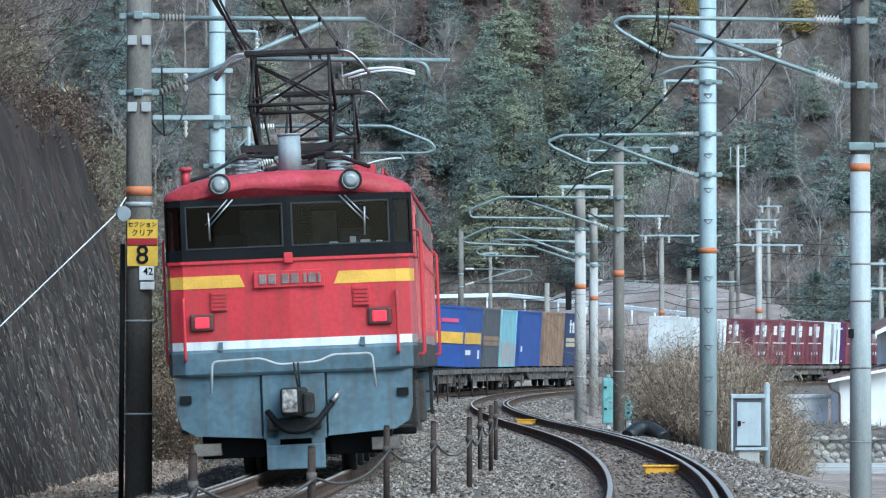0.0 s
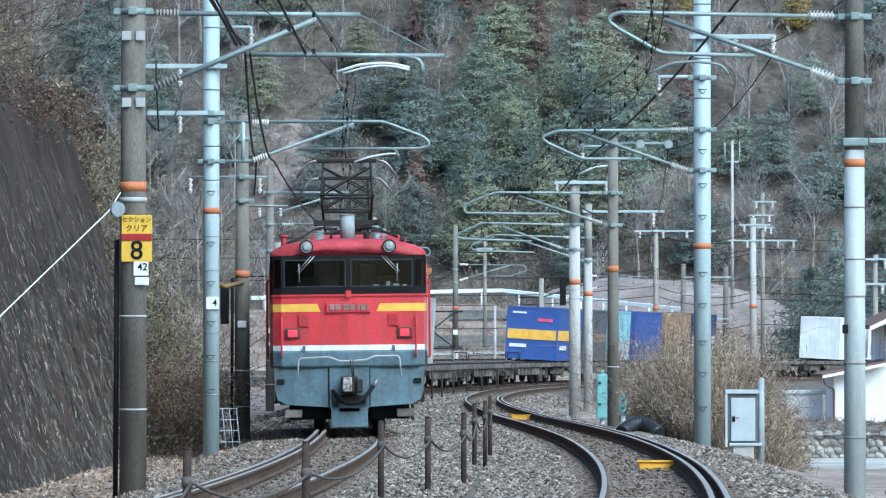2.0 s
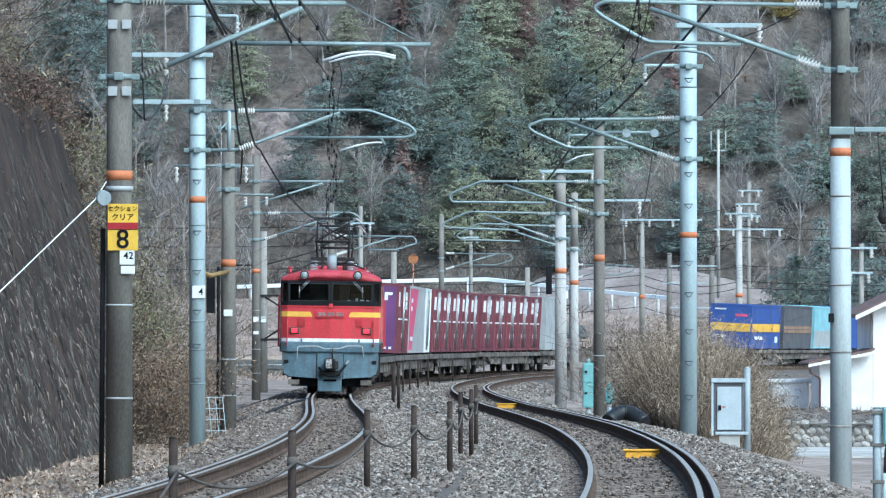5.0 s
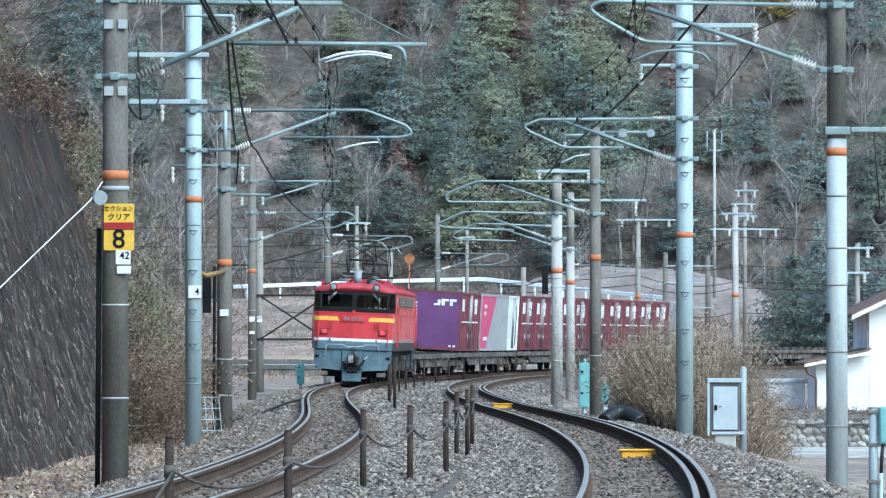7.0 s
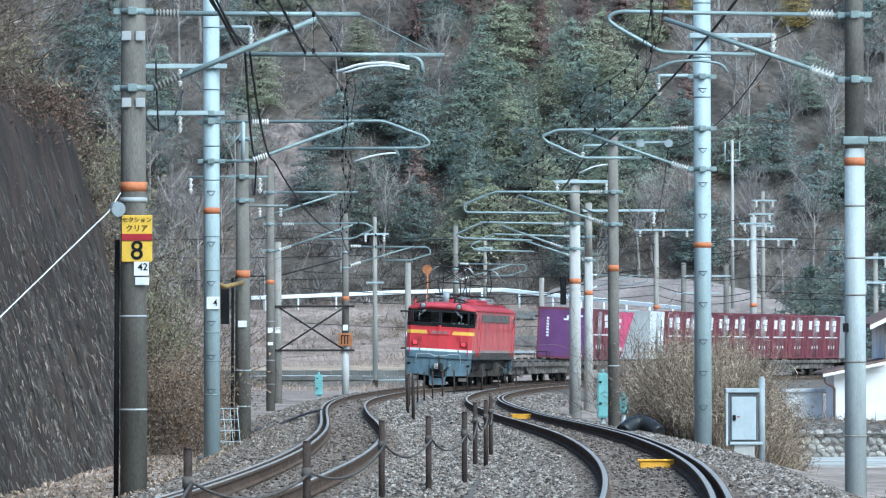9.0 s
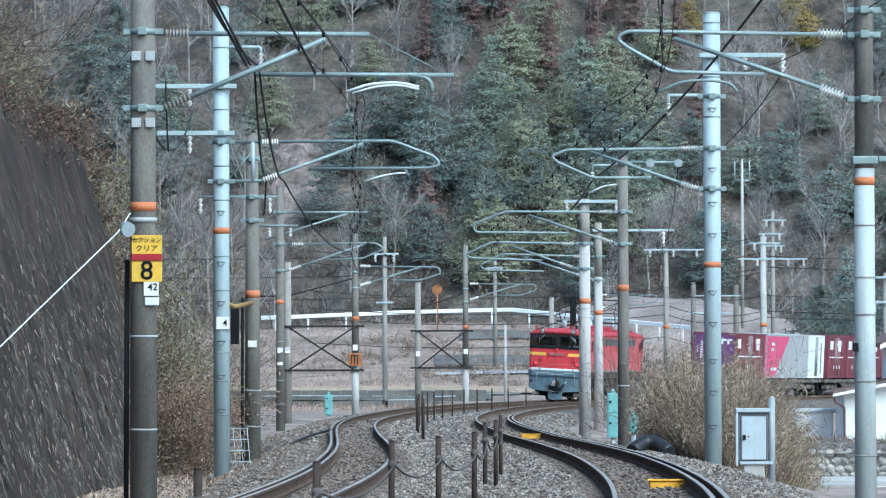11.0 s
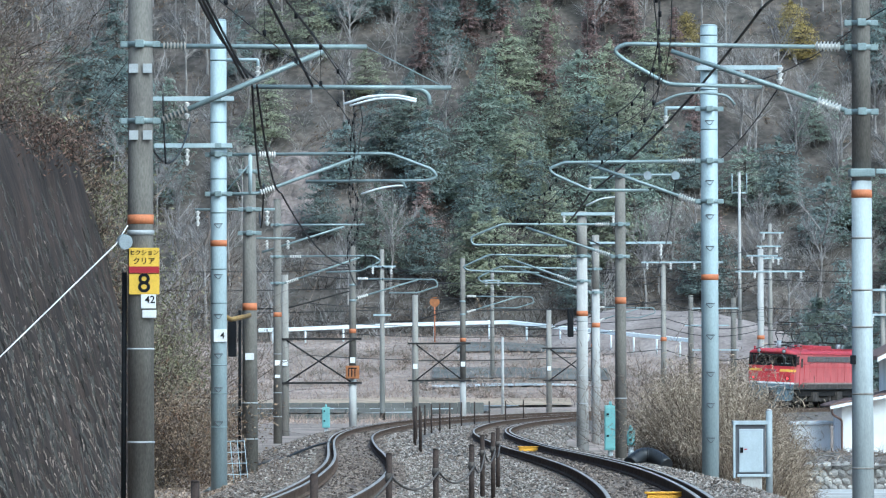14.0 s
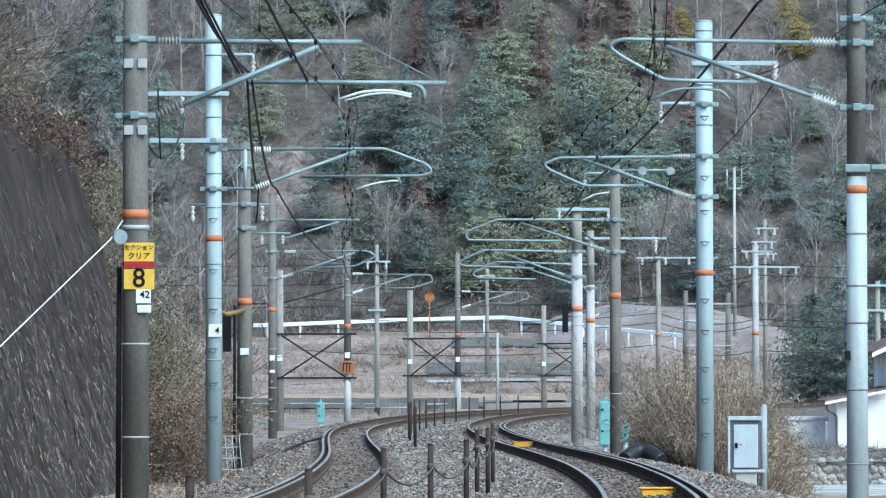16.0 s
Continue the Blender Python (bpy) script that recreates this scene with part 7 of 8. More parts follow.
def hillside():
    kept = []
    for kind, rows in STANDING.items():
        h0, w0 = KINDS[kind][1]
        for x, y, h, w in rows:
            tree(kind, x, y, ground_z(x, y) - 0.5, w / w0, rng.uniform(0, 360), h / h0 * w0 / w)
            kept.append((x, y) if kind != "bare" else (x, y + 1.5))
    for row, y in enumerate(np.arange(465, 528, 4.4)):
        for x in np.arange(-46, 48, 5.2):
            xx, yy = x + rng.uniform(-2.2, 2.2) + (row % 2) * 2.6, y + rng.uniform(-1.9, 1.9)
            if min(((xx - a) / 2.7) ** 2 + ((yy - b + 1.8) / 4.0) ** 2 for a, b in kept) < 1 or (abs(xx + 14.4) < 2.6 and yy < 489):
                continue
            up = (yy - 464) / 45
            g = 0.7 * noise.noise((xx * 0.05, yy * 0.045, 11)) + rng.uniform(-0.25, 0.25)
            share = float(np.interp(xx, [-50, -17, -10, -5, 14, 22, 28, 50], [0.28, 0.3, 0.5, 0.84, 0.86, 0.72, 0.45, 0.36])) - (0.2 if up < 0.08 else 0.14 if up > 0.85 else 0)
            kind = "bare" if 0.5 + g > share else ("cedar", "pine", "pine", "pine", "olive")[int(rng.integers(0, 5))]
            if up > 0.5 and -6 < xx < 30 and rng.uniform() < 0.3:
                kind = "rust"
            tree(kind, xx, yy, ground_z(xx, yy) - 0.4, rng.uniform(0.8, 1.2), rng.uniform(0, 360))
    for x, y in ((25.5, 352), (28, 349), (27.5, 360), (30.5, 356), (33, 362), (36, 352), (26.5, 372)):
        tree("pine" if x != 27.5 else "cedar", x, y, ground_z(x, y) - 1.6, rng.uniform(0.9, 1.2), rng.uniform(0, 360))
    for x, y in ((30, 420), (34, 415), (27, 430), (38, 425), (14, 452), (-8, 455), (-15, 450), (-22, 440)):
        tree("bare", x, y, ground_z(x, y) - 0.3, rng.uniform(0.7, 1.0), rng.uniform(0, 360))


hillside()
pl_ = [(x, y, ground_z(x, y) - 0.1) for x, y in zip(rng.uniform(-54, 54, 620), rng.uniform(461, 535, 620))]
shrub_field("woodland_brush", pl_, rng.uniform(1.5, 4.0, 620), 9, "greywood", "leafless undergrowth between the trees", 0.026, 0.8, 4)
pl_ = [(x, y, ground_z(x, y) - 0.1) for x, y in zip(rng.uniform(-50, 50, 420), rng.uniform(461, 530, 420))]
shrub_field("woodland_brush", pl_, rng.uniform(1.2, 3.2, 420), 9, "twig", "brown leafless undergrowth between the trees", 0.026, 0.9, 4, "leaf_dry", 14000, 0.13)


pl_ = [(x, y, ground_z(x, y) - 0.1) for x, y in zip(rng.uniform(-45, 48, 260), rng.uniform(456, 474, 260))]
shrub_field("woodland_edge", pl_, rng.uniform(1.8, 4.6, 260), 10, "darktwig", "dark leafless thicket at the foot of the hill", 0.028, 0.7, 5)
pl_ = [(x, y, ground_z(x, y) - 0.1) for x, y in zip(rng.uniform(-45, 48, 200), rng.uniform(456, 476, 200))]
shrub_field("woodland_edge", pl_, rng.uniform(1.8, 4.2, 200), 10, "greywood", "grey leafless thicket at the foot of the hill", 0.024, 0.7, 5)

# pale rock scar among the trees
bm = bmesh.new()
rows = []
for i in range(15):
    rows.append([])
    for j in range(26):
        x, y = -16.2 + i * 0.36 + 0.6 * math.sin(j * 0.5), 476 + j * 0.55
        e = math.sin(math.pi * i / 14) ** 0.5 * math.sin(math.pi * j / 25) ** 0.4
        rows[-1].append(bm.verts.new((x, y, ground_z(x, y) - 0.4 + 1.1 * e + 1.1 * e * noise.noise((x * 0.9, y * 0.9, 4)))))
for a, b in zip(rows[:-1], rows[1:]):
    for j in range(25):
        bm.faces.new((a[j], b[j], b[j + 1], a[j + 1]))
tagged(part("rock_scar", bm, M["scar"]), "pale pinkish bare rock among hillside trees", "rock", kind="structure")


# white road barrier on the bank
def road_barrier():
    t = thing("guard_rail", "white steel road guard rail along the bank", "guard rail")
    pts = [(-16, 447, 6.1), (-13.6, 446, 6.15), (-3.82, 445, 6.52), (2, 444, 6.65), (5.48, 443, 6.7), (11.1, 439, 6.05), (20.15, 426, 4.95)]
    for a, b in zip(pts[:-1], pts[1:]):
        a, b = Vector(a), Vector(b)
        d = (b - a).normalized()
        nrm = Vector((d.y, -d.x, 0)).normalized()
        bm = bmesh.new()
        prof = [(0, -0.17), (0.08, -0.13), (0.08, -0.04), (0.06, 0.0), (0.08, 0.04), (0.08, 0.13), (0, 0.17)]
        ra = [bm.verts.new(a + nrm * q + Vector((0, 0, z))) for q, z in prof]
        rb = [bm.verts.new(b + nrm * q + Vector((0, 0, z))) for q, z in prof]
        for i in range(6):
            bm.faces.new((ra[i], rb[i], rb[i + 1], ra[i + 1]))
        part("rail_beam", bm, M["barrier"], t)
        k = max(1, int((b - a).length / 3.0))
        for i in range(k):
            p = a.lerp(b, (i + 0.5) / k) - nrm * 0.1
            part("rail_post", T(((p.x, p.y, p.z - 1.4), (p.x, p.y, p.z + 0.2), 0.08, 0.08, 8)), M["barrier"], t)


M["barrier"] = mat("white_barrier", (0.86, 0.9, 0.91), 0.5, 0, 1, 0.05, 0.0)
road_barrier()

# fields beyond the curve
for x0, x1, y0, y1, m, lab in ((-18, -1.6, 293, 303, "frost", "pale wet strip of field"), (-18, -1, 306, 322, "darkfield", "dark ploughed strip of field"), (-18, 0.5, 325, 333, "frost", "pale wet strip of field"), (-18, 3, 336, 352, "darkfield", "dark ploughed strip of field"), (-18, 5, 355, 358, "frost", "pale wet strip of field"), (-20, 9, 361, 378, "field", "dry grass strip of field"), (-1.0, 13, 408, 420, "darkfield", "dark ploughed strip of field"), (-1.0, 12, 396, 399, "frost", "pale strip along a field edge"), (1, 12, 434, 442, "darkfield", "dark ploughed strip of field")):
    bm = bmesh.new()
    n = 14
    rows = []
    for k in range(n + 1):
        x = x0 + (x1 - x0) * k / n
        rows.append([bm.verts.new((x, y + 0.5 * noise.noise((x * 0.3, y, 2)), ground_z(x, y) + (0.42 if y0 < 335 else 0.14))) for y in np.linspace(y0, y1, 5)])
    for a, b in zip(rows[:-1], rows[1:]):
        for i in range(4):
            bm.faces.new((a[i], b[i], b[i + 1], a[i + 1]))
    tagged(part("field", bm, M[m]), lab + " beyond the tracks", "field", kind="structure")

# low terrace walls between the fields
for x0, x1, y, z0, z1 in ((-18, -0.8, 304, -0.8, 0.0), (-18, 2.5, 336, -0.6, 0.22), (-2, 9, 404, 0.8, 1.75)):
    bm = bmesh.new()
    k = 24
    for i in range(k):
        a, b = x0 + (x1 - x0) * i / k, x0 + (x1 - x0) * (i + 1) / k
        rbox(bm, a + 0.01, b - 0.01, y, y + 0.5, z0, z1 + 0.05 * noise.noise((i * 0.7, y, 1)), r=0.03)
    tagged(part("terrace_wall", bm, M["darkfield"]), "low dark concrete terrace wall between fields", "wall", kind="structure")

# road mound of bare earth at the right of the bank
bm = bmesh.new()
rows = []
for i in range(22):
    u = i / 21
    rows.append([])
    for j in range(10):
        w = j / 9
        x, y = 9 + 22 * u, 436 + 24 * w - 8 * u
        rows[-1].append(bm.verts.new((x, y, ground_z(x, y) - 0.3 + 3.4 * math.sin(math.pi * w) ** 0.7 * (0.35 + 0.65 * math.sin(math.pi * min(1, u * 1.05)) ** 0.6) + 0.3 * noise.noise((x * 0.3, y * 0.3, 8)))))
for a, b in zip(rows[:-1], rows[1:]):
    for j in range(9):
        bm.faces.new((a[j], b[j], b[j + 1], a[j + 1])).smooth = True
tagged(part("earth_mound", bm, M["mound"]), "pale bare earth mound beside the road", "mound", kind="structure")


# fence of posts and rope between the tracks
def fence():
    posts = [(-1.77, 36.8), (-1.0, 39.6), (-0.56, 51.7), (-0.1, 55.0), (0.3, 59.0), (0.5, 70.0), (0.68, 74.0), (0.82, 81.0)]
    t = thing("rope_fence", "rusty steel posts joined by slack grey rope", "fence")
    tops = []
    for x, y in posts:
        z0 = -0.4
        bm = T(((x, y, z0), (x, y, 0.65), 0.034, 0.032, 12))
        tube(bm, (x, y, 0.65), (x, y, 0.665), 0.034, 0.02, 12)
        p = part("post", bm, M["rust"], t)
        part("rope_knot", T(((x, y, 0.38), (x, y, 0.46), 0.04, 0.04, 10)), M["rope"], p)
        tops.append(Vector((x + 0.03, y - 0.04, 0.42)))
    tops.insert(0, Vector((-2.3, 32.0, -0.2)))
    for a, b in zip(tops[:-1], tops[1:]):
        bm = bmesh.new()
        pipe(bm, [a.lerp(b, k / 12) - Vector((0, 0, 0.62 * (k / 12) * (1 - k / 12))) for k in range(13)], 0.012, 6)
        part("rope", bm, M["rope"], t)
    t2 = thing("post_row", "row of thin rusty posts between the two tracks", "fence")
    for s in [72, 73.5] + list(np.arange(84, 172, 6.5)):
        x, y, p = line(s, 1.75)
        part("post", T(((x, y, -0.45), (x, y, 0.68), 0.03, 0.03, 8)), M["rust"], t2)


fence()


def cabinet():
    t = thing("equipment_cabinet", "pale grey steel cabinet on a concrete foot", "cabinet", pose(5.15, 88, -0.75))
    part("foot", R(0.02, (-0.16, 0.2, -0.12, 0.14, 0, 0.58)), M["lconcrete"], t)
    part("case", R(0.012, (-0.26, 0.26, -0.13, 0.15, 0.57, 1.42)), M["grey"], t)
    d = part("door", R(0.01, (-0.19, 0.22, -0.16, -0.12, 0.6, 1.33)), M["cabinet"], t, "pale blue-grey door")
    part("door_handle", R(0.006, (-0.17, -0.12, -0.19, -0.15, 0.93, 1.02)), M["black"], d)
    part("door_mark", B((-0.1, -0.05, -0.163, -0.155, 0.98, 1.0)), M["signred"], d)
    part("hood", R(0.01, (-0.29, 0.29, -0.18, 0.17, 1.4, 1.47)), M["cabinet"], t)
    part("side_frame", R(0.008, (-0.29, -0.25, -0.17, -0.12, 0.5, 1.42)), M["cabinet"], t)
    part("shelf", R(0.008, (-0.22, 0.34, -0.16, 0.14, 0.52, 0.57)), M["cabinet"], t)
    part("support_pipe", T(((0.33, 0, -0.2), (0.33, 0, 1.64), 0.055, 0.055, 16)), M["arrester"], t)
    part("pipe_cap", T(((0.33, 0, 1.64), (0.33, 0, 1.67), 0.056, 0.02, 16)), M["lconcrete"], t)


cabinet()
t = thing("marker_post", "short galvanised post with a turquoise box and black cable", "post", pose(5.41, 62, -0.75))
part("post", T(((0, 0, -0.3), (0, 0, 1.29), 0.053, 0.053, 16)), M["arrester"], t)
part("cap", T(((0, 0, 1.29), (0, 0, 1.31), 0.056, 0.04, 16)), M["pipe"], t)
for z in (1.25, 0.86, 0.42):
    part("clamp", R(0.006, (-0.075, 0.085, -0.066, 0.05, z - 0.02, z + 0.02)), M["dconcrete"], t, "rusty clamp")
b_ = part("junction_box", R(0.012, (0.065, 0.185, -0.1, 0.06, 0.87, 1.31)), M["turq"], t, "turquoise junction box")
part("box_door", R(0.006, (0.08, 0.178, -0.112, -0.098, 0.89, 1.29)), M["turq"], b_)
for z in (0.98, 1.2):
    part("hinge", R(0.004, (0.178, 0.198, -0.1, -0.07, z, z + 0.05)), M["dark"], b_)
bm = bmesh.new()
pipe(bm, [(0.115, -0.03, 0.88), (0.1, -0.04, 0.72), (0.09, -0.03, 0.5)], 0.022, 8)
part("cable", bm, M["rubber"], t, "black cable")
bm = bmesh.new()
pipe(bm, [(0.09, -0.03, 0.52), (0.085, -0.03, 0.2), (0.13, -0.05, 0.0), (0.2, -0.1, -0.15)], 0.03, 8)
part("conduit", bm, M["galv"], t, "pale conduit")


def relay_box(x, y, z, w, h, label):
    t = thing("relay_box", label, "cabinet", pose(x, y, z), group="relay boxes")
    part("case", R(0.015, (-w / 2, w / 2, -0.12, 0.12, 0, h)), M["turq"], t)
    part("door", R(0.008, (-w / 2 + 0.03, w / 2 - 0.03, -0.135, -0.11, 0.04, h * 0.52)), M["turq"], t)
    part("door", R(0.008, (-w / 2 + 0.03, w / 2 - 0.03, -0.135, -0.11, h * 0.56, h - 0.04)), M["turq"], t)
    for q in (0.3, 0.78):
        part("latch", R(0.004, (-w / 2 + 0.05, -w / 2 + 0.11, -0.16, -0.13, h * q, h * q + 0.05)), M["black"], t)
    part("cap", T(((0, 0, h), (0, 0, h + 0.1), 0.05, 0.03, 10)), M["turq"], t)
    part("leg", T(((0, 0, -0.5), (0, 0, 0.02), 0.06, 0.06, 10)), M["galvpale"], t)


relay_box(4.13, 130, -0.3, 0.3, 1.12, "tall turquoise relay box beside the track")
relay_box(4.25, 119, -0.05, 0.18, 0.36, "small turquoise box beside a concrete pole")

# black drain pipe elbow
t = thing("drain_pipe", "black ribbed plastic drain pipe elbow on gravel", "pipe", pose(4.02, 103, -0.46))
bm = bmesh.new()
pipe(bm, [(-0.36 + 0.72 * k / 16, 0.3 * math.sin(k / 16 * 3.14), 0.12 + 0.28 * math.sin(math.pi * (0.12 + 0.8 * k / 16))) for k in range(17)], 0.15, 14)
part("bend", bm, M["rubber"], t)
bm = bmesh.new()
for k in range(2, 15, 2):
    c = Vector((-0.36 + 0.72 * k / 16, 0.3 * math.sin(k / 16 * 3.14), 0.12 + 0.28 * math.sin(math.pi * (0.12 + 0.8 * k / 16))))
    tube(bm, c - Vector((0.012, 0, 0)), c + Vector((0.012, 0, 0)), 0.16, 0.16, 14)
part("ribs", bm, M["rubber"], t)

# yellow blocks on the sleepers of the right track
for x, y in ((line(7.5, GAP)[0] + 0.2, line(7.5, GAP)[1]), (line(67, GAP)[0] + 0.15, line(67, GAP)[1])):
    s_ = float(np.interp(y, LY, LS))
    t = thing("track_block", "bright yellow track marker block between the rails", "marker block", pose(x, y, -0.17 + rise(s_), 0, 0, -math.degrees(line(s_)[2])), group="track blocks")
    part("block", R(0.015, (-0.22, 0.24, -0.12, 0.12, 0, 0.1)), M["block"], t)
    part("top_plate", R(0.008, (-0.25, 0.27, -0.14, 0.1, 0.1, 0.125)), M["block"], t)


# house below the line and its stone wall
def house():
    t = thing("house", "white plastered house with brown tiled roof below the line", "house", pose(14.85, 195, -2.5))
    part("wall", R(0.03, (0.0, 2.0, 0, 4, -0.5, 3.08)), M["plaster"], t)
    bm = bmesh.new()
    slope = 0.2
    n = 5
    for k in range(n):
        x0, x1 = -0.45 + k * 0.5, -0.45 + (k + 1) * 0.5
        z0, z1 = 3.0 + slope * (x0 + 0.45), 3.0 + slope * (x1 + 0.45) + 0.05
        v = [bm.verts.new(p) for p in ((x0, -0.6, z0), (x1, -0.6, z1), (x1, 4.6, z1), (x0, 4.6, z0), (x0, -0.6, z0 + 0.07), (x1, -0.6, z1 + 0.07), (x1, 4.6, z1 + 0.07), (x0, 4.6, z0 + 0.07))]
        for f in ((0, 3, 2, 1), (4, 5, 6, 7), (0, 1, 5, 4), (1, 2, 6, 5), (2, 3, 7, 6), (3, 0, 4, 7)):
            bm.faces.new([v[i] for i in f])
    part("roof", bm, M["tile"], t)
    bm = bmesh.new()
    v = [bm.verts.new(p) for p in ((-0.45, -0.63, 2.9), (2.1, -0.63, 3.41), (2.1, -0.63, 3.52), (-0.45, -0.63, 3.01), (-0.45, -0.605, 2.9), (2.1, -0.605, 3.41), (2.1, -0.605, 3.52), (-0.45, -0.605, 3.01))]
    for f in ((0, 1, 2, 3), (4, 7, 6, 5), (0, 4, 5, 1), (3, 2, 6, 7)):
        bm.faces.new([v[i] for i in f])
    part("bargeboard", bm, M["plaster"], t, "white painted bargeboard")
    bm = bmesh.new()
    v = [bm.verts.new(p) for p in ((0, 0.0, 3.07), (2, 0.0, 3.07), (2, 0.0, 3.48), (0, 0.2, 3.07), (2, 0.2, 3.07), (2, 0.2, 3.48))]
    for f in ((0, 1, 2), (3, 5, 4), (0, 2, 5, 3)):
        bm.faces.new([v[i] for i in f])
    part("gable", bm, M["plaster"], t)
    bm = bmesh.new()
    pipe(bm, bend([(-0.4, -0.3, 2.95), (-0.35, -0.3, 2.7), (0.02, -0.06, 2.5), (0.02, -0.06, 0.2)], 0.1, 3), 0.045, 8)
    part("downpipe", bm, M["tile"], t)
    u = thing("house", "white plastered upper house with a tiled gable roof", "house", pose(16.86, 195.02, -2.1))
    part("wall", R(0.03, (0.0, 8, 0, 7, -0.9, 4.62)), M["plaster"], u)
    bm = bmesh.new()
    v = [bm.verts.new(p) for p in ((0, 0.02, 4.6), (8, 0.02, 4.6), (4, 0.02, 6.5), (0, 0.2, 4.6), (8, 0.2, 4.6), (4, 0.2, 6.5))]
    for f in ((0, 1, 2), (3, 5, 4), (0, 2, 5, 3), (1, 4, 5, 2)):
        bm.faces.new([v[i] for i in f])
    part("gable", bm, M["plaster"], u)
    bm = bmesh.new()
    v = [bm.verts.new(p) for p in ((-0.7, -0.73, 4.27), (4, -0.73, 6.5), (4, -0.73, 6.66), (-0.7, -0.73, 4.43), (-0.7, -0.69, 4.27), (4, -0.69, 6.5), (4, -0.69, 6.66), (-0.7, -0.69, 4.43))]
    for f in ((0, 1, 2, 3), (4, 7, 6, 5), (0, 4, 5, 1), (3, 2, 6, 7)):
        bm.faces.new([v[i] for i in f])
    part("bargeboard", bm, M["plaster"], u, "white painted bargeboard")
    part("downpipe", T(((-0.06, 0.1, 1.9), (-0.06, 0.1, 4.5), 0.03, 0.03, 8)), M["concrete"], u)
    w = thing("garden_shed", "low shed covered with white sheeting beside the house", "shed", pose(13.35, 199, -2.5))
    part("wall", R(0.05, (0, 1.4, 0, 2.5, -0.3, 2.3)), M["plaster"], w)
    part("sheet_roof", R(0.05, (-0.1, 1.5, -0.12, 2.6, 2.28, 2.42)), M["cwhite"], w, "white plastic sheeting")
    bm = bmesh.new()
    v = [bm.verts.new(p) for p in ((-0.7, -0.7, 4.35), (4, -0.7, 6.6), (8.7, -0.7, 4.35), (-0.7, 7.7, 4.35), (4, 7.7, 6.6), (8.7, 7.7, 4.35), (-0.7, -0.7, 4.5), (4, -0.7, 6.78), (8.7, -0.7, 4.5), (-0.7, 7.7, 4.5), (4, 7.7, 6.78), (8.7, 7.7, 4.5))]
    for f in ((0, 1, 4, 3), (1, 2, 5, 4), (6, 9, 10, 7), (7, 10, 11, 8), (0, 6, 7, 1), (1, 7, 8, 2), (3, 4, 10, 9), (4, 5, 11, 10), (0, 3, 9, 6), (2, 8, 11, 5)):
        bm.faces.new([v[i] for i in f])
    part("roof", bm, M["tile"], u)


house()


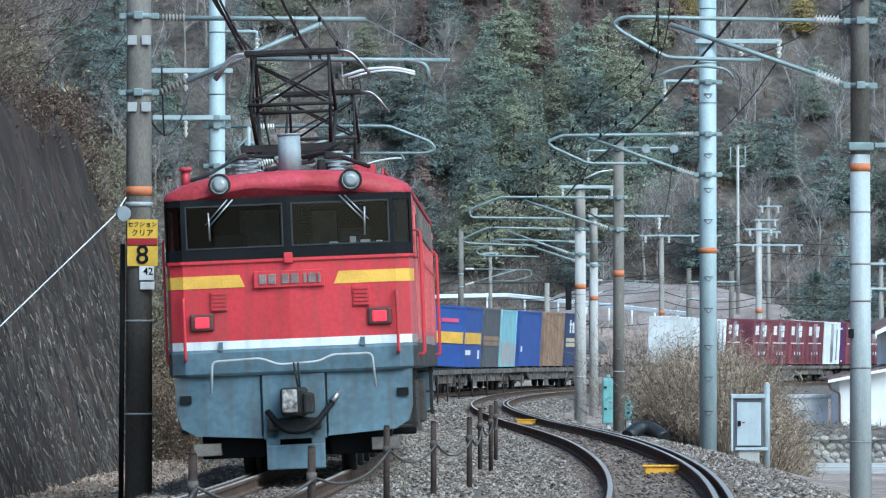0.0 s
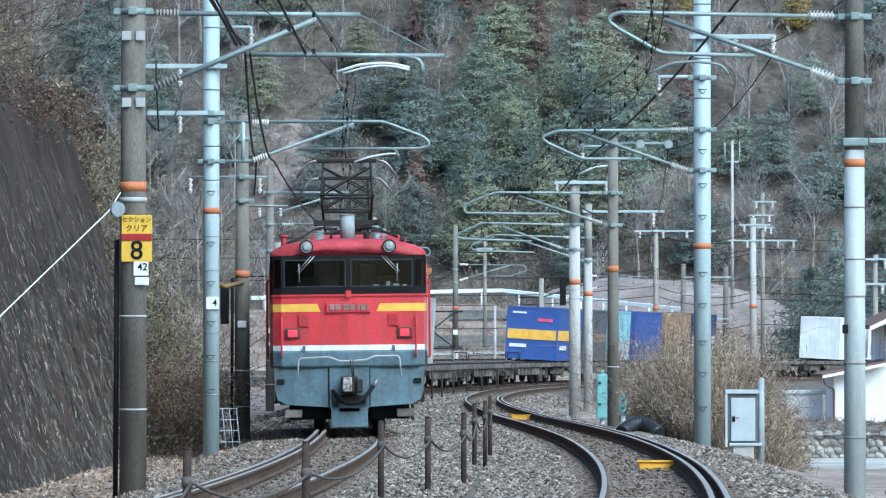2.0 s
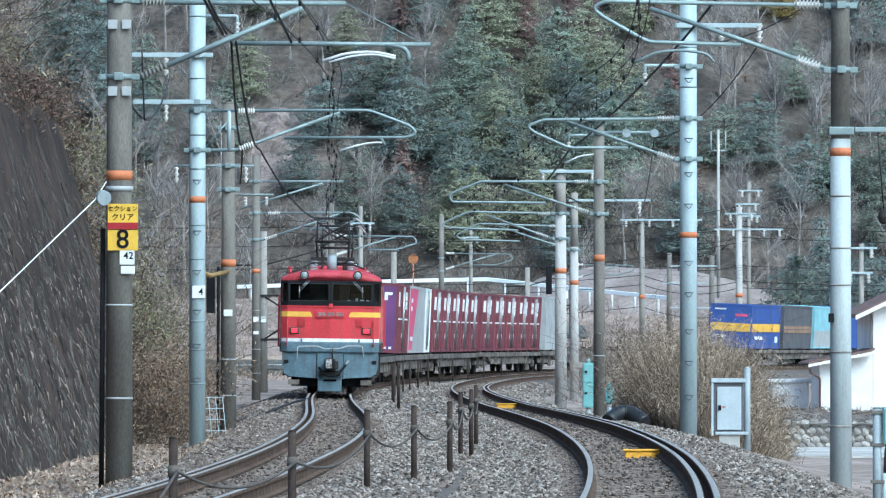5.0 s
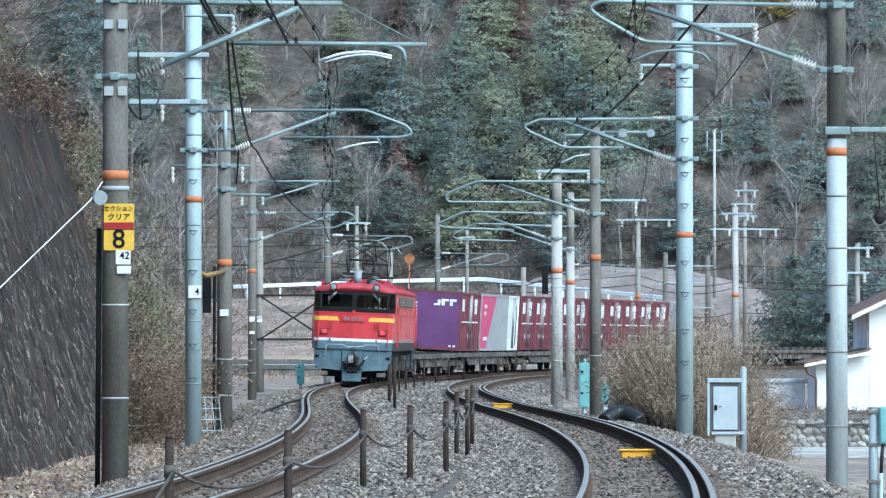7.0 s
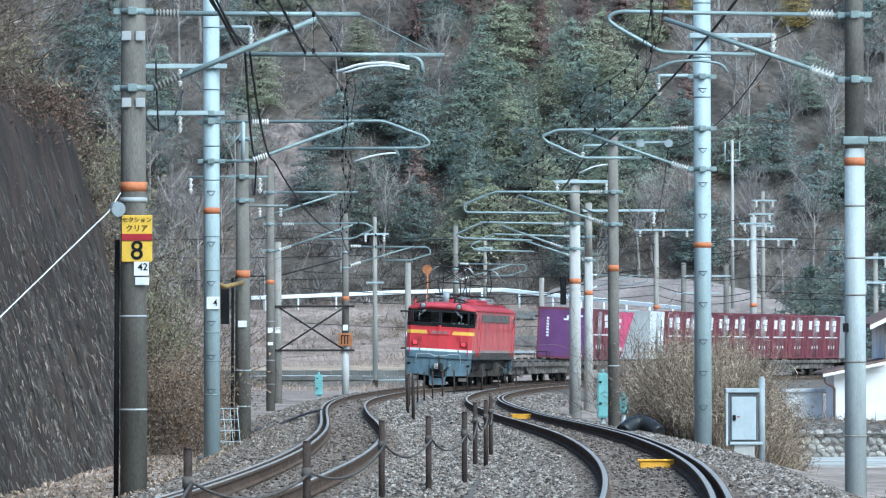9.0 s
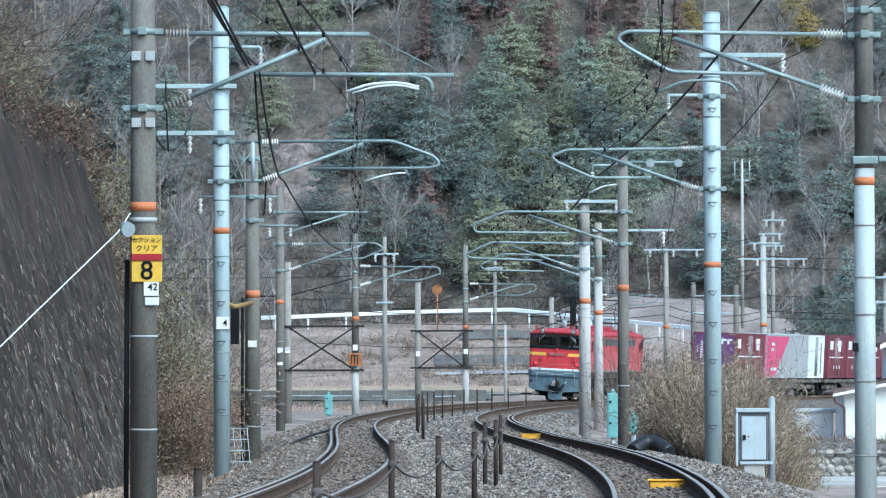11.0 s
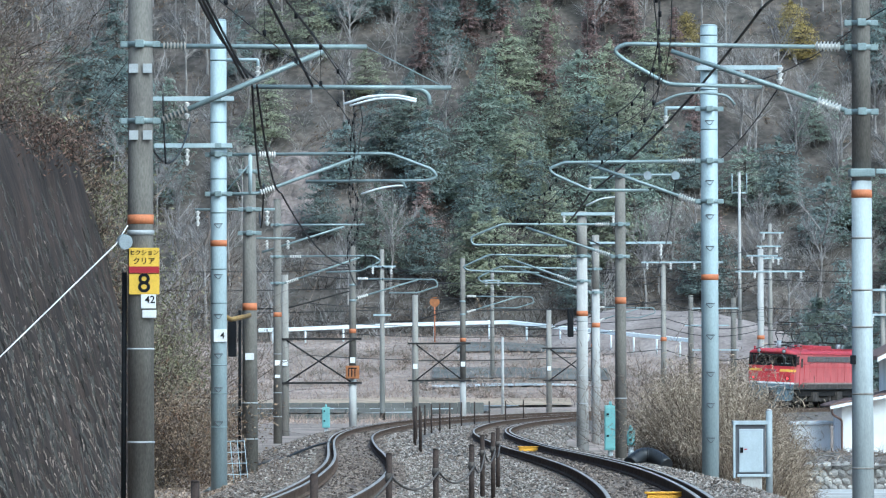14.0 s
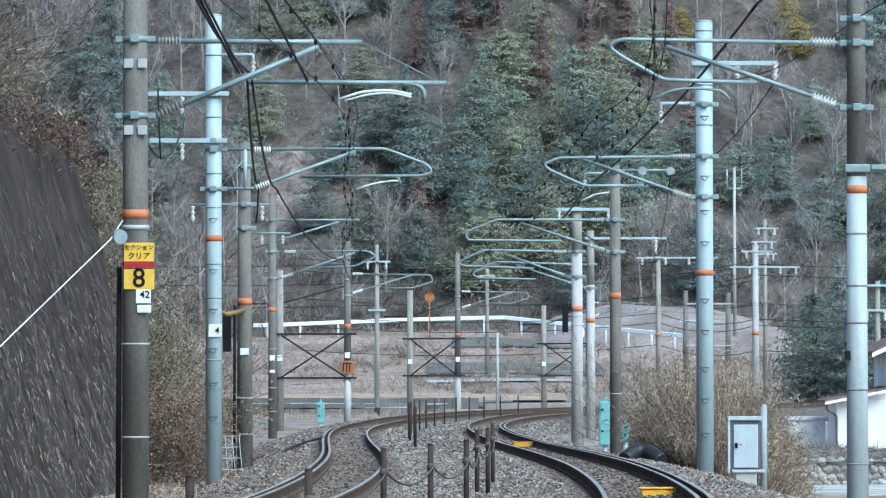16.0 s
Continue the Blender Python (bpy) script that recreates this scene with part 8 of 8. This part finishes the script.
def stone_wall():
    t = thing("stone_wall", "low wall of rounded rubble stones below the house", "wall", kind="structure")
    part("core", R(0.05, (11.5, 19.5, 188.06, 189.2, -2.9, -1.55)), M["hedge"], t)
    v, f = lumps(np.zeros((1, 3)), np.array([1.0]), 0.85)
    bm = bmesh.new()
    bmesh.ops.create_icosphere(bm, subdivisions=2, radius=1.0)
    for q in bm.verts:
        q.co *= 0.85 + 0.3 * noise.noise(q.co * 1.4)
        q.co = Vector((max(-0.8, min(0.8, q.co.x)), q.co.y, max(-0.8, min(0.8, q.co.z)))) * 1.15
    first = part("stone", bm, M["rubble"], t)
    k = 0
    for row in range(4):
        for c in range(24):
            x = 11.7 + c * 0.33 + (row % 2) * 0.16 + rng.uniform(-0.05, 0.05)
            m = Matrix.LocRotScale((x, 188.1, -2.42 + row * 0.26 + rng.uniform(-0.04, 0.04)), Euler((0, rng.choice([0, math.pi]) + rng.uniform(-0.7, 0.7), 0)), (rng.uniform(0.165, 0.215), 0.13, rng.uniform(0.13, 0.165)))
            o = first if k == 0 else new("stone", first.data)
            o.parent, o.matrix_basis = t, m
            k += 1
    bm = bmesh.new()
    rows = []
    for i in range(30):
        x = 10.2 + i * 0.32
        rows.append([bm.verts.new((x, 187.9 + j * 0.9, -1.62 + (0.55 * math.sin(math.pi * min(1, (j + 0.3) / 5)) - 0.03 * (x - 11)) * (1 if j else 0) + 0.12 * noise.noise((x * 2, j * 0.8, 3)))) for j in range(7)])
    for a, b in zip(rows[:-1], rows[1:]):
        for j in range(6):
            bm.faces.new((a[j], b[j], b[j + 1], a[j + 1])).smooth = True
    tagged(part("earth_bank", bm, M["hedge"]), "earth bank with dead stems above the stone wall", "bank", kind="structure")
    bm = bmesh.new()
    box(bm, 9.2, 22, 172, 187.5, -2.6, -2.44)
    tagged(part("lane", bm, M["lane"]), "pale concrete lane below the stone wall", "lane", kind="structure")
    n = 3500
    x = rng.uniform(10.6, 19, n)
    y = rng.uniform(188, 193, n)
    st = np.stack([x, y, -1.5 + 0.45 * np.sin((y - 187.9) / 5 * math.pi) - 0.03 * (x - 11)], -1)
    v, f, _ = ribbons(st, unit(rng.normal(0, 1, (n, 3)) * [1, 0.6, 0.4] + [0, 0, 0.2]), rng.uniform(0.15, 0.5, n), rng.uniform(0.008, 0.02, n), 2, 0.3, 0.1)
    soup("dead_stems", v, f, M["twig"], "dead grey stems above the stone wall", "stems")


stone_wall()

# white lattice panel and small things beside the left track
t = thing("lattice_panel", "white metal lattice panel leaning beside a pole", "fence panel", pose(-3.75, 93, -0.7, -6, 0, 62))
bm = bmesh.new()
for k in range(5):
    tube(bm, (-0.5 + k * 0.25, 0, 0), (-0.5 + k * 0.25, 0, 1.05), 0.008, 0.008, 6)
for k in range(6):
    tube(bm, (-0.52, 0, 0.05 + k * 0.2), (0.52, 0, 0.05 + k * 0.2), 0.008, 0.008, 6)
part("lattice", bm, M["galv"], t)
t = thing("point_lamp", "small black track-side lamp with white top", "lamp", pose(-3.0, 88, -0.62))
part("stem", T(((0, 0, 0), (0, 0, 0.28), 0.04, 0.04, 10)), M["black"], t)
part("head", R(0.015, (-0.06, 0.06, -0.05, 0.05, 0.26, 0.38)), M["lconcrete"], t)
relay_box(-4.35, 190, -0.2, 0.28, 0.75, "small turquoise relay box beside the curve")
cable([(-4.3, 108, -0.5), (-3.6, 118, -0.3), (-2.9, 132, -0.1)], 0.03, "black cable lying beside the track", sag=-0.05)
n = 260
v, f = lumps(np.stack([rng.uniform(-4.3, -3.0, n), rng.uniform(92, 112, n), rng.uniform(-0.62, -0.5, n)], -1), rng.uniform(0.05, 0.12, n))
soup("pale_rubble", v, f, M["frost"], "pale bluish crushed stone beside the track", "gravel")


def motions():
    times = [i * 0.5 for i in range(33)]
    for ob, s, n, off in MOVERS:
        walk(ob, [(t, ride(s + SPEED * t, n) @ Matrix.Translation((0, off, 0))) for t in times])


motions()
